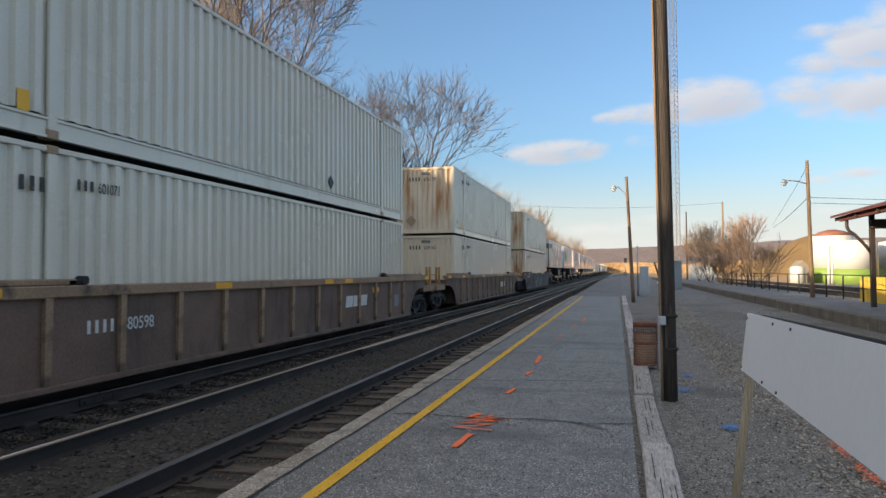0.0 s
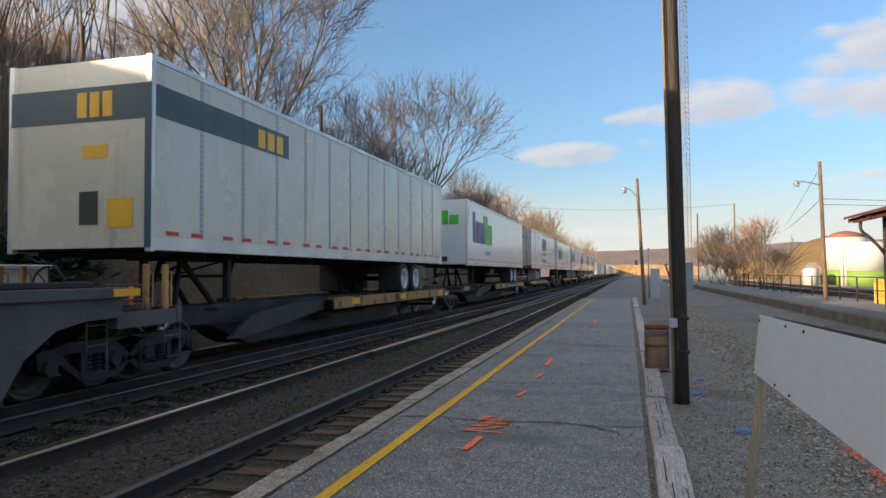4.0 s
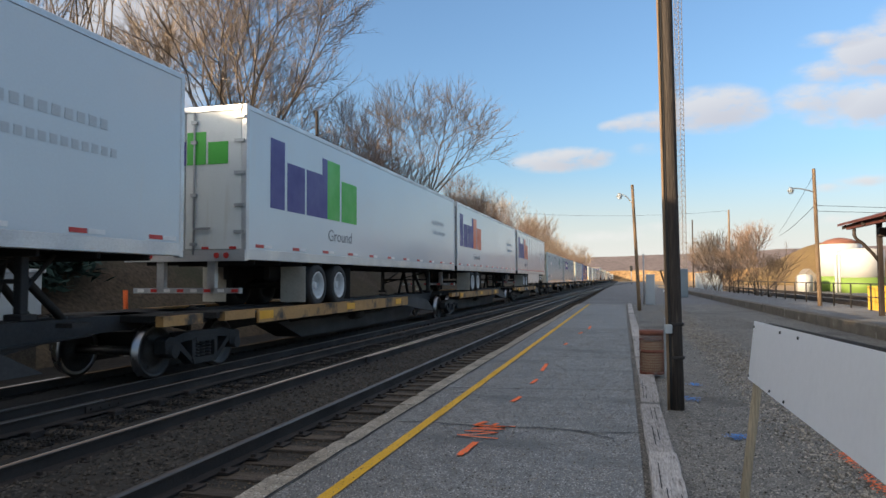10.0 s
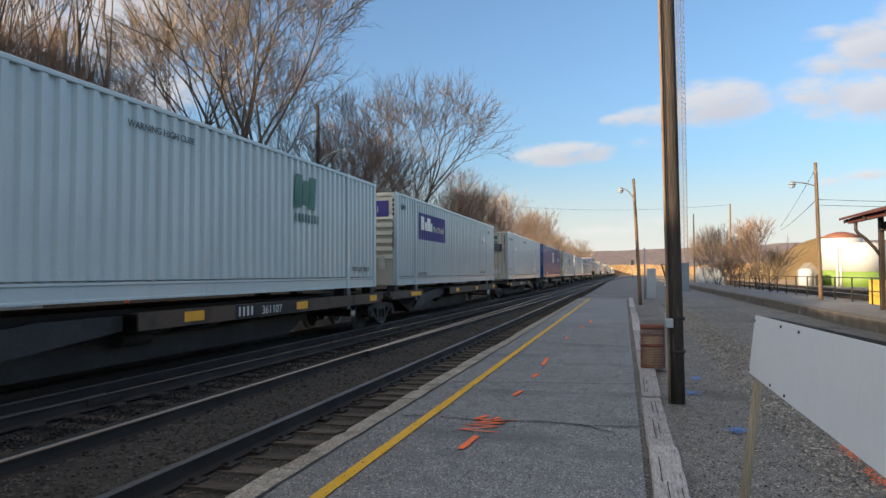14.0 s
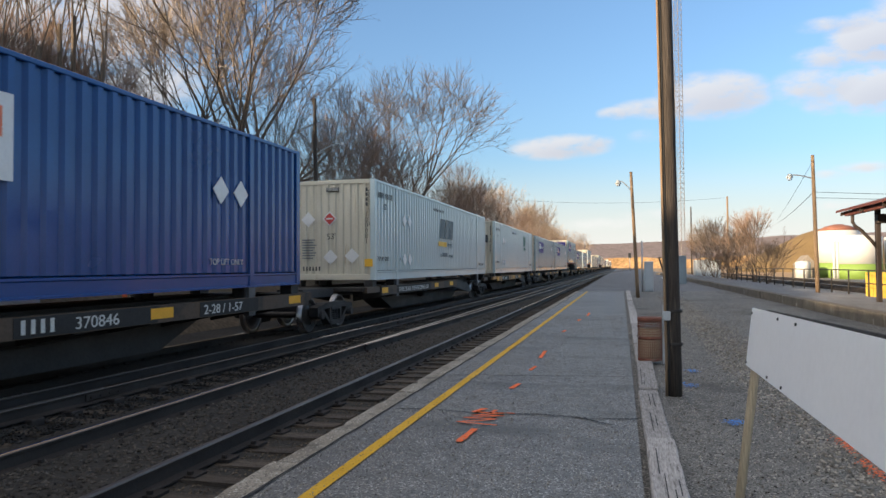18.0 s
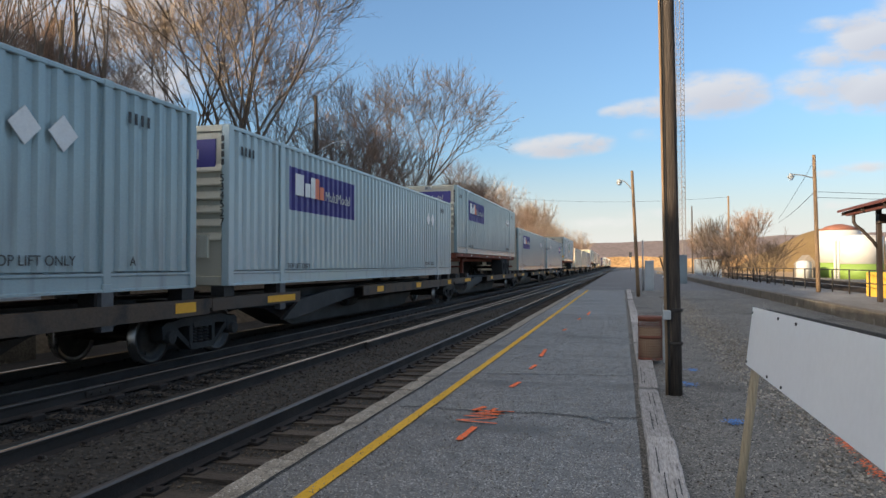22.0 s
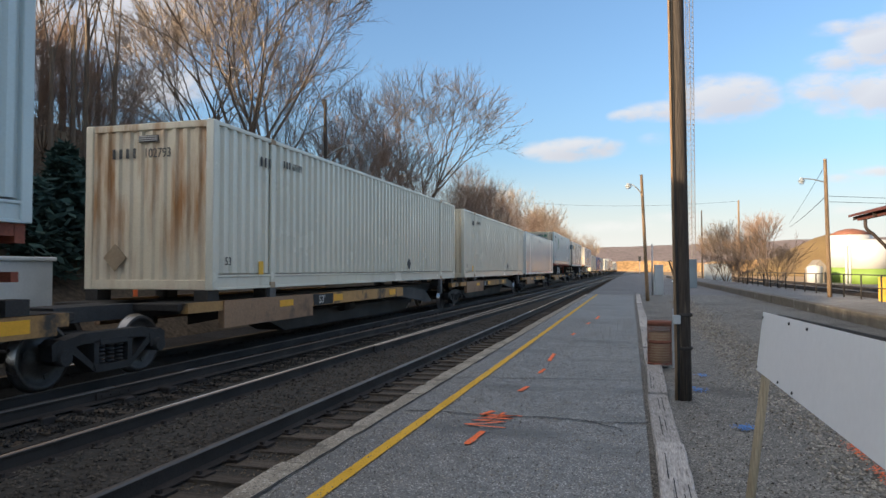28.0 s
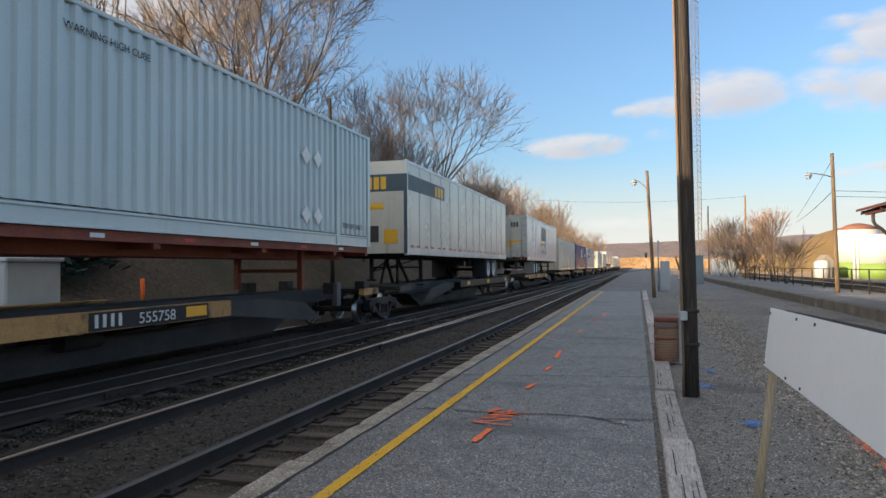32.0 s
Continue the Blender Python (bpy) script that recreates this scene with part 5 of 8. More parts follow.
        for q in ((0.2, 0.6, 0.85, 1.12),):
            a = [bm.verts.new(p) for p in ((q[0], 0.0, q[2]), (q[1], 0.0, q[2]), ((q[0] + q[1]) / 2, 0.0, q[3]))]
            b = [bm.verts.new(v.co + Vector((0, -0.006, 0))) for v in a]
            bm.faces.new(a)
            bm.faces.new(b[::-1])
        part("emblem", bm, PURPLE, root, "blue-purple triangle emblem")
        for k, w in enumerate(("ROAD", "RAIL", "MARINE")):
            lettering("lettering", w, 0.1, INK, root, on_end(0.62, -0.004, 1.08 - 0.11 * k))
            lettering("lettering", w, 0.1, INK, root, on_side(x + 0.002, 2.75, 1.0 - 0.11 * k))
        bars("tape", [(a, a + 0.17, -0.006, 0.0, 0.24, 0.3) for a in (-1.0, -0.3, 0.2, 0.75)], RED_TAPE, root, "red reflectors")
        lettering("lettering", "TOP LIFT ONLY", 0.15, INK, root, on_side(x + 0.002, 2.2, 0.3))
    elif style == "blue":
        bars("label_patch", [(x, x + 0.004, 7.57, 8.95, 1.36, 2.36)], WHITE_TAPE, root, "white panel")
        bars("label_patch", [(x + 0.004, x + 0.008, 7.7, 8.8, 1.85, 2.2)], ORANGE, root, "orange panel")
        bars("label_patch", [(-0.6, 0.0, 0.0, 0.05, HIGH - 0.75, HIGH - 0.5)], WHITE_TAPE, root, "white panel")
        bars("label_patch", [(-0.6, 0.0, 0.0, 0.05, HIGH - 0.5, HIGH - 0.36)], ORANGE, root, "orange panel")
        for y in (13.13, 13.77):
            diamond(root, x, y, 1.71, 0.24)
        lettering("lettering", "TOP LIFT ONLY", 0.15, WHITE_INK, root, on_side(x + 0.002, 12.8, 0.42))
        for xx in (-0.75, -0.1):
            diamond(root, xx, -0.002, 1.7, 0.2, CREAM, True)
        lettering("lettering", "TOP LIFT ONLY", 0.15, WHITE_INK, root, on_side(x + 0.002, 2.3, 0.3))
        upright_code(root, 1.14, HIGH - 0.2, "532026", WHITE_INK)
    MOVING.append((root, place, z))
    return root


def trailer_wheel(parent, x, y, z, flip):
    me_t = cached(MESHES, "tyre", lambda: tyre_mesh())
    me_d = cached(MESHES, ("disc", flip == "dark"), lambda: disc_mesh(TRUCK_STEEL if flip == "dark" else WHEEL_WHITE))
    w = part("wheel", me_t, None, parent, "black tyre on a steel disc", pose(x, y, z))
    part("disc", me_d, None, w, "steel disc with dark hand holes", pose(0, 0, 0, 0, 0, 0 if x > 0 else 180))
    return w


def tyre_mesh():
    bm = bmesh.new()
    lathe(bm, [(0.30, -0.27), (0.44, -0.28), (0.48, -0.23), (0.485, -0.05), (0.45, 0.0), (0.485, 0.05), (0.48, 0.25), (0.44, 0.3), (0.31, 0.29), (0.29, 0.05)], 28, "x")
    return mesh_of("tyre", bm, BLACK_RUBBER)


def disc_mesh(paint):
    bm = bmesh.new()
    lathe(bm, [(0.31, 0.285), (0.315, 0.30), (0.29, 0.305), (0.275, 0.20), (0.255, 0.12), (0.17, 0.10), (0.155, 0.14), (0.09, 0.145), (0.085, 0.23), (0.06, 0.24)], 24, "x", caps=(False, True))
    for k in range(5):
        a = 2 * math.pi * k / 5
        bmesh.ops.create_circle(bm, cap_ends=True, radius=0.03, segments=8, matrix=pose(0.118, 0.212 * math.cos(a), 0.205 * math.sin(a), 0, 90, 0))
    me = mesh_of("disc", bm, paint)
    me.materials.append(INK)
    for p in me.polygons:
        if len(p.vertices) == 8:
            p.material_index = 1
    return me


def road_gear(root, rear_y, d, kind="van", paint=True):
    """Axles, wheels, mudflaps and bumper; rear_y: the rear end; d: +1 if the nose lies towards +y."""
    for k in (3.15, 4.35):
        y = rear_y + d * k
        for s in (-1, 1):
            trailer_wheel(root, s * 0.98, y, 0.48, kind)
        bm = bmesh.new()
        tube(bm, (-0.9, y, 0.48), (0.9, y, 0.48), 0.07)
        part("axle", bm, UNDER_BLACK, root)
    bm = bmesh.new()
    ya, yb = sorted((rear_y + d * 2.2, rear_y + d * 5.4))
    for s in (-1, 1):
        box(bm, s * 0.5 - 0.06, s * 0.5 + 0.06, ya, yb, 0.62, 0.95)
        for k in (3.15, 4.35):
            box(bm, s * 0.62 - 0.05, s * 0.62 + 0.05, rear_y + d * k - 0.3, rear_y + d * k + 0.3, 0.4, 0.62)
    part("suspension", bm, UNDER_BLACK, root)
    for s in (-1, 1):
        for k in (2.5, 5.05):
            y = rear_y + d * k
            bm = bmesh.new()
            soft_box(bm, s * 0.98 - 0.3, s * 0.98 + 0.3, y - 0.008, y + 0.008, 0.12, 0.9, 0.004)
            part("mudflap", bm, MUDFLAP if k < 3 and paint else BLACK_RUBBER, root, "dirty mudflap")


def landing_gear(root, y):
    for s in (-1, 1):
        bm = bmesh.new()
        soft_box(bm, s * 0.9 - 0.06, s * 0.9 + 0.06, y - 0.06, y + 0.06, 0.2, 0.98, 0.01)
        soft_box(bm, s * 0.9 - 0.14, s * 0.9 + 0.14, y - 0.12, y + 0.12, 0.12, 0.2, 0.01)
        tube(bm, (s * 0.9, y, 0.45), (s * 0.5, y + 0.9, 0.95), 0.03)
        part("landing_leg", bm, UNDER_BLACK, root)
    bm = bmesh.new()
    tube(bm, (-0.9, y, 0.6), (0.9, y, 0.6), 0.03)
    tube(bm, (-0.9, y, 0.45), (0.9, y, 0.9), 0.02)
    part("brace", bm, UNDER_BLACK, root)


def trailer(style, place, nose_first=False, z=0.94, skirt=False, panels=False, shift=0.0):
    """A road trailer; its near end is at y = 0."""
    label = {"green": "white box trailer with purple and green emblem on a rail car", "red": "white box trailer with purple and orange emblem on a rail car",
             "plain": "plain white box trailer on a rail car", "slant": "grimy white box trailer with dark slanted emblem and gold stripe",
             "header": "grimy cream box trailer with dark header band and gold emblem"}[style]
    root = thing("box_trailer", label, "trailer", "trailers on the train")
    L, zb, zt, h = LEN, 0.98, 3.88, 1.3
    skin = {"header": TRAILER_CREAM, "slant": TRAILER_GREY}.get(style, TRAILER_WHITE)
    rear, d = (L, -1) if nose_first else (0, 1)
    for s in (-1, 1):
        part("side_panel", cached(MESHES, ("tside", s, skin.name), lambda: mesh_of("side_panel", rail_box(s * (h - 0.03), s * h, 0.06, L - 0.06, zb + 0.2, zt - 0.08), skin)), None, root)
        part("bottom_rail", cached(MESHES, ("tbot", s), lambda: mesh_of("bottom_rail", rail_box(s * (h - 0.06), s * (h + 0.008), 0.02, L - 0.02, zb, zb + 0.21), ALUMINIUM)), None, root, "ribbed aluminium bottom rail")
        part("top_rail", cached(MESHES, ("ttop", s), lambda: mesh_of("top_rail", rail_box(s * (h - 0.06), s * (h + 0.01), 0.02, L - 0.02, zt - 0.1, zt), ALUMINIUM)), None, root)
        for y in (0.05, L - 0.05):
            part("corner_post", cached(MESHES, ("tpost", s), lambda: mesh_of("corner_post", rail_box(s * (h - 0.1), s * (h + 0.012), -0.05, 0.05, zb - 0.02, zt + 0.01), ALUMINIUM)), None, root, at=pose(0, y, 0))
    part("roof", cached(MESHES, "troof", lambda: mesh_of("roof", rail_box(-h + 0.05, h - 0.05, 0.05, L - 0.05, zt - 0.03, zt - 0.008), ALUMINIUM)), None, root)
    part("floor", cached(MESHES, "tfloor", lambda: mesh_of("floor", rail_box(-h + 0.07, h - 0.07, 0.1, L - 0.1, zb + 0.02, zb + 0.14), UNDER_BLACK)), None, root)
    me_x = cached(MESHES, "tcross", lambda: mesh_of("cross_member", rail_box(-1.2, 1.2, -0.025, 0.025, zb - 0.08, zb + 0.02), UNDER_BLACK))
    for k in range(16):
        part("cross_member", me_x, None, root, at=pose(0, 0.5 + k * 1.0, 0))
    # reflector tape along the bottom rail
    me_r = cached(MESHES, "tape_r", lambda: mesh_of("tape", rail_box(0, 0.006, -0.15, 0.15, -0.032, 0.032), RED_TAPE))
    me_w = cached(MESHES, "tape_w", lambda: mesh_of("tape", rail_box(0, 0.006, -0.15, 0.15, -0.032, 0.032), WHITE_TAPE))
    for k in range(11):
        y = 0.5 + k * 1.5
        for j, me in ((0, me_r), (0.62, me_r)) if nose_first or panels else ((0, me_r), (0.32, me_w)):
            if y + j < L - 0.2:
                part("tape", me, None, root, at=pose(h + 0.002, y + j, zb + 0.27 if style != "plain" else zb + 0.3))
    riveted = panels or style in ("slant", "header")
    me_s = cached(MESHES, ("tseam", riveted, style == "slant"), lambda: mesh_of("seam", rail_box(0, 0.004, -0.045 if riveted else -0.01, 0.045 if riveted else 0.01, zb + 0.21, zt - 0.1), PALE_SEAM if style == "slant" else SEAM))
    for k in range(1, 13 if riveted else 1):
        part("seam", me_s, None, root, at=pose(h, k * L / 13, 0))
    if riveted:
        bm = bmesh.new()
        for k in range(1, 13):
            y = k * L / 13
            for i in range(28):
                zz = zb + 0.25 + i * 0.093
                for o in (-0.03, 0.03):
                    box(bm, h + 0.004, h + 0.008, y + o - 0.008, y + o + 0.008, zz - 0.008, zz + 0.008)
        tagged(part("rivets", bm, BRACKET, root, "rows of rivets"), kind="stuff")
    # ends
    for at_rear, y, out in ((True, rear, -d), (False, L - rear, d)):
        if at_rear:
            for s in (-1, 1):
                ya, yb = sorted((y + out * 0.0, y - out * 0.05))
                # slant doors use the cream skin, the sun's warmth put into their colour
                door = part("door", cached(MESHES, ("tdoor", s, skin.name, ya), lambda: mesh_of("door", rail_box(s * 0.012, s * (h - 0.1), ya, yb, zb + 0.2, zt - 0.1), TRAILER_CREAM if style == "slant" else OFF_WHITE)), None, root)
                for k in (0.25, 0.95) if style == "slant" else (0.22,):
                    bm = bmesh.new()
                    tube(bm, (0, 0, zb + 0.1), (0, 0, zt - 0.12), 0.02)
                    for zz in (zb + 0.3, 2.2, 3.2, zt - 0.3):
                        box(bm, -0.06, 0.06, -0.03, 0.03, zz - 0.03, zz + 0.03)
                    part("lock_rod", bm, GALV, door, at=pose(s * k, y + out * 0.03, 0))
                bars("handle", [(s * 0.4 - 0.18, s * 0.4 + 0.18, y + out * 0.05 - 0.015, y + out * 0.05 + 0.015, 1.55, 1.59)], GALV, door)
                for zz in (1.5, 2.0, 2.6, 3.2, 3.65):
                    bars("hinge", [(s * (h - 0.13) - 0.1, s * (h - 0.13) + 0.1, y + out * 0.02 - 0.02, y + out * 0.02 + 0.02, zz - 0.03, zz + 0.03)], GALV, door)
            bars("rear_sill", [(-h, h, min(y, y + out * 0.03), max(y, y + out * 0.03), zb - 0.02, zb + 0.19)], UNDER_BLACK if style != "green" else ALUMINIUM, root, "rear sill")
            bars("rear_header", [(-h + 0.1, h - 0.1, min(y, y + out * 0.02), max(y, y + out * 0.02), zt - 0.1, zt)], ALUMINIUM, root, "rear header")
            for s in (-1, 1):
                for k in range(3 if style == "slant" else 2):
                    bm = bmesh.new()
                    tube(bm, (s * (0.72 + 0.2 * k), y, zb + 0.085), (s * (0.72 + 0.2 * k), y + out * 0.05, zb + 0.085), 0.055, n=12)
                    part("tail_lamp", bm, AMBER if style == "slant" and k == 1 else RED_TAPE, root, "round tail lamp")
                bars("bumper_leg", [(s * 0.55 - 0.08, s * 0.55 + 0.08, y - out * 0.1 - 0.05, y - out * 0.1 + 0.05, 0.42, zb)], DARK_STEEL if style == "slant" else GALV, root)
            bars("bumper", [(-1.15, 1.15, y - out * 0.1 - 0.05, y - out * 0.1 + 0.05, 0.36, 0.46)], GALV, root, "rear bumper bar")
            for k in range(8):
                xx = -1.05 + k * 0.29
                bars("tape", [(xx, xx + 0.14, y - out * 0.1 + out * 0.05 - 0.004, y - out * 0.1 + out * 0.05 + 0.004, 0.38, 0.44)], RED_TAPE if k % 2 else WHITE_TAPE, root)
                if k % 2:
                    bars("tape", [(xx, xx + 0.14, y + out * 0.03 - 0.004, y + out * 0.03 + 0.004, zb + 0.2, zb + 0.25)], RED_TAPE, root)
        else:
            bars("front_wall", [(-h + 0.06, h - 0.06, min(y, y - out * 0.06) + 0.001, max(y, y - out * 0.06) - 0.001, zb + 0.05, zt - 0.02)], skin, root, "front wall")
            if style == "header":
                bars("header_band", [(-h + 0.05, h + 0.0, min(y, y + out * 0.006), max(y, y + out * 0.006), zt - 0.95, zt - 0.42)], SLATE, root, "dark header band")
                bars("emblem", [(a, a + 0.17, y + out * 0.012 - 0.005, y + out * 0.012 + 0.005, zt - 0.88, zt - 0.5) for a in (0.0, 0.23, 0.46)], GOLD, root, "gold emblem blocks")
                bars("edge_strip", [(h - 0.1, h + 0.014, min(y, y + out * 0.008), max(y, y + out * 0.008), zb + 0.05, zt - 0.42)], SLATE, root, "dark corner strip")
                bars("label_patch", [(0.1, 0.55, y + out * 0.004 - 0.006, y + out * 0.004 + 0.006, zt - 1.5, zt - 1.3)], GOLD, root, "gold number patch")
                bars("label_patch", [(0.55, 1.0, y + out * 0.004 - 0.006, y + out * 0.004 + 0.006, zb + 0.35, zb + 0.78)], GOLD, root, "gold label")
                bars("label_patch", [(0.05, 0.38, y + out * 0.004 - 0.006, y + out * 0.004 + 0.006, zb + 0.4, zb + 0.9)], INK, root, "dark label")
            else:
                bars("gladhand_box", [(-0.4, 0.4, y + out * 0.03 - 0.03, y + out * 0.03 + 0.03, zb + 0.2, zb + 0.4)], DARK_STEEL, root, "hose connections")
    road_gear(root, rear, d)
    landing_gear(root, L - rear - d * 2.6)
    x = h + 0.001
    if skirt:
        for s in (-1, 1):
            bm = bmesh.new()
            ya, yb = sorted((rear + d * 5.4, L - rear - d * 4.2))
            prism(bm, [(ya, zb), (yb, zb), (yb - 0.35 * d if d > 0 else yb, 0.32), (ya, 0.32)], s * (h - 0.04), s * (h - 0.015))
            part("side_skirt", bm, OFF_WHITE if style != "slant" else TRAILER_GREY, root, "smooth side skirt")
    if style in ("green", "red"):
        tall_name(root, x, shift + 1.1 if nose_first else shift + (0.65 if style == "green" else 0.55), zb + 1.05, 1.4, GREEN if style == "green" else ORANGE)
        if not nose_first or style == "green":
            bars("emblem", [(a, b, -0.012, 0.0, zt - 1.1 + lo, zt - 1.1 + hi) for a, b, lo, hi in ((0.05, 0.45, 0, 0.62), (0.5, 0.92, 0.0, 0.42))],
                 GREEN if style == "green" else ORANGE, root, "bright emblem blocks on the end")
        code_bars(root, x, 0.25, zt - 0.3, 6, 0.17, upright=True, gap=99) if nose_first else None
        if not nose_first:
            bars("emblem", [(a, b, -0.012, 0.0, zt - 1.1 + lo, zt - 1.1 + hi) for a, b, lo, hi in ((-0.95, -0.72, 0, 0.62), (-0.68, -0.36, 0.0, 0.45), (-0.32, 0.02, 0.0, 0.45))],
                 PURPLE, root, "purple emblem blocks on the end")
            tagged(side_blocks(root, "word_bar", x, L - 3.4, zt - 1.25, [(0.2 * k, 0.13, 0, 0.14) for k in range(9)], FAINT_INK, "faint grey word bar"), kind="stuff")
            tagged(side_blocks(root, "word_bar", x, L - 3.3, zt - 1.6, [(0.17 * k, 0.11, 0, 0.12) for k in range(11)], FAINT_INK, "faint grey word bar"), kind="stuff")
    if style == "slant":
        slanted_name(root, x, 6.6, zb + 1.49, 1.0)
        for s in (0.25, -0.85):
            bars("emblem", [(s + a, s + a + 0.13, -0.012, 0.0, zt - 0.75, zt - 0.45) for a in (0.0, 0.18, 0.36)], SLATE, root, "dark emblem blocks")
            bars("stripe", [(s - 0.02, s + 0.3, -0.012, 0.0, zt - 0.84, zt - 0.79)], GOLD, root, "gold stripe")
        bars("label_patch", [(0.1, 1.05, -0.012, 0.0, zt - 1.75, zt - 1.58)], GOLD, root, "gold number patch")
        bars("label_patch", [(0.1, 0.35, -0.012, 0.0, 1.85, 2.15)], GOLD, root, "gold label")
        diamond(root, 0.72, -0.006, 2.0, 0.25, CREAM, True, "empty placard holder")
        diamond(root, -0.85, -0.006, 2.0, 0.22, WHITE_TAPE, True, "placard")
    if style == "header":
        bars("header_band", [(h, h + 0.006, 0.02, 4.2, zt - 0.9, zt - 0.42)], SLATE, root, "dark header band")
        bars("emblem", [(h + 0.006, h + 0.01, 3.0 + a, 3.0 + a + 0.25, zt - 0.85, zt - 0.5) for a in (0.0, 0.35, 0.7)], GOLD, root, "gold emblem blocks")
    MOVING.append((root, place, z))
    return root


def chassis(place, rear_at_near_end, kind="van"):
    """A skeletal road chassis that carries a container."""
    root = thing("container_chassis", "faded red steel road chassis under a container", "chassis", "chassis on the train")
    rear, d = (0, 1) if rear_at_near_end else (LEN, -1)
    for s in (-1, 1):
        bm = bmesh.new()
        box(bm, s * 0.55 - 0.07, s * 0.55 + 0.07, 0.05, LEN - 0.05, 0.80, 0.83)
        box(bm, s * 0.55 - 0.015, s * 0.55 + 0.015, 0.05, LEN - 0.05, 0.83, 1.08)
        box(bm, s * 0.55 - 0.07, s * 0.55 + 0.07, 0.05, LEN - 0.05, 1.08, 1.11)
        part("main_beam", bm, CHASSIS_RED, root)
    for y in (0.1, 2.0, 5.0, 8.0, 11.0, LEN - 2.0, LEN - 0.1):
        bars("cross_beam", [(-1.22, 1.22, y - 0.07, y + 0.07, 0.9, 1.125)], CHASSIS_RED, root)
    for s in (-1, 1):
        bars("outrigger", [(s * 1.18 - 0.06, s * 1.18 + 0.06, 0.2, LEN - 0.2, 0.98, 1.12)], CHASSIS_RED, root, "red side rail")
    for k in range(8):
        bars("tape", [(1.241, 1.247, 1 + 1.9 * k, 1.25 + 1.9 * k, 1.02, 1.08)], WHITE_TAPE if k % 2 else RED_TAPE, root)
    road_gear(root, rear, d, kind, False)
    for s in (-1, 1):
        y = LEN - rear - d * 2.9
        bars("landing_leg", [(s * 0.8 - 0.06, s * 0.8 + 0.06, y - 0.06, y + 0.06, 0.12, 1.0)], CHASSIS_RED, root)
    bars("brace", [(-0.8, 0.8, y - 0.03, y + 0.03, 0.5, 0.58)], CHASSIS_RED, root)
    bars("bumper", [(-1.1, 1.1, rear + d * 0.05 - 0.05, rear + d * 0.05 + 0.05, 0.45, 0.57)], CHASSIS_RED, root, "rear bumper")
    MOVING.append((root, place, 0.94))
    return root


# --- running gear ---
def side_frame_mesh():
    bm = bmesh.new()

    def bar(pts, w=0.2):
        prism(bm, pts, -w / 2, w / 2)
    bar([(-0.95, 0.50), (-0.95, 0.62), (-0.55, 0.70), (0.55, 0.70), (0.95, 0.62), (0.95, 0.50), (0.55, 0.56), (-0.55, 0.56)])
    bar([(-0.32, 0.16), (0.32, 0.16), (0.36, 0.26), (-0.36, 0.26)], 0.22)
    for s in (-1, 1):
        bar([(s * 0.32, 0.16), (s * 0.36, 0.28), (s * 0.72, 0.58), (s * 0.84, 0.54)], 0.19)
        bar([(s * 0.27, 0.24), (s * 0.36, 0.24), (s * 0.36, 0.58), (s * 0.27, 0.58)], 0.2)
        bar([(s * 0.74, 0.40), (s * 1.05, 0.40), (s * 1.06, 0.60), (s * 0.95, 0.66), (s * 0.72, 0.60)], 0.21)
        tube(bm, (-0.14, s * 0.89, 0.42), (0.17, s * 0.89, 0.42), 0.10, n=12)
    for k in (-0.17, 0.0, 0.17):
        for j in range(5):
            lathe(bm, [(0.05, 0.0), (0.068, 0.012), (0.068, 0.03), (0.05, 0.042)], 10, "z", (0.02, k, 0.265 + j * 0.052))
    box(bm, -0.11, 0.11, -0.26, 0.26, 0.52, 0.60)
    return mesh_of("side_frame", bm, TRUCK_STEEL)


def wheelset_mesh():
    bm = bmesh.new()
    tube(bm, (-1.0, 0, 0), (1.0, 0, 0), 0.075, n=12)
    for s in (-1, 1):
        lathe(bm, [(0.10, s * 0.66), (0.14, s * 0.68), (0.20, s * 0.73), (0.34, s * 0.72), (0.36, s * 0.685), (0.445, s * 0.68), (0.448, s * 0.70), (0.425, s * 0.715),
                   (0.42, s * 0.81), (0.36, s * 0.815), (0.34, s * 0.76), (0.20, s * 0.77), (0.13, s * 0.83), (0.10, s * 0.83)], 32, "x")
    for k in range(3):
        a = 2 * math.pi * k / 3
        box(bm, 0.77, 0.785, 0.26 * math.cos(a) - 0.03, 0.26 * math.cos(a) + 0.03, 0.26 * math.sin(a) - 0.03, 0.26 * math.sin(a) + 0.03)
    me = mesh_of("wheelset", bm, WHEEL_STEEL)
    me.materials.append(WHEEL_RIM)
    for p in me.polygons:
        r = math.hypot(p.center.y, p.center.z)
        if r > 0.40:
            p.material_index = 1
    return me


def bogie(car, y):
    truck = part("truck", cached(MESHES, "bolster", lambda: mesh_of("truck", rail_box(-0.95, 0.95, -0.2, 0.2, 0.36, 0.66), TRUCK_STEEL)), None, car, "two-axle cast steel truck", pose(0, y, 0))
    for s in (-1, 1):
        part("side_frame", cached(MESHES, "side_frame", side_frame_mesh), None, truck, at=pose(s * 1.0, 0, 0))
        part("wheelset", cached(MESHES, "wheelset", wheelset_mesh), None, truck, at=pose(0, s * 0.89, 0.42))
    return truck


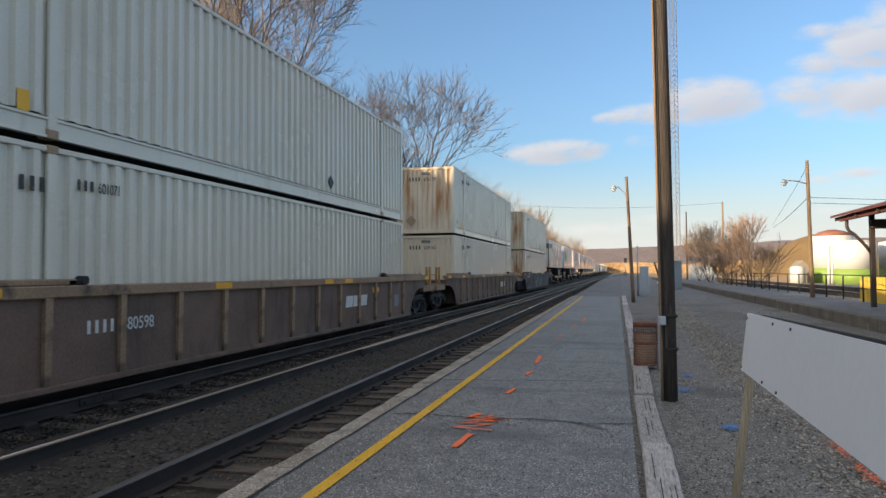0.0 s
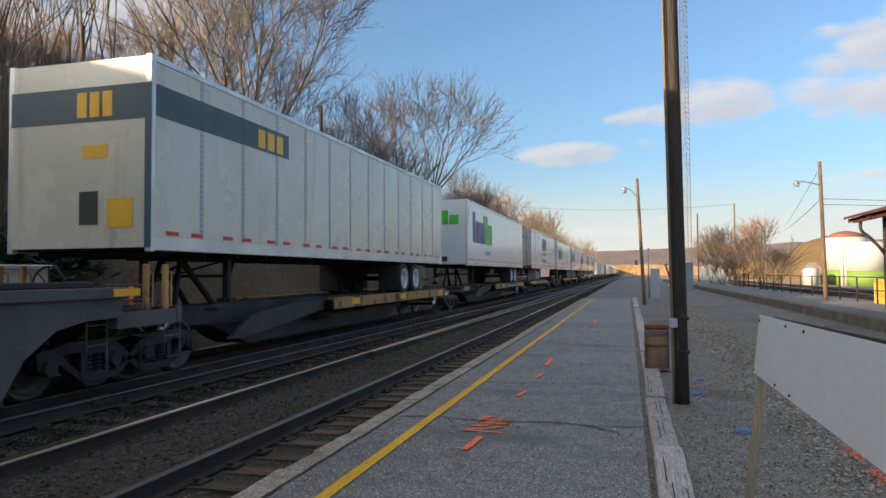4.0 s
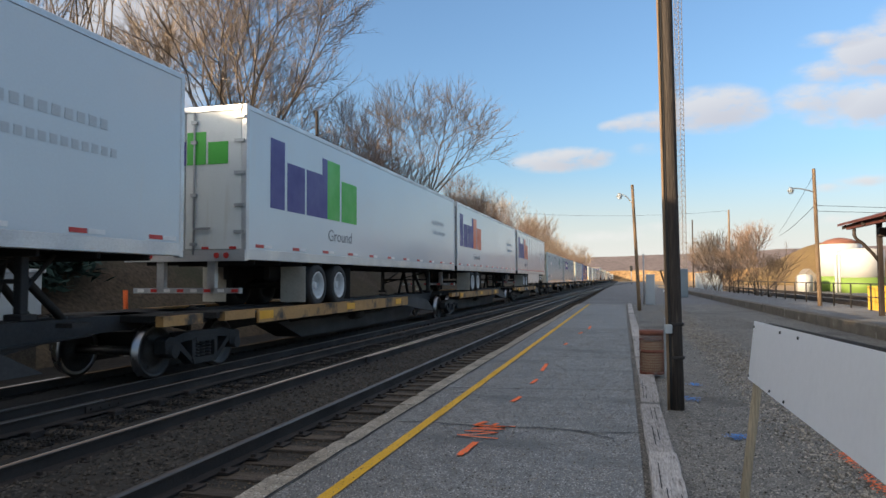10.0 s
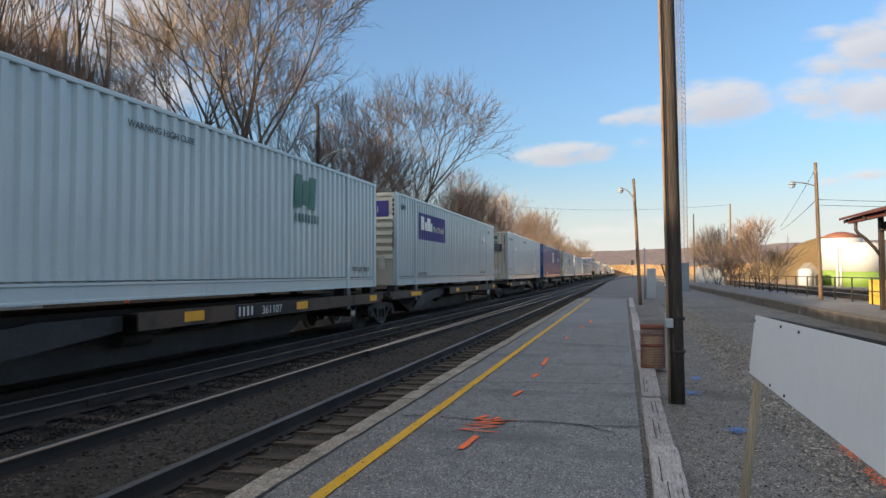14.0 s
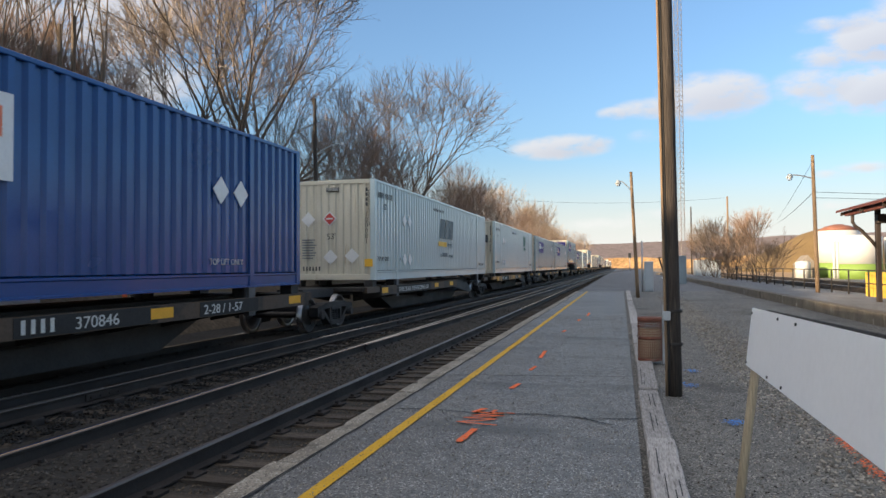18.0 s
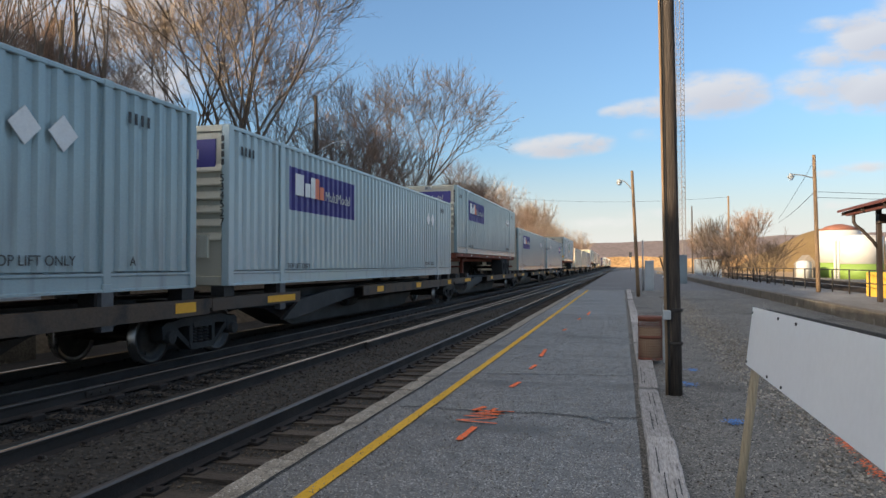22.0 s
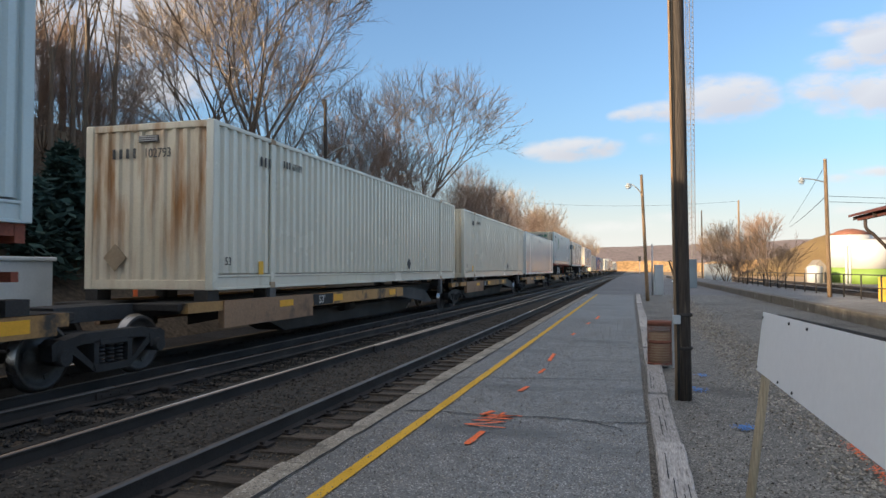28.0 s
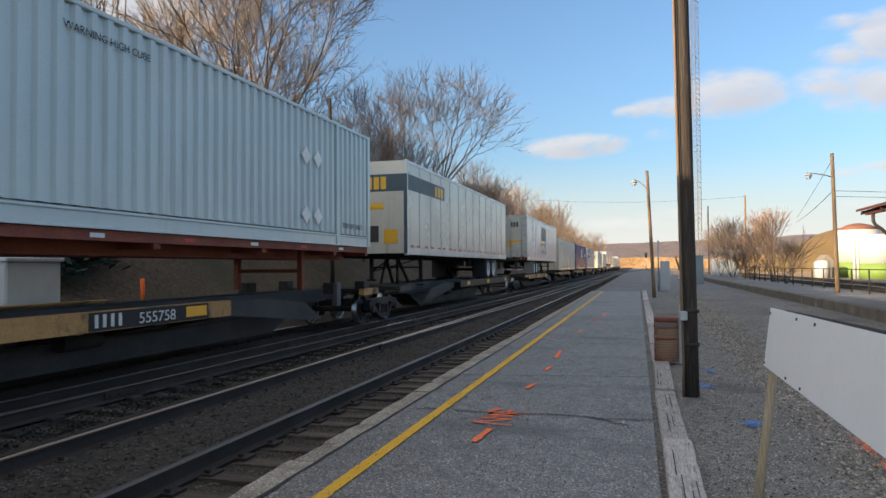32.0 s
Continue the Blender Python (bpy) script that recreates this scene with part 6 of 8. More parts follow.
def coupler(car, y, d):
    bm = bmesh.new()
    soft_box(bm, -0.09, 0.09, min(y, y + d * 0.7), max(y, y + d * 0.7), 0.72, 0.92, 0.02)
    soft_box(bm, -0.17, 0.17, min(y + d * 0.55, y + d * 0.85), max(y + d * 0.55, y + d * 0.85), 0.68, 0.98, 0.04)
    part("coupler", bm, DARK_STEEL, car, "knuckle coupler")
    bm = bmesh.new()
    path_tube(bm, [(0.35, y, 0.8), (0.38, y + d * 0.25, 0.6), (0.36, y + d * 0.5, 0.5), (0.25, y + d * 0.75, 0.55)], 0.025)
    part("air_hose", bm, BLACK_RUBBER, car)


def ladder(car, x, y, z0, z1, w=0.36, rungs=4):
    bm = bmesh.new()
    path_tube(bm, [(x, y, z1), (x, y, z0), (x, y + w, z0), (x, y + w, z1)], 0.014, 6)
    steps = part("ladder", bm, BRACKET, car, "steel foot ladder")
    for k in range(1, rungs):
        z = z0 + (z1 - z0) * (k + 0.3) / rungs
        bm = bmesh.new()
        tube(bm, (x, y, z), (x, y + w, z), 0.012, n=6)
        part("rung", bm, BRACKET, steps)


def handbrake(car, x, y, z):
    bm = bmesh.new()
    for k in range(20):
        a, b = 2 * math.pi * k / 20, 2 * math.pi * (k + 1) / 20
        tube(bm, (x + 0.26 * math.cos(a), y, z + 0.26 * math.sin(a)), (x + 0.26 * math.cos(b), y, z + 0.26 * math.sin(b)), 0.016, n=5, caps=False)
    for k in range(4):
        a = math.pi * k / 4
        tube(bm, (x - 0.25 * math.cos(a), y, z - 0.25 * math.sin(a)), (x + 0.25 * math.cos(a), y, z + 0.25 * math.sin(a)), 0.01, n=5)
    box(bm, x - 0.15, x + 0.15, y + 0.05, y + 0.25, z - 0.5, z - 0.05)
    part("handbrake", bm, UNDER_BLACK, car, "black handbrake wheel and housing")


def spine_car(place, front, flip=False, first=False, last=False, hitch=False, number="", words="", sill=None, deep=False):
    """One unit of a skeletal car; y = 0 is the near end of its load."""
    car = thing("spine_car", "skeletal rail car with tan side sills and dark spine", "rail car", "spine cars")
    L = LEN
    bm = bmesh.new()
    prism(bm, [(min(front, 0) - 0.3, 0.78), (1.7, 0.74), (2.9, 0.6), (4.2, 0.15), (L - 3.4, 0.15), (L - 2.3, 0.6), (L - 1.3, 0.74), (L + 0.7, 0.78), (L + 0.7, 1.0), (min(front, 0) - 0.3, 1.0)], -0.36, 0.36)
    part("spine_beam", bm, SPINE_GREY, car, "dark grey box-section spine")
    for s in (-1, 1):
        if flip:
            a, b = L - 9.7, L + 0.35
        else:
            a, b = 0.45, 9.75
        bm = bmesh.new()
        extrude_y(bm, [(s * 1.32, 0.74), (s * 1.32, 1.0), (s * 1.16, 1.0), (s * 1.16, 0.97), (s * 1.28, 0.97), (s * 1.28, 0.74)][::s], a, b)
        part("side_sill", bm, sill or SPINE_TAN, car, "tan-painted side sill" if sill is None else "worn dark side sill")
        bm = bmesh.new()
        c, e = (b, min(b + 4.2, L - 0.3)) if not flip else (0.3, a)
        if flip:
            prism(bm, [(a - 0.02, 0.96), (a - 0.02, 0.74), (a - 3.4, 0.40), (a - 4.0, 0.40), (a - 3.2, 0.8), (a - 1.5, 0.96)], s * 0.98, s * 1.06)
        else:
            prism(bm, [(b + 0.02, 0.96), (b + 0.02, 0.74), (b + 3.4, 0.40), (b + 4.0, 0.40), (b + 3.2, 0.8), (b + 1.5, 0.96)], s * 0.98, s * 1.06)
        part("gusset", bm, SPINE_GREY, car, "dark tapered side plate")
    for sd in (-1, 1):
        me = cached(MESHES, ("cross_arm", sd), lambda: mesh_of("cross_arm", cross_arm(sd), DARK_STEEL))
        for k in range(7):
            part("cross_arm", me, None, car, at=pose(0, (0.7 + k * 1.45) if not flip else (L - 0.4 - k * 1.45), 0))
    me = cached(MESHES, "deck_pad", lambda: mesh_of("deck", rail_box(-0.3, 0.3, -4.6, 4.6, -0.02, 0.0), DARK_STEEL))
    for s in (-1, 1):
        part("runway", me, None, car, "dark wheel runway", pose(s * 0.9, 5.1 if not flip else L - 5.0, 0.94))
    # end platforms
    for y, d in ((0.0, -1), (L, 1)):
        bm = bmesh.new()
        soft_box(bm, -1.2, 1.2, min(y, y + d * 0.5) - 0.25, max(y, y + d * 0.5) + 0.25, 0.88, 1.0, 0.015)
        part("end_platform", bm, DARK_STEEL, car, "grimy end platform")
        bars("end_sill", [(1.16, 1.3, y + d * 0.1 - 0.55, y + d * 0.1 + 0.45, 0.84, 1.0)], sill or SPINE_TAN, car, "end sill")
    # load pedestals
    for y in (0.12, 1.98, L - 1.98, L - 0.12):
        for s in (-1, 1):
            bars("pedestal", [(s * 1.1 - 0.13, s * 1.1 + 0.13, y - 0.16, y + 0.16, 0.94, 1.0 if hitch else 1.19)], DARK_STEEL, car, "container pedestal")
    if not hitch:
        for y in (1.98, L - 1.98):
            for s in (-1, 1):
                bars("bracket", [(s * 1.24 - 0.06, s * 1.24 + 0.06, y - 0.11, y + 0.11, 0.66, 1.188)], BRACKET, car, "grey steel load bracket")
    if hitch:
        y = 2.2 if flip else L - 2.2
        bm = bmesh.new()
        for s in (-1, 1):
            tube(bm, (s * 0.3, y + 0.9, 0.98), (s * 0.2, y, 1.85), 0.06)
            tube(bm, (s * 0.3, y - 0.3, 0.98), (s * 0.2, y, 1.85), 0.05)
        box(bm, -0.45, 0.45, y - 0.4, y + 0.4, 1.82, 1.9)
        part("hitch", bm, DARK_STEEL, car, "trailer hitch stand")
    for k, yy in enumerate(((0.75, 6.5, 8.8) if words or number == "370846" else (0.75, 5.0, 8.8)) if not flip else (L - 0.6, L - 2.15, L - 7.4) if words else (L - 0.3, L - 4.6, L - 8.4)):
        bars("reflector", [(1.32, 1.326, yy - 0.26, yy + 0.26, 0.80, 0.96)], YELLOW, car, "yellow reflector patch")
    if flip and not hitch:
        for s in (-1, 1):
            bars("end_sill", [(s * 1.24 - 0.07, s * 1.24 + 0.07, -0.5, 2.75, 0.78, 1.0)], sill or SPINE_TAN, car, "short sill at the near end")
        bars("reflector", [(1.311, 1.316, 1.35, 2.5, 0.82, 0.95)], YELLOW, car, "long yellow reflector patch")
    if words:
        y = 2.0 if not flip else 10.1
        bars("name_board", [(1.32, 1.325, y - 0.15, y + 3.75, 0.75, 0.99)], UNDER_BLACK, car, "black name board")
        lettering("lettering", words, 0.21, WHITE_INK, car, on_side(1.328, y, 0.79), "white lettering", narrow=1.05)
    if deep:
        for s in (-1, 1):
            bars("deep_sill", [(s * 1.27 - 0.06, s * 1.27 + 0.06, 0.3, 3.65, 0.54, 1.004)], SPINE_BROWN, car, "deep tan-brown sill")
        bars("reflector", [(1.331, 1.336, 2.2, 2.75, 0.8, 0.93)], YELLOW, car, "yellow reflector patch")
        bars("name_board", [(1.32, 1.326, 3.7, 4.7, 0.75, 0.99)], UNDER_BLACK, car, "black size board")
        lettering("lettering", "53'", 0.24, WHITE_INK, car, on_side(1.329, 3.95, 0.79), "white size mark", narrow=1.1)
    if number:
        y = {"555758": 7.5, "653194": 4.1, "370846": 2.95, "360989": 7.4}.get(number, 6.2) if not flip else L - 6.3
        bars("name_board", [(1.32, 1.325, y - 0.9, y + 1.6, 0.75, 0.99)], UNDER_BLACK, car, "black number board")
        code_bars(car, 1.326, y - 0.8, 0.79, 4, 0.17, WHITE_INK, gap=99)
        lettering("lettering", number, 0.22, WHITE_INK, car, on_side(1.328, y, 0.79), "white number", narrow=1.2)
    if number in ("360989", "370846"):
        y = 3.2 if number == "360989" else 12.6 if flip else 7.2
        bars("name_board", [(1.32, 1.325, y - 0.1, y + 1.75, 0.75, 0.99)], UNDER_BLACK, car, "black load board")
        lettering("lettering", "2-28 / 1-57", 0.22, WHITE_INK, car, on_side(1.328, y, 0.79), "white load marks", narrow=1.2)
    bm = bmesh.new()
    tube(bm, (-0.7, 5.6, 0.62), (-0.7, 6.6, 0.62), 0.17, n=14)
    tube(bm, (0.55, 6.9, 0.55), (0.55, 7.6, 0.55), 0.12, n=14)
    path_tube(bm, [(0.5, 0.5, 0.72), (0.5, 6.0, 0.55), (0.52, 10, 0.55), (0.5, L - 1, 0.75)], 0.02)
    part("brake_gear", bm, UNDER_BLACK, car)
    bogie(car, front)
    WHEELS.append((car, place + front))
    if first:
        coupler(car, front - 1.6, -1)
        ladder(car, 1.26, front - 1.55, 0.3, 1.35)
        coupler_y = front - 1.7
        handbrake(car, 0.6, coupler_y + 0.2, 1.42)
    if last:
        bogie(car, L - 0.4)
        WHEELS.append((car, place + L - 0.4))
        coupler(car, L + 0.6, 1)
        ladder(car, 1.26, L + 0.7, 0.3, 1.0)
    MOVING.append((car, place, 0.0))
    return car


def cross_arm(s):
    bm = bmesh.new()
    extrude_y(bm, [(s * 0.36, 0.55), (s * 0.36, 0.92), (s * 1.28, 0.92), (s * 1.28, 0.72)], -0.06, 0.06)
    return bm


def well_car(place, style, number=""):
    brown = style == "brown"
    car = thing("well_car", "brown ribbed well car with stacked containers" if brown else "dark grey well car with faded spray paint", "rail car", "well cars")
    L, x = LEN, 1.43
    wall, chord = (WELL_BROWN, WELL_TAN) if brown else (WELL_GREY, WELL_GREY)
    for s in (-1, 1):
        bm = bmesh.new()
        low = 0.15
        prism(bm, [(-2.15, 1.0), (-1.5, 0.98), (-1.05, 0.9), (-0.6, 0.6), (-0.3, low), (L + 0.3, low), (L + 0.6, 0.6), (L + 1.05, 0.9), (L + 1.5, 0.98), (L + 2.15, 1.0), (L + 2.15, 1.28), (-2.15, 1.28)],
              s * (x - 0.02), s * x)
        part("side_wall", bm, wall, car, "brown side wall" if brown else "grey side wall")
        bm = bmesh.new()
        soft_box(bm, min(s * (x - 0.10), s * (x + 0.07)), max(s * (x - 0.10), s * (x + 0.07)), -2.2, L + 2.2, 1.25, 1.40, 0.015)
        part("top_chord", bm, chord, car, "faded tan top chord" if brown else "grey top chord")
        if brown:
            me = cached(MESHES, ("rib", s), lambda: mesh_of("rib", rib_mesh(s, x), WELL_TAN))
            for k in range(13):
                part("rib", me, None, car, at=pose(0, 0.5 + k * (L - 1.0) / 12, 0))
        bm = bmesh.new()
        soft_box(bm, min(s * (x - 0.05), s * (x + 0.06)), max(s * (x - 0.05), s * (x + 0.06)), -0.3, L + 0.3, low - 0.02, low + 0.06, 0.01)
        part("bottom_chord", bm, wall if brown else UNDER_BLACK, car)
        for y, d in ((2.2, -1), (L - 2.2, 1)):
            bm = bmesh.new()
            a, b = sorted((y, y + d * 3.8))
            soft_box(bm, min(s * (x - 0.12), s * (x + 0.05)), max(s * (x - 0.12), s * (x + 0.05)), a, b, 1.40, 1.48, 0.015)
            guide = part("guide", bm, chord if brown else UNDER_BLACK, car, "long low container guide")
            bm = bmesh.new()
            tube(bm, (s * (x - 0.05), y - d * 0.12, 1.46), (s * (x + 0.07), y - d * 0.12, 1.46), 0.06, n=12)
            soft_box(bm, min(s * (x - 0.06), s * (x + 0.05)), max(s * (x - 0.06), s * (x + 0.05)), y - 0.14, y + 0.14, 1.40, 1.47, 0.01)
            part("guide_lock", bm, UNDER_BLACK, guide, "dark guide lock")
    bars("floor", [(-1.35, 1.35, 0.0, L, 0.16, 0.22)], DARK_STEEL, car)
    for y, d in ((0.0, -1), (L, 1)):
        bars("bulkhead", [(-1.4, 1.4, y + d * 0.25 - 0.03, y + d * 0.25 + 0.03, 0.2, 1.2)], wall, car)
        bm = bmesh.new()
        ya, yb = sorted((y + d * 0.3, y + d * 3.45))
        soft_box(bm, -1.38, 1.38, ya, yb, 0.98, 1.06, 0.01)
        soft_box(bm, -0.35, 0.35, ya, yb, 0.6, 1.02, 0.02)
        part("end_platform", bm, DARK_STEEL, car, "grimy end platform")
        bogie(car, y + d * 2.15)
        WHEELS.append((car, place + y + d * 2.15))
        coupler(car, y + d * 3.3, d)
        for s in (-1, 1):
            for o in (0.0, 0.42):
                bm = bmesh.new()
                yy = y + d * (2.75 + o)
                soft_box(bm, s * 1.32 - 0.035, s * 1.32 + 0.035, yy - 0.045, yy + 0.045, 0.9, 1.72, 0.012)
                path_tube(bm, [(s * 1.32, yy + d * 0.045, 1.62), (s * 1.32, yy + d * 0.14, 1.6), (s * 1.32, yy + d * 0.14, 1.1), (s * 1.32, yy + d * 0.045, 1.08)], 0.012, 6)
                part("stanchion", bm, SPINE_TAN, car, "tan steel hand post with a grab iron")
            ladder(car, s * 1.36, y + d * 3.1, 0.35, 1.05, 0.36, 3)
            bars("end_sill", [(s * 1.32 - 0.07, s * 1.32 + 0.07, min(y + d * 2.1, y + d * 3.45), max(y + d * 2.1, y + d * 3.45), 0.84, 1.06)], chord, car, "tan sill of the end platform" if brown else "")
            bm = bmesh.new()
            for zz in (1.2, 1.42):
                tube(bm, (s * 1.1, y + d * 2.2, zz), (s * 1.1, y + d * 3.4, zz), 0.016, n=6)
            for o in (2.3, 3.3):
                tube(bm, (s * 1.1, y + d * o, 1.05), (s * 1.1, y + d * o, 1.42), 0.016, n=6)
            part("handrail", bm, BRACKET, car, "low steel handrail")
        bars("end_beam", [(-1.4, 1.4, y + d * 3.4 - 0.06, y + d * 3.4 + 0.06, 0.85, 1.1)], chord, car)
    for yy in (-2.0, 0.6, 5.2, 9.6, 10.8, L + 1.9):
        bars("reflector", [(x + 0.07, x + 0.076, yy, yy + 0.5, 1.28, 1.38)], YELLOW, car, "yellow reflector patch")
    if brown:
        code_bars(car, x + 0.002, 2.42, 0.77, 4, 0.17, WHITE_INK, gap=99) if number else None
        if number:
            lettering("lettering", number, 0.25, WHITE_INK, car, on_side(x + 0.003, 3.05, 0.77), "white number", narrow=0.9)
        side_blocks(car, "emblem", x + 0.001, 11.0, 0.66, [(0, 0.45, 0, 0.28), (0.5, 0.42, 0, 0.28), (0.97, 0.5, 0, 0.28)], WHITE_INK, "white emblem blocks", 0.2)
        lettering("lettering", "53", 0.4, INK, car, on_side(x + 0.003, 12.95, 0.66), "dark number")
        bars("label_patch", [(x + 0.001, x + 0.004, 12.95, 13.45, 0.98, 1.12)], YELLOW, car, "yellow label")
        bars("label_patch", [(x + 0.001, x + 0.004, L - 1.3, L - 0.9, 0.5, 0.85)], GREY_INK, car, "pale data panel")
    else:
        rr = random.Random(8)
        for k in range(26):
            yy, zz = 0.1 + 0.43 * k + rr.uniform(-0.25, 0.25), rr.uniform(0.45, 0.95)
            wide, tall = rr.uniform(0.35, 0.85), rr.uniform(0.18, 0.34)
            paint = (MAROON_PAINT, UNDER_BLACK, GRAFFITI)[k % 3] if k < 12 else (GRAFFITI, MAROON_PAINT, GRAFFITI_PALE)[k % 3] if k < 20 else (GRAFFITI_PALE, GRAFFITI)[k % 2]
            n = 12
            pts = []
            for i in range(n):
                q = rr.uniform(0.6, 1.15)
                pts.append((yy + wide * q * math.cos(2 * math.pi * i / n), max(0.26, min(1.22, zz + tall * q * math.sin(2 * math.pi * i / n)))))
            bm = bmesh.new()
            prism(bm, pts, x, x + 0.002 + 0.0003 * k)
            part("spray_paint", bm, paint, car, "faded sprayed patch")
        code_bars(car, x + 0.012, 0.6, 1.06, 8, 0.12, WHITE_INK)
        for k in range(14):
            yy, zz = 0.4 + 0.8 * k, rr.uniform(0.35, 0.8)
            bm = bmesh.new()
            a0, r0, sw = rr.uniform(0, 6), rr.uniform(0.16, 0.34), rr.uniform(2.0, 4.5)
            arc = [(yy + 1.4 * r0 * math.cos(a0 + sw * i / 8), min(1.2, max(0.5, zz + 0.2 + r0 * math.sin(a0 + sw * i / 8)))) for i in range(9)]
            wide = 0.02 if k % 2 else 0.05
            inner = [(yy + (a - yy) * (1 - wide / r0), max(0.48, zz + 0.2 + (b - zz - 0.2) * (1 - wide / r0))) for a, b in arc]
            prism(bm, arc + inner[::-1], x, x + 0.013 + 0.0002 * k)
            part("spray_paint", bm, GRAFFITI_PALE, car, "faded sprayed strokes")
    MOVING.append((car, place, 0.0))
    return car


def rib_mesh(s, x):
    bm = bmesh.new()
    extrude_y(bm, [(s * x, 0.2), (s * (x + 0.05), 0.22), (s * (x + 0.065), 1.26), (s * x, 1.26)], -0.055, 0.055)
    return bm


def load(kind, place, z=None, **more):
    if kind == "stack":
        container("cream", place, 0.24, more.get("low", ""))
        container("cream", place, 0.24 + HIGH + 0.10, more.get("high", ""))


# places of the near end of each load at the start, in metres along the track from the camera
AT = {"A": 4.93, "B": 28.4, "C": 51.5, "D": 70.5, "E": 90.9, "F": 111.4, "G": 130.1, "H": 148.3, "I": 166.3, "J": 182.9, "K": 199.9,
      "L": 219.0, "M": 237.0, "O": 257.9, "P": 276.5, "Q": 297.3, "S": 316.3, "T": 334.8, "U": 351.9, "V": 369.2, "W": 386.9, "Y": 405.3,
      "Z": 424.5, "b": 444.2, "c": 462.0, "d": 479.4, "e": 496.8, "g": 515.9}
for k in "ABC":
    load("stack", AT[k], low={"B": "606162", "C": "103507"}.get(k, ""), high={"B": "606139", "C": "103380"}.get(k, ""))
    well_car(AT[k], "brown" if k != "C" else "grey", {"A": "680598", "B": "", "C": ""}[k])
well_car(AT["A"] - 23.3, "brown")
load("stack", AT["A"] - 23.3)

trailer("header", AT["D"], True)
trailer("green", AT["E"], True)
trailer("slant", AT["F"], skirt=True)
trailer("green", AT["G"], True, shift=0.32)
trailer("green", AT["H"])
trailer("green", AT["I"], shift=0.25)
trailer("red", AT["J"])
trailer("red", AT["K"], skirt=True, panels=True)
ON_SPINE = 1.19
container("carrier", AT["L"], ON_SPINE)
container("panel", AT["M"], ON_SPINE, "purple")
container("carrier", AT["O"], ON_SPINE, "bare")
container("blue", AT["P"], ON_SPINE)
container("slanted", AT["Q"], ON_SPINE)
container("carrier", AT["S"], ON_SPINE)
container("panel", AT["T"], ON_SPINE, "plain", TEAL_GREY)
container("panel", AT["U"], ON_SPINE, "hot")
container("panel", AT["V"], 2.07, "hot", TEAL_GREY)
chassis(AT["V"], False, kind="dark")
container("panel", AT["W"], ON_SPINE, "hot", TEAL_GREY)
container("panel_doors", AT["Y"], ON_SPINE)
container("slanted", AT["Z"], 2.07, "green")
chassis(AT["Z"], False)
container("cream", AT["b"], ON_SPINE, "102793")
container("cream", AT["c"], ON_SPINE)


def dry_van_container(place, z):
    root = thing("freight_container", "smooth white panelled freight container with small codes", "container", "containers on the train")
    h, L = HALF, LEN
    for s in (-1, 1):
        bm = bmesh.new()
        soft_box(bm, min(s * (h - 0.03), s * (h - 0.006)), max(s * (h - 0.03), s * (h - 0.006)), 0.1, L - 0.1, 0.15, HIGH - 0.08, 0.004)
        part("side_wall", bm, PALE_BLUE, root)
        part("bottom_rail", rail_box(s * (h - 0.09), s * h, 0.08, L - 0.08, 0, 0.16), OFF_WHITE, root)
        part("top_rail", rail_box(s * (h - 0.06), s * h, 0.08, L - 0.08, HIGH - 0.09, HIGH), BOX_GREY, root, "dark top rail")
        for y in (0.06, 1.98, L - 1.98, L - 0.06):
            part("post", rail_box(s * (h - 0.1), s * (h + 0.006), y - 0.06, y + 0.06, 0, HIGH + 0.003), OFF_WHITE, root)
        me = cached(MESHES, ("seam", s), lambda: mesh_of("seam", rail_box(s * (h - 0.008), s * (h + 0.003), -0.014, 0.014, 0.16, HIGH - 0.09), SEAM))
        for k in range(1, 26):
            part("seam", me, None, root, at=pose(0, k * L / 26, 0))
    part("roof", rail_box(-h + 0.05, h - 0.05, 0.05, L - 0.05, HIGH - 0.04, HIGH - 0.01), OFF_WHITE, root)
    part("floor", rail_box(-h + 0.08, h - 0.08, 0.05, L - 0.05, 0.02, 0.12), UNDER_BLACK, root)
    part("end_wall", rail_box(-h + 0.1, h - 0.1, 0.0, 0.05, 0.05, HIGH - 0.02), OFF_WHITE, root)
    part("rear_wall", rail_box(-h + 0.1, h - 0.1, L - 0.05, L, 0.05, HIGH - 0.02), OFF_WHITE, root)
    lettering("lettering", "53", 0.28, INK, root, on_side(h + 0.003, 0.6, 0.45))
    code_bars(root, h + 0.001, 6.5, HIGH - 0.5, 9, 0.16)
    code_bars(root, 1.05, -0.004, HIGH - 0.3, 10, 0.2, end=True, upright=True)
    code_bars(root, 0.7, -0.004, HIGH - 0.3, 8, 0.2, end=True, upright=True)
    lettering("lettering", "53 / 102", 0.16, INK, root, on_side(h + 0.003, 8.2, 2.36), narrow=0.8)
    me = cached(MESHES, "tape_r", lambda: mesh_of("tape", rail_box(0, 0.006, -0.14, 0.14, -0.025, 0.025), RED_TAPE))
    for k in range(25):
        part("tape", me, None, root, at=pose(h + 0.004, 0.35 + k * 0.63, 0.155) @ Matrix.Diagonal((1, 0.55, 0.8, 1)))
    bars("label_patch", [(h, h + 0.004, 0.5, 0.95, 0.28, 0.36)], PURPLE, root, "small blue label")
    MOVING.append((root, place, z))


dry_van_container(AT["d"], ON_SPINE)
container("carrier", AT["e"], 2.07, "near")
chassis(AT["e"], True)
trailer("header", AT["g"], True)
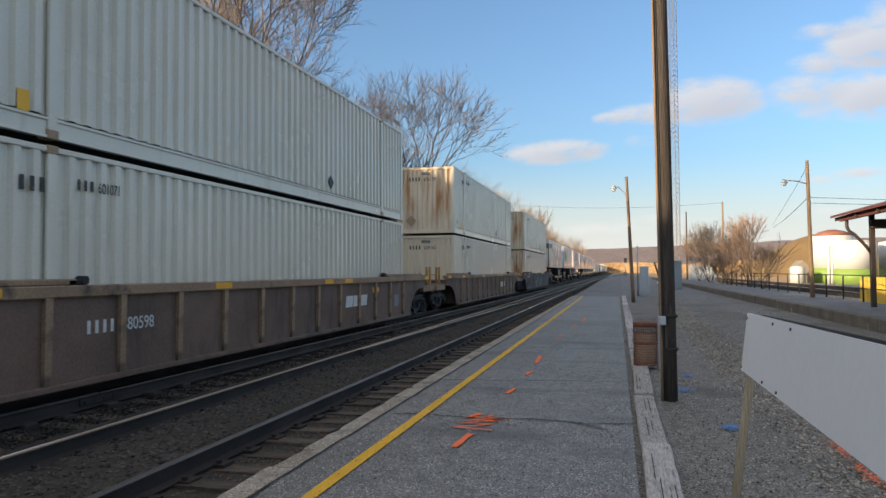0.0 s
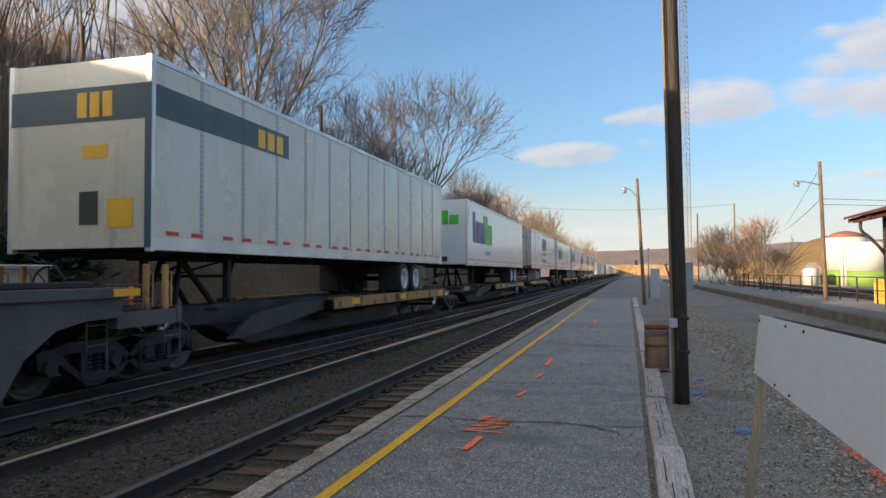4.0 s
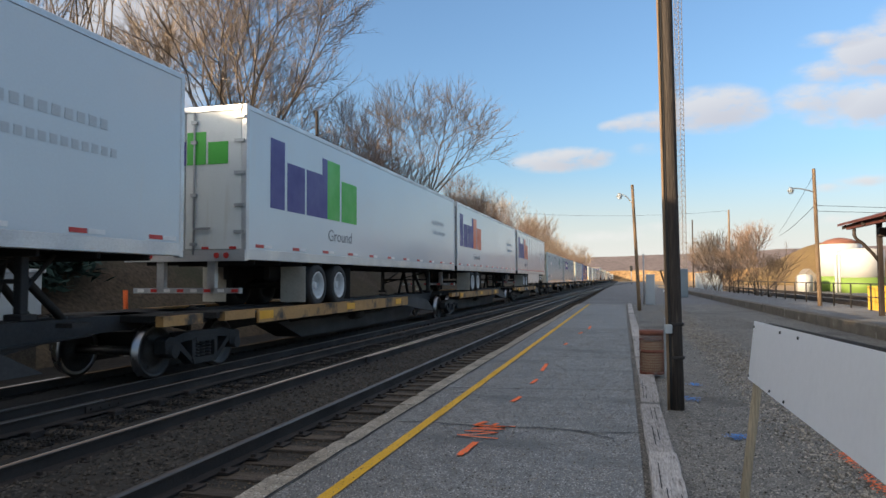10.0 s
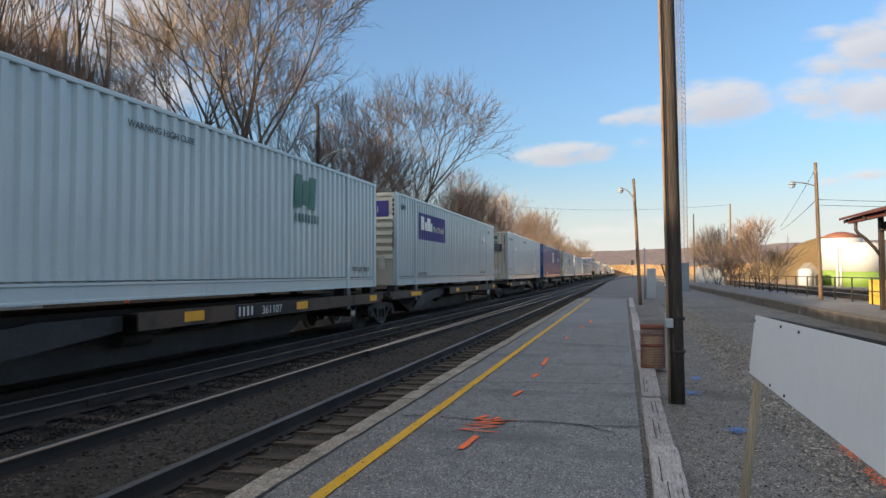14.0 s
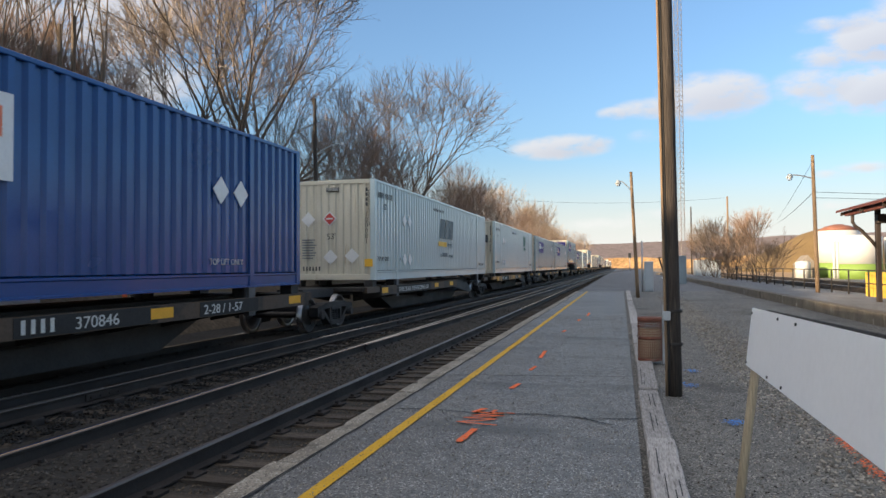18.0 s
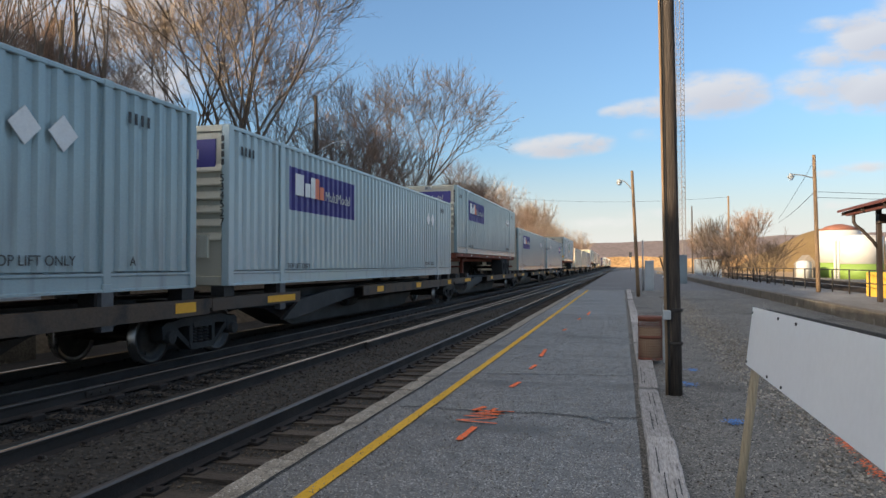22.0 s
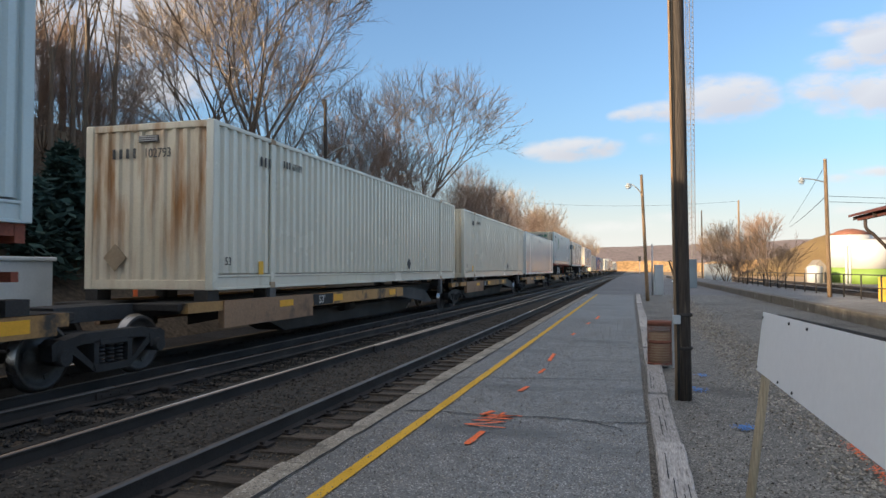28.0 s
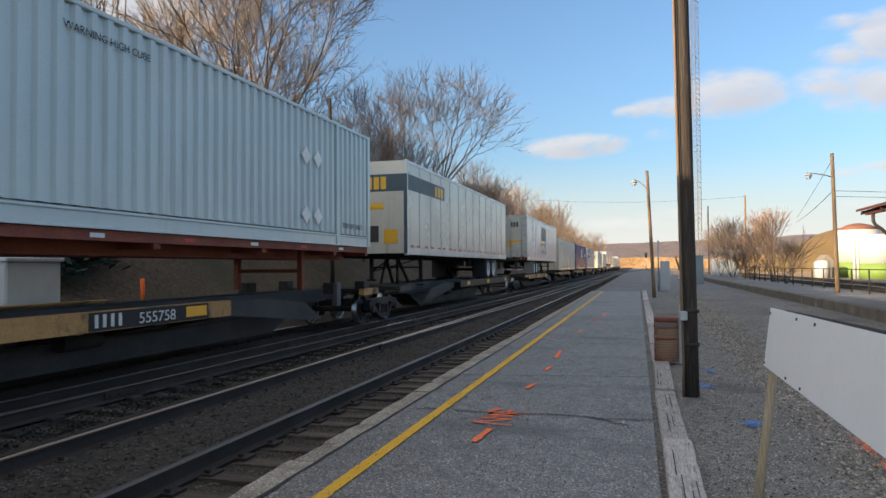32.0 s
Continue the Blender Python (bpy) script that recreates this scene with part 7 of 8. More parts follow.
# the far tail of the train 
tail = [("slant", 539.4), ("cream", 557.6), ("blue", 575.5), ("panel", 593.5), ("carrier", 619.5), ("cream", 638.0), ("plain", 656.5), ("green", 675.0), ("cream", 693.5),
        ("carrier", 712.0), ("panel", 730.5), ("plain", 749.0), ("cream", 767.5)]
for kind, place in tail:
    if kind in ("slant", "plain", "green"):
        trailer(kind, place)
    else:
        container(kind, place, ON_SPINE, "hot" if kind == "panel" else "")

order = sorted([(p, k) for k, p in AT.items() if k not in "ABC"] + [(p, kind) for kind, p in tail])
prev = AT["C"] + LEN + 1.4
SPINE_FLIP = set("DEGLMPTUVWZg")
FRONT = {"D": 0.4, "P": 0.6, "slant": -3.0, "L": 1.1, "T": 1.0, "S": -2.8, "e": -2.2, "b": -2.0}
for i, (p, k) in enumerate(order):
    gap = p - prev
    nxt = order[i + 1][0] - (p + LEN) if i + 1 < len(order) else 9
    first = k in ("D", "L", "P", "T")
    last = i + 1 < len(order) and order[i + 1][1] in ("L", "P", "T") or i + 1 == len(order)
    front = FRONT.get(k, -min(gap, 4.6) / 2)
    on_wheels = k in set("DEFGHIJKg") or k in ("slant", "plain", "green")
    spine_car(p, front, k in SPINE_FLIP, first, last, on_wheels,
              {"e": "555758", "S": "370846", "O": "361107", "L": "361107", "P": "370846", "Y": "656212", "F": "360989", "K": "653194"}.get(k, ""), "TWIN 28-ALL PURPOSE SPINE CAR" if k in ("E", "Q") else "",
              SPINE_DARK if k in set("LMOPQTUVWYg") else None, k in set("bcde"))
    prev = p + LEN
# ---- things beside the platform ----
def utility_pole(x, y, height, r0, r1, material, label, lean=(0, 0)):
    pole = thing("utility_pole", label, "pole", at=(x, y, -0.05))
    bm = bmesh.new()
    path_tube(bm, [(lean[0] * i / 10, lean[1] * i / 10, height * i / 10) for i in range(11)], r0, 16, r1)
    part("shaft", bm, material, pole)
    return pole


# the tall dark pole beside the platform
dark_pole = utility_pole(0.615, 8.72, 9.0, 0.08, 0.074, POLE_WOOD, "tall dark creosoted wooden pole beside the platform", (-0.085, 0))
for k, (dx, r) in enumerate(((-0.125, 0.016), (-0.095, 0.02))):
    bm = bmesh.new()
    path_tube(bm, [(dx + 0.02, -0.06 + 0.02 * k, 0.02), (dx + 0.02, -0.07 + 0.02 * k, 0.5), (dx - 0.06, -0.06 + 0.02 * k, 9.0)], r)
    part("conduit", bm, POLE_TAN if k == 0 else UNDER_BLACK, dark_pole, "cable conduit up the pole")
bm = bmesh.new()
soft_box(bm, -0.14, -0.05, -0.13, -0.04, 0.93, 1.04, 0.01)
part("junction_box", bm, BOX_GREY, dark_pole, "small grey junction box")
for z in (0.62, 1.02):
    bm = bmesh.new()
    lathe(bm, [(0.09, 0), (0.094, 0.005), (0.094, 0.035), (0.09, 0.04)], 16, "z", (0, 0, z))
    part("strap", bm, DARK_STEEL, dark_pole)

# litter basket hung on a post
basket = thing("litter_basket", "rusty wire-mesh litter basket with rust-red bands", "litter bin", at=(0.43, 11.5, 0.0))
bm = bmesh.new()
R0, Z0, Z1 = 0.182, 0.04, 0.69
for i in range(36):
    a = 2 * math.pi * i / 36
    tube(bm, (R0 * math.cos(a), R0 * math.sin(a), Z0), (R0 * math.cos(a), R0 * math.sin(a), Z1), 0.004, n=4, caps=False)
for k in range(17):
    z = Z0 + (Z1 - Z0) * k / 16
    for i in range(18):
        a, b = 2 * math.pi * i / 18, 2 * math.pi * (i + 1) / 18
        tube(bm, (R0 * math.cos(a), R0 * math.sin(a), z), (R0 * math.cos(b), R0 * math.sin(b), z), 0.004, n=4, caps=False)
part("mesh", bm, RUST, basket, "rusty wire mesh")
for z, h in ((0.64, 0.07), (0.36, 0.05), (0.02, 0.04)):
    bm = bmesh.new()
    lathe(bm, [(R0 + 0.002, z), (R0 + 0.007, z), (R0 + 0.007, z + h), (R0 + 0.002, z + h)], 24)
    part("band", bm, RUST, basket, "rust-red steel band")
bm = bmesh.new()
lathe(bm, [(0.17, 0.06), (0.175, 0.08), (0.18, 0.53), (0.17, 0.54)], 20)
part("liner", bm, PATCH, basket, "stained steel liner")
bm = bmesh.new()
soft_box(bm, 0.2, 0.26, -0.03, 0.03, -0.05, 0.9, 0.005)
part("post", bm, GALV, basket, "galvanised channel post")

# white board on stakes beside the lot
board = thing("notice_board", "blank white board on a wooden stake beside the gravel", "sign board", at=(0.70, 4.3, 0.0))
TILT = pose(-0.12, 0, 0, 0, 7.0, -1.0)


def tilted(bm):
    bmesh.ops.transform(bm, matrix=TILT, verts=bm.verts[:])
    return bm


bm = bmesh.new()
prism(bm, [(0.0, 0.965), (0.0, 1.30), (-2.9, 1.355), (-2.9, 1.015)], -0.005, 0.005)
part("board", tilted(bm), WHITE_BOARD, board, "blank white board")
bm = bmesh.new()
prism(bm, [(-0.35, 1.302), (-0.35, 1.313), (-2.9, 1.368), (-2.9, 1.357)], 0.01, 0.03)
part("batten", tilted(bm), DARK_STEEL, board, "dark batten behind the top edge")
for y in (-0.06, -2.5):
    bm = bmesh.new()
    path_tube(bm, [(-0.10, y, -0.1), (-0.03, y, 0.45), (0.045, y, 1.02)], 0.027, 10, 0.025)
    part("stake", bm, STAKE, board, "round wooden stake")
for yy, z in ((-0.03, 1.27), (-0.02, 0.985), (-0.75, 1.29), (-1.12, 1.295), (-0.65, 0.995), (-0.98, 1.0)):
    bm = bmesh.new()
    tube(bm, (-0.011, yy, z), (-0.004, yy, z), 0.007, n=8)
    part("screw", tilted(bm), INK, board)


def street_lamp(x, y, z, height, reach, below, rise, material, label, facing=-1, lean=-0.1):
    """reach: of the arm; below: how far under the pole's top the arm starts; rise: of the arm."""
    lamp = thing("street_lamp", label, "street lamp", "pole lamps", at=(x, y, z - 0.05))
    bm = bmesh.new()
    path_tube(bm, [(lean * i / 8, 0, height * i / 8) for i in range(9)], 0.095, 12, 0.07)
    part("pole", bm, material, lamp, "round wooden pole")
    h = height - below
    pts = [(lean + facing * reach * f, 0, h + rise * math.sin(f * math.pi * 0.55)) for f in (0, 0.12, 0.25, 0.4, 0.6, 0.8, 1.0)]
    bm = bmesh.new()
    path_tube(bm, pts, 0.028)
    part("arm", bm, GALV, lamp, "curved steel arm")
    e = pts[-1]
    bm = bmesh.new()
    lathe(bm, [(0.04, 0.06), (0.08, 0.04), (0.09, -0.03), (0.15, -0.08), (0.155, -0.11), (0.13, -0.115)], 18, "z", e)
    part("hood", bm, BOX_GREY, lamp, "grey lamp hood")
    bm = bmesh.new()
    lathe(bm, [(0.115, -0.112), (0.115, -0.17), (0.09, -0.23), (0.03, -0.25)], 16, "z", e)
    part("lens", bm, LAMP_GLASS, lamp, "clear refractor glass")
    return lamp


street_lamp(0.78, 35.0, 0.0, 6.25, 0.62, 0.95, 0.5, POLE_TAN, "wooden lamp pole with a curved arm at the platform edge", -1, -0.25)
street_lamp(8.4, 33.4, 0.3, 6.15, 0.95, 1.05, 0.2, POLE_TAN, "wooden lamp pole with a curved arm on the raised platform")
street_lamp(-12.5, 26.7, 0.9, 7.95, 1.25, 2.5, 0.5, POLE_WOOD, "dark wooden lamp pole with a curved arm behind the train", 1)
utility_pole(15.6, 110, 11.9, 0.17, 0.12, POLE_TAN, "weathered wooden pole behind the bare bushes")
utility_pole(10.4, 110, 10.5, 0.12, 0.09, POLE_WOOD, "slim dark wooden pole by the raised platform")


def wire(name, pts, sag, r=0.012):
    bm = bmesh.new()
    for a, b in zip(pts, pts[1:]):
        a, b = Vector(a), Vector(b)
        line = [a.lerp(b, f / 14) - Vector((0, 0, sag * 4 * (f / 14) * (1 - f / 14))) for f in range(15)]
        path_tube(bm, line, r, 4)
    return tagged(part(name, bm, WIRE), "thin black overhead wire", "wire")


wire("overhead_wire", [(8.35, 33.4, 4.75), (40, 45, 5.2)], 0.35)
wire("overhead_wire", [(8.35, 33.4, 4.5), (40, 43, 4.9)], 0.35)
wire("guy_wire", [(8.35, 33.4, 6.2), (14.7, 72, 5.9)], 0.1, 0.01)
wire("guy_wire", [(8.35, 33.4, 4.8), (14.7, 72, 5.6)], 0.15, 0.014)
wire("overhead_wire", [(15.5, 110, 11.7), (-20, 105, 12.3)], 0.8, 0.02)

# tall narrow relay cabinet and a thin post
cab = thing("relay_cabinet", "tall narrow grey steel cabinet beyond the platform", "cabinet", at=(1.62, 43.5, -0.05))
bm = bmesh.new()
soft_box(bm, -0.26, 0.26, -0.22, 0.22, 0.0, 1.85, 0.02)
part("body", bm, BOX_GREY, cab)
bm = bmesh.new()
soft_box(bm, -0.22, 0.22, -0.235, -0.221, 0.1, 1.78, 0.004)
part("door", bm, BOX_GREY, cab)
bm = bmesh.new()
tube(bm, (-0.38, -0.1, 0), (-0.38, -0.1, 3.1), 0.045)
part("vent_pipe", bm, GALV, cab, "pale pipe beside the cabinet")
arm = thing("gate_arm", "leaning black and white barrier arm", "barrier", at=(2.6, 44, -0.05))
bm = bmesh.new()
tube(bm, (0.25, 0, 0), (-0.35, 0, 2.1), 0.05)
part("boom", bm, DARK_STEEL, arm)
bm = bmesh.new()
box(bm, -0.2, 0.5, -0.06, -0.05, 0.78, 0.9)
box(bm, -0.1, 0.5, -0.06, -0.05, 0.95, 1.05)
part("stripe", bm, WHITE_TAPE, arm, "white reflective boards")

# railing on the raised platform
railing = thing("railing", "rusty dark pipe railing along the raised platform", "railing")
for k in range(19):
    y = 22 + 2.35 * k
    bm = bmesh.new()
    tube(bm, (9.05, y, 0.28), (9.05, y, 1.32), 0.032, n=8)
    part("post", bm, DARK_STEEL, railing)
for z in (0.8, 1.3):
    bm = bmesh.new()
    tube(bm, (9.05, 20, z), (9.05, 64.3, z), 0.022, n=8)
    part("rail", bm, DARK_STEEL, railing)

# canopy on the raised platform
canopy = thing("platform_canopy", "dark maroon timber platform canopy with curved braces", "canopy", at=(0, 0, 0.3))
bm = bmesh.new()
prism(bm, [(8.0, 2.85), (25.6, 2.85), (25.6, 3.0), (8.0, 3.0)], 7.3, 7.42)
part("fascia", bm, RED_ROOF, canopy, "maroon fascia board")
bm = bmesh.new()
v = [bm.verts.new(p) for p in ((7.12, 8, 2.98), (7.12, 25.9, 2.98), (9.8, 25.9, 3.72), (9.8, 8, 3.72), (7.12, 8, 3.06), (7.12, 25.9, 3.06), (9.8, 25.9, 3.8), (9.8, 8, 3.8))]
for f in ((0, 1, 2, 3), (7, 6, 5, 4), (0, 4, 5, 1), (1, 5, 6, 2), (2, 6, 7, 3), (3, 7, 4, 0)):
    bm.faces.new([v[i] for i in f])
part("roof", bm, RED_ROOF, canopy, "maroon roof slope")
bm = bmesh.new()
v = [bm.verts.new(p) for p in ((9.8, 8, 3.72), (9.8, 25.9, 3.72), (12.75, 25.9, 2.98), (12.75, 8, 2.98), (9.8, 8, 3.8), (9.8, 25.9, 3.8), (12.75, 25.9, 3.06), (12.75, 8, 3.06))]
for f in ((0, 1, 2, 3), (7, 6, 5, 4), (0, 4, 5, 1), (1, 5, 6, 2), (2, 6, 7, 3), (3, 7, 4, 0)):
    bm.faces.new([v[i] for i in f])
part("roof", bm, RED_ROOF, canopy, "maroon roof slope")
for k in range(10):
    y = 8.5 + 1.9 * k
    bm = bmesh.new()
    v = [bm.verts.new(p) for p in ((7.2, y, 2.86), (9.8, y, 3.58), (9.8, y, 3.72), (7.2, y, 2.98), (7.2, y + 0.09, 2.86), (9.8, y + 0.09, 3.58), (9.8, y + 0.09, 3.72), (7.2, y + 0.09, 2.98))]
    for f in ((0, 1, 2, 3), (7, 6, 5, 4), (0, 4, 5, 1), (1, 5, 6, 2), (2, 6, 7, 3), (3, 7, 4, 0)):
        bm.faces.new([v[i] for i in f])
    part("rafter", bm, DARK_WOOD, canopy)
for y in (25.0, 17.0, 9.0):
    bm = bmesh.new()
    soft_box(bm, 8.02, 8.16, y - 0.08, y + 0.08, 0.0, 3.2, 0.01)
    part("post", bm, DARK_WOOD, canopy, "dark timber post")
    bm = bmesh.new()
    pts = [(7.36, y, 2.86), (7.36, y, 2.62), (7.42, y, 2.5), (7.6, y, 2.35), (7.9, y, 2.0), (8.06, y, 1.75)]
    path_tube(bm, pts, 0.055, 8)
    part("brace", bm, DARK_WOOD, canopy, "curved brace")
bm = bmesh.new()
soft_box(bm, 8.0, 9.9, 24.7, 24.95, 2.55, 2.85, 0.02)
part("beam", bm, DARK_WOOD, canopy)
panel = thing("yellow_fence_panel", "yellow-painted board panel by the railing", "fence panel", at=(9.55, 31.0, 0.0))
for k in range(7):
    bm = bmesh.new()
    soft_box(bm, 0.0 + 0.27 * k, 0.26 + 0.27 * k, -0.03, 0.03, -0.4, 1.2, 0.006)
    part("board", bm, YELLOW_BOX, panel)

# survey sprays on the lot
SPRAY = random.Random(4)
for name, x, y, wide, deep, paint, word in (("blue_mark", 0.82, 9.42, 0.12, 0.2, BLUE_PAINT, "blue"), ("blue_mark", 1.07, 7.3, 0.12, 0.16, BLUE_PAINT, "blue"), ("blue_mark", 1.0, 10.7, 0.1, 0.2, BLUE_PAINT, "blue"),
                                            ("blue_mark", 1.35, 4.9, 0.1, 0.12, BLUE_PAINT, "blue"), ("orange_mark", 1.86, 6.6, 0.09, 0.4, ORANGE_PAINT, "orange"), ("orange_mark", 1.83, 5.8, 0.09, 0.45, ORANGE_PAINT, "orange")):
    vs, fs = [], []
    for k in range(150):
        px, py, q = x + SPRAY.gauss(0, wide / 2.4), y + SPRAY.gauss(0, deep / 2.4), SPRAY.uniform(0.004, 0.013)
        o = len(vs)
        vs += [(px + q * math.cos(1.257 * i), py + q * math.sin(1.257 * i), -0.014 + 0.00005 * k) for i in range(5)]
        fs.append(tuple(range(o, o + 5)))
    me = bpy.data.meshes.new(name)
    me.from_pydata(vs, [], fs)
    me.materials.append(paint)
    tagged(new(name, me), word + " survey paint sprayed on gravel", "paint mark", word + " marks", kind="stuff")

# grey-blue cabinet and pale store far beside the raised platform
box_far = thing("equipment_cabinet", "grey-blue steel equipment cabinet by the raised platform", "cabinet", at=(4.9, 60, -0.05))
bm = bmesh.new()
soft_box(bm, -0.33, 0.33, -0.3, 0.3, 0.0, 2.4, 0.02)
part("body", bm, FAR_CABINET, box_far)
bm = bmesh.new()
soft_box(bm, -0.29, 0.29, -0.315, -0.301, 0.1, 2.3, 0.004)
part("door", bm, FAR_CABINET, box_far)
store = thing("storage_box", "low pale steel storage box behind the bushes", "storage box", at=(11.4, 100, -0.45))
bm = bmesh.new()
soft_box(bm, -1.6, 1.6, -1.5, 1.5, 0.0, 2.6, 0.04)
part("body", bm, BOX_GREY, store)
bm = bmesh.new()
soft_box(bm, -1.65, 1.65, -1.55, 1.55, 2.6, 2.72, 0.04)
part("lid", bm, BOX_GREY, store)

# behind the train, at the foot of the bank
case = thing("signal_case", "pale blue-grey steel signal equipment case behind the train", "cabinet", at=(-11.5, 10.3, -0.35))
bm = bmesh.new()
soft_box(bm, -0.55, 0.55, -0.6, 0.6, 0.7, 2.05, 0.015)
part("body", bm, CASE_PAINT, case)
bm = bmesh.new()
soft_box(bm, -0.5, 0.5, -0.55, 0.55, -0.05, 0.7, 0.02)
part("footing", bm, OLD_CONCRETE, case, "dark concrete footing")
bm = bmesh.new()
soft_box(bm, -0.6, 0.6, -0.65, 0.65, 2.05, 2.13, 0.015)
part("lid", bm, CASE_PAINT, case)
for s in (-1, 1):
    bm = bmesh.new()
    soft_box(bm, min(0.01 * s, 0.52 * s), max(0.01 * s, 0.52 * s), -0.615, -0.601, 0.78, 1.98, 0.004)
    door = part("door", bm, CASE_PAINT, case)
    bm = bmesh.new()
    tube(bm, (s * 0.08, -0.61, 1.35), (s * 0.08, -0.66, 1.35), 0.02, n=8)
    part("handle", bm, DARK_STEEL, door)
post = thing("marker_post", "orange flexible marker post with a white foot", "marker post", at=(-11.5, 13.9, -0.3))
bm = bmesh.new()
tube(bm, (0.02, 0, 0.0), (0.0, 0, 0.85), 0.05, n=12)
part("foot", bm, WHITE_TAPE, post, "white lower half")
bm = bmesh.new()
tube(bm, (0.0, 0, 0.85), (-0.03, 0, 1.62), 0.055, n=12)
part("top", bm, ORANGE_PAINT, post, "orange upper half")
# ---- trees ----
def forked_tree(seed, height, radius, limbs=5, depth=6, bole=1.5, trunk_r=0.26, spread=(16, 46), fork=(13, 29), twig=(0.5, 1.2), twigs=2, thin=0.014, rise=0.05, shrink=(0.74, 0.92), belly=0.42):
    """A bare tree that forks again and again inside an egg-shaped crown: lists of limb segments and of tapering twigs."""
    r = random.Random(seed)
    segs, spikes = [], []
    mid = Vector((0, 0, bole + (height - bole) * belly))
    above, below = height - mid.z, mid.z - bole * 0.5

    def inside(p):
        q = p - mid
        return (q.x * q.x + q.y * q.y) / radius ** 2 + (q.z / (above if q.z > 0 else below)) ** 2 < r.uniform(0.6, 1.3)

    def turned(d, ang, az=None):
        a = d.orthogonal().normalized()
        a.rotate(Matrix.Rotation(r.uniform(0, 6.283) if az is None else az, 3, d))
        return (d * math.cos(ang) + a * math.sin(ang)).normalized()

    def sprig(p, d, ln):
        d = (d + Vector((0, 0, 0.12))).normalized()
        spikes.append((p, p + d * ln, thin))
        for k in range(r.choice((0, 1, 1, 2))):
            f = r.uniform(0.2, 0.8)
            spikes.append((p + d * ln * f, p + d * ln * f + turned(d, radians(r.uniform(22, 42))) * ln * r.uniform(0.3, 0.6), thin * 0.7))

    def grow(p, d, ln, rad, level):
        for i in range(3):
            out = Vector((p.x, p.y, 0)) * (0.05 / radius)
            d = (turned(d, radians(r.uniform(2, 11))) + Vector((0, 0, rise)) + out).normalized()
            q = p + d * (ln / 3)
            segs.append((p, q, max(rad * (1 - 0.1 * i), thin), max(rad * (0.9 - 0.1 * i), thin * 0.9), (6, 5, 4, 4, 3)[min(level, 4)]))
            if level > 0:
                for k in range(twigs):
                    sprig(p.lerp(q, r.random()), turned(d, radians(r.uniform(25, 52))), r.uniform(*twig))
            p = q
        if level == depth or not inside(p):
            for k in range(3):
                sprig(p, turned(d, radians(r.uniform(4, 30))), r.uniform(*twig) * 1.1)
            return
        kids = 2 if r.random() < 0.8 else 3
        az = r.uniform(0, 6.283)
        for k in range(kids):
            grow(p, turned(d, radians(r.uniform(*fork)), az + 6.283 * k / kids), ln * r.uniform(*shrink), rad * 0.62, level + 1)

    top = Vector((r.uniform(-0.1, 0.1), r.uniform(-0.1, 0.1), bole))
    segs.append((Vector((0, 0, -0.5)), top * 0.5, trunk_r * 1.25, trunk_r, 8))
    segs.append((top * 0.5, top, trunk_r, trunk_r * 0.9, 8))
    total = sum(0.83 ** k for k in range(depth + 1))
    turn0 = r.uniform(0, 6.283)
    for k in range(limbs):
        ang = radians(spread[0] + (spread[1] - spread[0]) * ((k * 0.618) % 1))
        grow(top * r.uniform(0.75, 1.0), turned(Vector((0, 0, 1)), ang, turn0 + k * 2.4), (height - bole) / total * r.uniform(0.95, 1.2), trunk_r * 0.42, 0)
    return segs, spikes


def limb_mesh(segs):
    vs, fs = [], []
    for a, b, ra, rb, n in segs:
        d = (b - a).normalized()
        u = d.orthogonal().normalized()
        w = d.cross(u)
        o = len(vs)
        for p, rr in ((a, ra), (b, rb)):
            for i in range(n):
                t = 2 * math.pi * i / n
                vs.append(tuple(p + (u * math.cos(t) + w * math.sin(t)) * rr))
        fs += [(o + i, o + (i + 1) % n, o + n + (i + 1) % n, o + n + i) for i in range(n)]
    me = bpy.data.meshes.new("trunk")
    me.from_pydata(vs, [], fs)
    me.materials.append(BARK)
    return me


def twig_mesh(spikes, material):
    vs, fs = [], []
    for a, b, rad in spikes:
        d = (b - a).normalized()
        u = d.orthogonal().normalized() * rad
        w = d.cross(u)
        o = len(vs)
        vs += [tuple(a + u), tuple(a - u * 0.5 + w * 0.87), tuple(a - u * 0.5 - w * 0.87), tuple(b)]
        fs += [(o, o + 1, o + 3), (o + 1, o + 2, o + 3), (o + 2, o, o + 3)]
    me = bpy.data.meshes.new("crown")
    me.from_pydata(vs, [], fs)
    me.materials.append(material)
    return me


def tree_kind(seed, colour=TWIG, **kw):
    segs, spikes = forked_tree(seed, **kw)
    return limb_mesh(segs), twig_mesh(spikes, colour)


DOME = tree_kind(11, height=12.8, radius=6.0, limbs=9, depth=6, bole=1.2, trunk_r=0.26, spread=(4, 62), twigs=2, thin=0.012, twig=(0.6, 1.5))
OPEN = tree_kind(24, TWIG_GREY, height=12.8, radius=6.6, limbs=5, depth=6, bole=2.6, trunk_r=0.27, spread=(8, 56), fork=(14, 36), twigs=1, thin=0.013, twig=(0.5, 1.3))
SIDE = tree_kind(5, height=10.5, radius=4.2, limbs=6, depth=5, bole=1.6, trunk_r=0.16, spread=(8, 42), thin=0.013, twigs=2)
RED = tree_kind(9, TWIG_RED, height=8.5, radius=3.6, limbs=6, depth=5, bole=0.8, trunk_r=0.14, spread=(6, 54), thin=0.012, twigs=1)
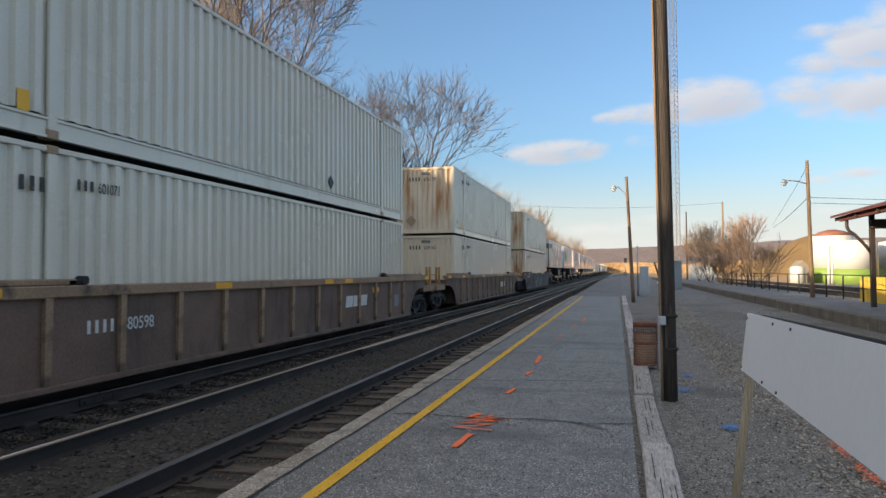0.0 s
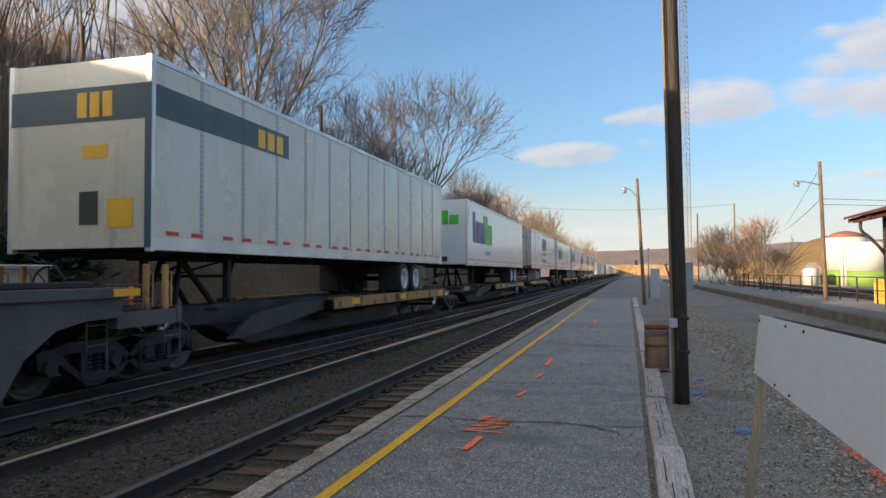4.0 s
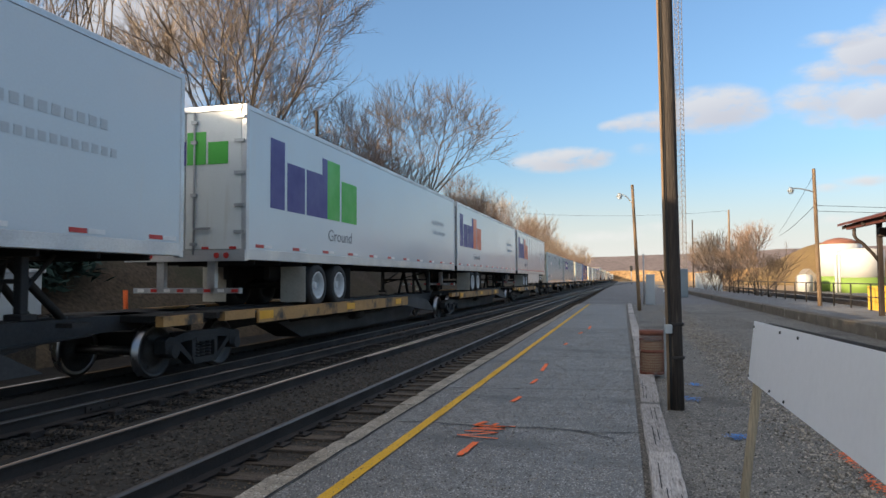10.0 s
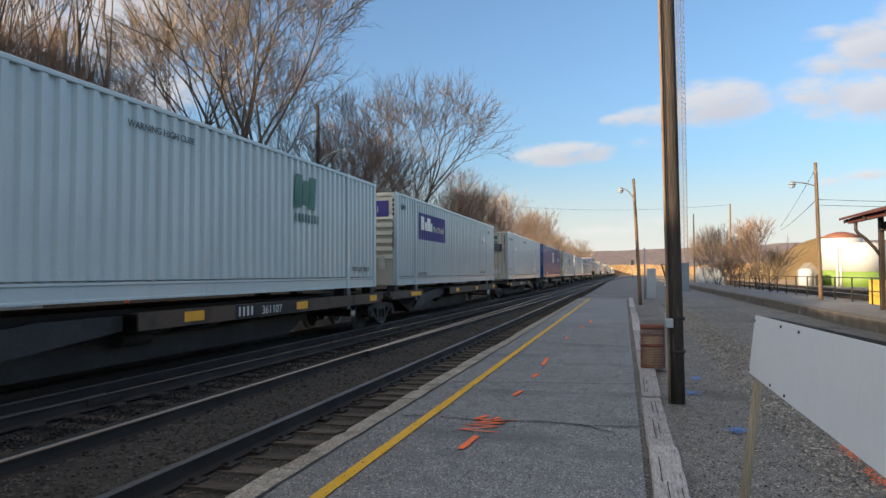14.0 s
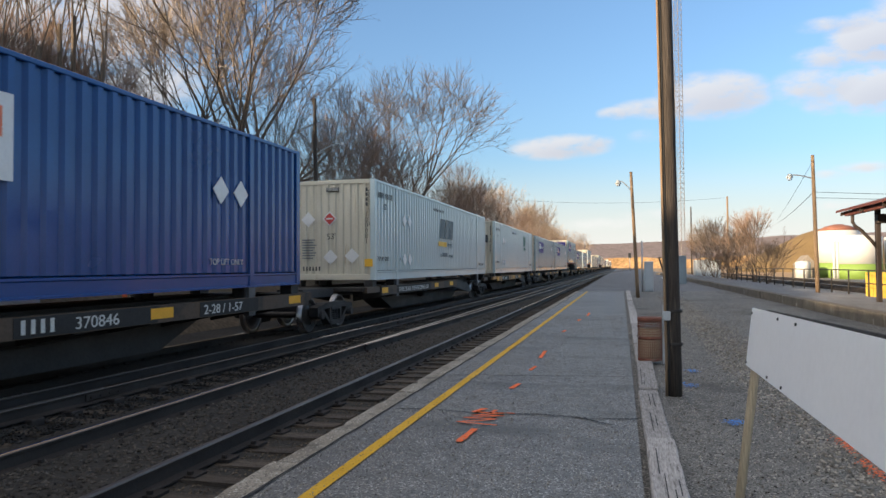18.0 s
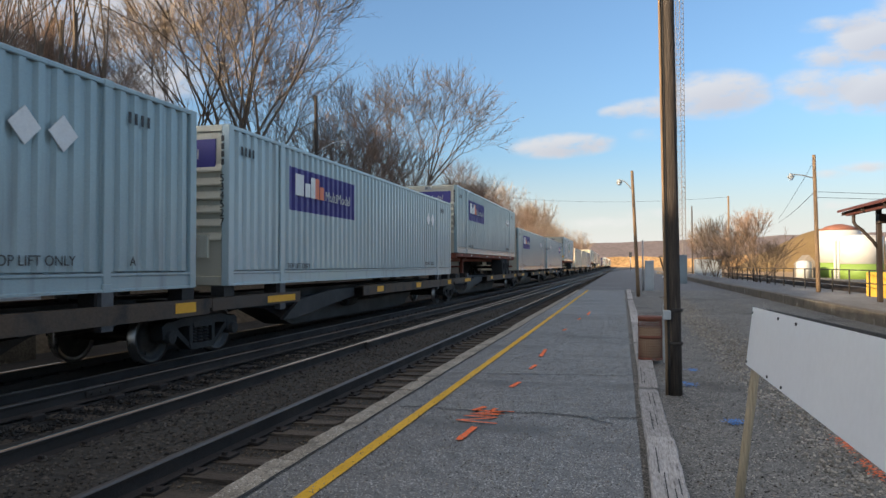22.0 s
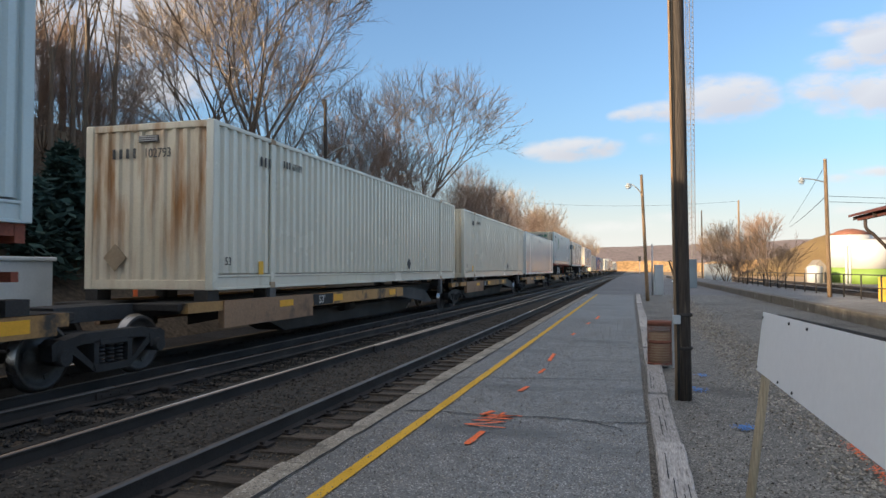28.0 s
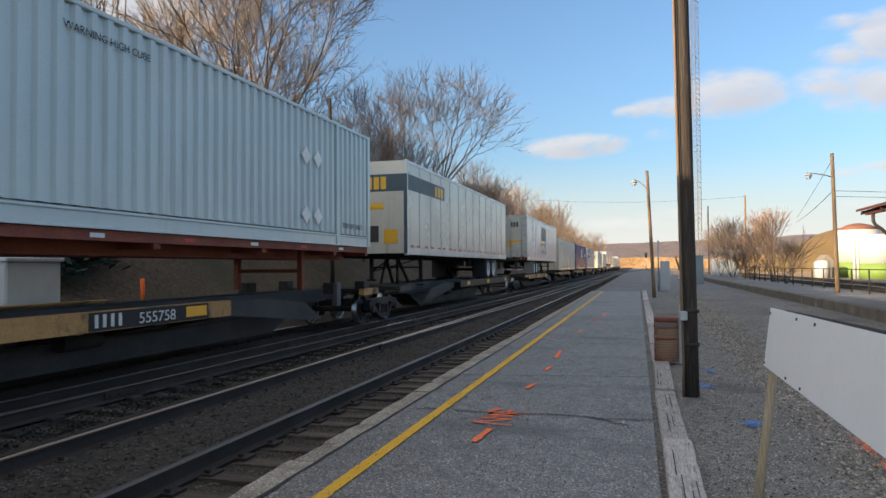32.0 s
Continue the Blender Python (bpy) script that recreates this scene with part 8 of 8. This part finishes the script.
SLIM = [tree_kind(31, height=15, radius=2.6, limbs=3, depth=4, bole=4.5, trunk_r=0.075, spread=(3, 22), fork=(9, 24), thin=0.009, twigs=2, shrink=(0.72, 0.95)),
        tree_kind(37, height=14, radius=2.9, limbs=3, depth=4, bole=3.5, trunk_r=0.075, spread=(3, 26), fork=(9, 26), thin=0.009, twigs=2, shrink=(0.72, 0.95)),
        tree_kind(39, TWIG_GREY, height=15, radius=2.2, limbs=2, depth=4, bole=5.5, trunk_r=0.075, spread=(2, 16), fork=(8, 22), thin=0.009, twigs=2, shrink=(0.72, 0.95))]
FAR = [tree_kind(61, height=11, radius=4.6, limbs=5, depth=4, bole=1.6, trunk_r=0.18, spread=(8, 46), thin=0.022, twigs=1, twig=(0.8, 1.8)),
       tree_kind(67, TWIG_GREY, height=12, radius=4.2, limbs=4, depth=4, bole=2.0, trunk_r=0.18, spread=(6, 42), thin=0.022, twigs=1, twig=(0.8, 1.8))]
BRUSH = [tree_kind(41, TWIG_RED, height=6.5, radius=2.6, limbs=8, depth=3, bole=0.25, trunk_r=0.07, spread=(4, 46), thin=0.011, twigs=2, twig=(0.6, 1.4)),
         tree_kind(43, TWIG_RED, height=5.5, radius=2.8, limbs=9, depth=3, bole=0.2, trunk_r=0.06, spread=(4, 52), thin=0.011, twigs=2, twig=(0.6, 1.4))]
BUSH = [tree_kind(51, TWIG_GREY, height=6.0, radius=3.0, limbs=10, depth=4, bole=0.25, trunk_r=0.10, spread=(4, 50), fork=(10, 26), thin=0.015, twigs=1, twig=(0.4, 1.0), belly=0.35),
        tree_kind(53, TWIG_RED, height=5.6, radius=3.0, limbs=11, depth=4, bole=0.2, trunk_r=0.09, spread=(4, 54), fork=(10, 26), thin=0.015, twigs=1, twig=(0.4, 1.0), belly=0.35)]


def plant(kind, x, y, scale, turn, label, name="bare_tree", category="tree", group="trackside trees"):
    t = thing(name, label, category, group)
    t.matrix_basis = pose(x, y, ground_height(x, y), 0, 0, turn) @ Matrix.Diagonal((scale, scale, scale, 1))
    part("trunk", kind[0], None, t)
    part("crown", kind[1], None, t)
    return t


TREE_RNG = random.Random(3)
plant(DOME, -15.8, 26.8, 1.0, 30, "large bare deciduous tree with a dense domed crown")
plant(OPEN, -15.3, 49.5, 1.0, 100, "large bare deciduous tree with open spreading limbs")
for kind, x, y, s, turn, label in ((SIDE, -20.5, 29.5, 0.95, 80, "bare deciduous tree behind the domed tree"), (RED, -15.9, 36.5, 0.95, 20, "reddish-brown bare tree with dense fine twigs"),
                                   
                                   (RED, -14.6, 66.5, 0.75, 60, "reddish-brown bare tree with dense fine twigs"), (SIDE, -17.0, 71.0, 0.65, 300, "bare deciduous tree with fine brown twigs"),
                                   (RED, -15.0, 77.0, 0.8, 200, "reddish-brown bare tree with dense fine twigs")):
    plant(kind, x, y, s, turn, label)
# slim woods up the bank
count = 0
while count < 40:
    a, d = radians(TREE_RNG.uniform(39.5, 54)), TREE_RNG.uniform(19, 50)
    x, y = -d * math.sin(a), d * math.cos(a)
    if x < -14.6:
        plant(SLIM[count % 3], x, y, TREE_RNG.uniform(0.75, 1.1), TREE_RNG.uniform(0, 360), "slim bare woodland tree on the bank")
        count += 1
for i in range(15):
    a, d = radians(TREE_RNG.uniform(40, 54)), TREE_RNG.uniform(21, 44)
    x, y = -d * math.sin(a), d * math.cos(a)
    plant(BRUSH[i % 2], x, y, TREE_RNG.uniform(0.45, 0.8), TREE_RNG.uniform(0, 360), "bare undergrowth on the wooded bank", "brush_clump", "shrub", "undergrowth on the bank")
for i, (x, y, s) in enumerate(((-13.9, 33.5, 0.9), (-14.2, 36.0, 1.0), (-14.3, 41.5, 1.1), (-14.5, 45.0, 1.1), (-13.8, 54, 0.9), (-14, 60, 1.0), (-14.2, 70, 1.1), (-14, 80, 1.1), (-15, 86, 1.1), (-14.5, 93, 1.0),
                               (-15, 100, 1.0), (-16, 108, 1.0), (-18.5, 34, 1.2), (-19, 47, 1.3), (-19, 78, 1.3), (-20, 92, 1.3), (-14.3, 30, 0.8))):
    plant(BRUSH[i % 2], x, y, s, TREE_RNG.uniform(0, 360), "dense reddish-brown bare brush", "brush_clump", "shrub", "trackside brush")
for i in range(26):
    y = 118 + 8.5 * i
    plant(FAR[i % 2], -15.5 - TREE_RNG.uniform(0, 9), y, TREE_RNG.uniform(0.8, 1.05), TREE_RNG.uniform(0, 360), "distant bare tree beside the tracks")
for i in range(12):
    plant(BRUSH[i % 2], -14 - TREE_RNG.uniform(0, 4), 114 + 15 * i, TREE_RNG.uniform(0.9, 1.3), TREE_RNG.uniform(0, 360), "distant bare brush beside the tracks", "brush_clump", "shrub", "trackside brush")
for i in range(34):
    y = TREE_RNG.uniform(3, 32)
    x = -13.2 - 10 * TREE_RNG.random() ** 1.3
    plant((SLIM + BRUSH)[(0, 3, 1, 4, 2)[i % 5]], x, y, TREE_RNG.uniform(0.25, 0.5), TREE_RNG.uniform(0, 360), "thin bare saplings on the shaded bank", "sapling", "shrub", "saplings on the bank")
# bushes on the far platform's side
for i, (x, y, s) in enumerate(((9.4, 75, 1.02), (11.2, 63, 1.0), (10.4, 69, 0.8), (9.6, 86, 0.9), (12.4, 65, 0.62), (9.9, 71, 0.5))):
    plant(BUSH[i % 2], x, y, s, TREE_RNG.uniform(0, 360), "many-stemmed bare grey bush by the railing", "bare_bush", "shrub", "bushes by the railing")


def conifer(x, y, h, seed):
    t = thing("conifer", "dark green conifer on the shaded bank", "tree")
    t.location = (x, y, ground_height(x, y))
    bm = bmesh.new()
    tube(bm, (0, 0, -0.3), (0, 0, h), 0.12, 0.02, 8)
    part("trunk", bm, BARK, t)
    r = random.Random(seed)
    vs, fs = [], []
    for i in range(420):
        f = r.uniform(0.05, 0.98)
        z = h * f
        a = r.uniform(0, 6.283)
        ln = (1 - f) ** 0.8 * h * 0.42 * r.uniform(0.6, 1.1) + 0.15
        for j in range(7):
            g = (j + r.uniform(0.2, 1)) / 7
            c = Vector((math.cos(a) * ln * g, math.sin(a) * ln * g, z - 0.35 * ln * g + r.uniform(-0.08, 0.08)))
            o = len(vs)
            d = Vector((r.uniform(-1, 1), r.uniform(-1, 1), r.uniform(-0.5, 0.3))).normalized() * 0.22
            e = Vector((r.uniform(-1, 1), r.uniform(-1, 1), r.uniform(-0.3, 0.3))).normalized() * 0.09
            vs += [tuple(c - d), tuple(c + e), tuple(c + d), tuple(c - e)]
            fs.append((o, o + 1, o + 2, o + 3))
    me = bpy.data.meshes.new("crown")
    me.from_pydata(vs, [], fs)
    me.materials.append(NEEDLES)
    part("crown", me, None, t)


conifer(-13.9, 14.1, 2.9, 1)
conifer(-14.3, 15.1, 2.2, 2)
conifer(-13.7, 13.1, 2.2, 3)

# ---- distance ----
def ridge(name, dist, x0, x1, heights, material, label, deep=300):
    bm = bmesh.new()
    n = 160
    last = None
    for i in range(n + 1):
        f = i / n
        x = x0 + (x1 - x0) * f
        k = f * (len(heights) - 1)
        j = min(int(k), len(heights) - 2)
        h = heights[j] + (heights[j + 1] - heights[j]) * (k - j)
        h += h * 0.05 * noise.noise((f * 40, dist, 0)) + h * 0.03 * noise.noise((f * 160, dist, 1))
        cols = [bm.verts.new((x, dist + deep * c, -3 + h * c)) for c in (0, 0.35, 0.7, 1.0)]
        if last:
            for q in range(3):
                bm.faces.new((last[q], cols[q], cols[q + 1], last[q + 1]))
        last = cols
    return tagged(part(name, bm, material), label, "hill", kind="structure")


ridge("backdrop", 1900, -2200, 2200, [70, 75, 66, 60, 64, 74, 90, 96, 104, 110, 100], RIDGE, "far low ridge with purple-brown bare woods")
ridge("backdrop", 760, -300, 900, [9, 9, 8, 10, 10, 14, 18, 18], TOWN_GROUND, "sunlit tan scrub on a low far slope")

ridge("backdrop", 520, -34, 420, [9, 11, 9, 12, 10, 12, 9, 11, 10, 12, 9, 10], SCRUB, "dry orange-tan scrub before the far town", 12)

pile = thing("stockpile", "tan stockpile heap behind the tanks", "heap")
bm = bmesh.new()
rings = []
for k, (rx, z) in enumerate(((20, -0.5), (15, 3.2), (9.5, 7.2), (5, 10.2), (2, 11.4), (0.5, 11.8))):
    rings.append([bm.verts.new((rx * 1.35 * math.cos(a), rx * 0.8 * math.sin(a), z + 0.5 * noise.noise((k * 2.0, a * 2, 0)))) for a in [2 * math.pi * i / 40 for i in range(40)]])
for q, w in zip(rings, rings[1:]):
    for i in range(40):
        f = bm.faces.new((q[i], q[(i + 1) % 40], w[(i + 1) % 40], w[i]))
        f.smooth = True
bm.faces.new(rings[-1])
part("mound", bm, MOUND, pile)
pile.location = (57, 215, 0)


def tank(x, y, r, h, dome, green, label):
    t = thing("storage_tank", label, "tank", "storage tanks", at=(x, y, -0.45))
    bm = bmesh.new()
    lathe(bm, [(r, green), (r, h), (r * 0.98, h + 0.02)], 48)
    part("shell", bm, TANK_WHITE, t, "white steel shell")
    if green:
        bm = bmesh.new()
        lathe(bm, [(r + 0.02, 0), (r + 0.02, green)], 48)
        part("band", bm, TANK_GREEN, t, "lime green lower band")
    bm = bmesh.new()
    lathe(bm, [(r * 1.01, h), (r * 0.6, h + dome * 0.7), (r * 0.2, h + dome), (0.15, h + dome * 1.03)], 48)
    part("roof", bm, TANK_RUST if dome > 0.8 else TANK_WHITE, t)
    for k in range(2 if y < 103 else 0):
        bm = bmesh.new()
        tube(bm, (-r - 0.45 + 0.42 * k, -0.6, 0.0), (-r - 0.45 + 0.42 * k, -0.6, h * 0.9), 0.18, n=10)
        part("pipe", bm, TANK_WHITE, t, "white pipe on the shell")
    return t


tank(31.0, 112, 2.8, 6.9, 0.95, 2.2, "white storage tank with rust-red domed roof and lime green band")
tank(30.7, 102, 2.7, 5.6, 0.3, 2.0, "white storage tank with lime green lower band")
tank(37.2, 104, 2.7, 5.6, 0.3, 2.0, "white storage tank with lime green lower band")
tank(25.3, 108, 1.0, 2.3, 0.2, 0.0, "small white upright tank")
shed = thing("pump_shed", "small cream gabled shed beside the tanks", "shed", at=(26.7, 113, -0.45))
bm = bmesh.new()
prism(bm, [(-2, 0), (2, 0), (2, 1.9), (-2, 1.9)], -1.1, 1.1)
part("wall", bm, HOUSE_WALL, shed)
bm = bmesh.new()
extrude_y(bm, [(-1.25, 1.9), (1.25, 1.9), (0, 3.35)], -2.1, 2.1)
part("roof", bm, HOUSE_WALL, shed, "cream gable")

yard = thing("yard_track", "rusty yard rails behind the railing", "railway track", kind="structure", at=(0, 0, -0.30))
for x in (11.5, 13.0, 16.0, 17.5, 20.5, 22.0):
    bm = bmesh.new()
    box(bm, x - 0.035, x + 0.035, 18, 180, -0.15, 0.06)
    part("rail", bm, RAIL_SIDE, yard)

# lattice mast
mast = thing("radio_mast", "tall pale steel lattice radio mast", "mast", at=(20.3, 250, -0.5))
legs = [Vector((1.5 * math.cos(a), 1.5 * math.sin(a), 0)) for a in (0.5, 2.6, 4.7)]
for p in legs:
    bm = bmesh.new()
    tube(bm, p, p + Vector((0, 0, 140)), 0.12, 0.1, 6)
    part("leg", bm, MAST, mast)
bm = bmesh.new()
for k in range(78):
    z = k * 1.8
    for i in range(3):
        a, b = legs[i], legs[(i + 1) % 3]
        tube(bm, a + Vector((0, 0, z)), b + Vector((0, 0, z + 1.8)), 0.06, n=4, caps=False)
        tube(bm, a + Vector((0, 0, z)), b + Vector((0, 0, z)), 0.05, n=4, caps=False)
part("lattice", bm, MAST, mast)

# town on the far slope
HR = random.Random(12)
for k in range(46):
    x = HR.uniform(-60, 330)
    y = HR.uniform(640, 1000)
    w, d, h = HR.uniform(6, 10), HR.uniform(7, 10), HR.uniform(3, 5)
    z = max(0, (y - 760) * 0.035) - 1
    house = thing("house", "small far pale house with a grey gable roof", "house", "houses of the far town", at=(x, y, z))
    bm = bmesh.new()
    box(bm, -w / 2, w / 2, -d / 2, d / 2, 0, h)
    part("wall", bm, HOUSE_WALL, house)
    bm = bmesh.new()
    extrude_y(bm, [(-w / 2 - 0.3, h), (w / 2 + 0.3, h), (0, h + w * 0.3)], -d / 2 - 0.3, d / 2 + 0.3)
    part("roof", bm, HOUSE_ROOF, house)
    for i in range(2):
        bm = bmesh.new()
        box(bm, -w * 0.3 + i * w * 0.4, -w * 0.3 + i * w * 0.4 + 1.2, -d / 2 - 0.05, -d / 2 + 0.02, h * 0.4, h * 0.4 + 1.5)
        part("window", bm, INK, house)

# signal far along the line
sig = thing("railway_signal", "far railway signal with a dark head", "signal", at=(2.2, 185, -0.3))
bm = bmesh.new()
tube(bm, (0, 0, 0), (0, 0, 5.2), 0.09)
part("mast", bm, GALV, sig)
bm = bmesh.new()
soft_box(bm, -0.35, 0.35, -0.1, 0.1, 3.8, 5.2, 0.1)
part("head", bm, INK, sig)


# ---- motion ----
def motions():
    for ob, place, z in MOVING:
        walk(ob, [(t, pose(TRAIN_TRACK, place - SPEED * t, z)) for t in (0, 8, 16, 24, 32)])
    turn = math.degrees(SPEED / 0.42)
    for car, start in WHEELS:
        near, gone = (start - 34) / SPEED, (start - 3) / SPEED
        a, b = max(0, near), min(32, gone)
        if b <= a:
            continue
        for truck in [c for c in car.children if c.name.startswith("truck")]:
            if abs(car_place(car) + truck.location.y - start) > 0.01:
                continue
            for w in [c for c in truck.children if c.name.startswith("wheelset")]:
                y = w.location.y
                first, last = frame(a), frame(b)
                rows = [(0, pose(0, y, 0.42))] if first > 1 else []
                rows += [((f - 1) / FPS, pose(0, y, 0.42, turn * (f - first) / FPS)) for f in range(first, last + 1)]
                if last < frame(32):
                    rows.append((32, rows[-1][1]))
                walk(w, rows)


def car_place(car):
    return next(p for ob, p, z in MOVING if ob == car)


motions()
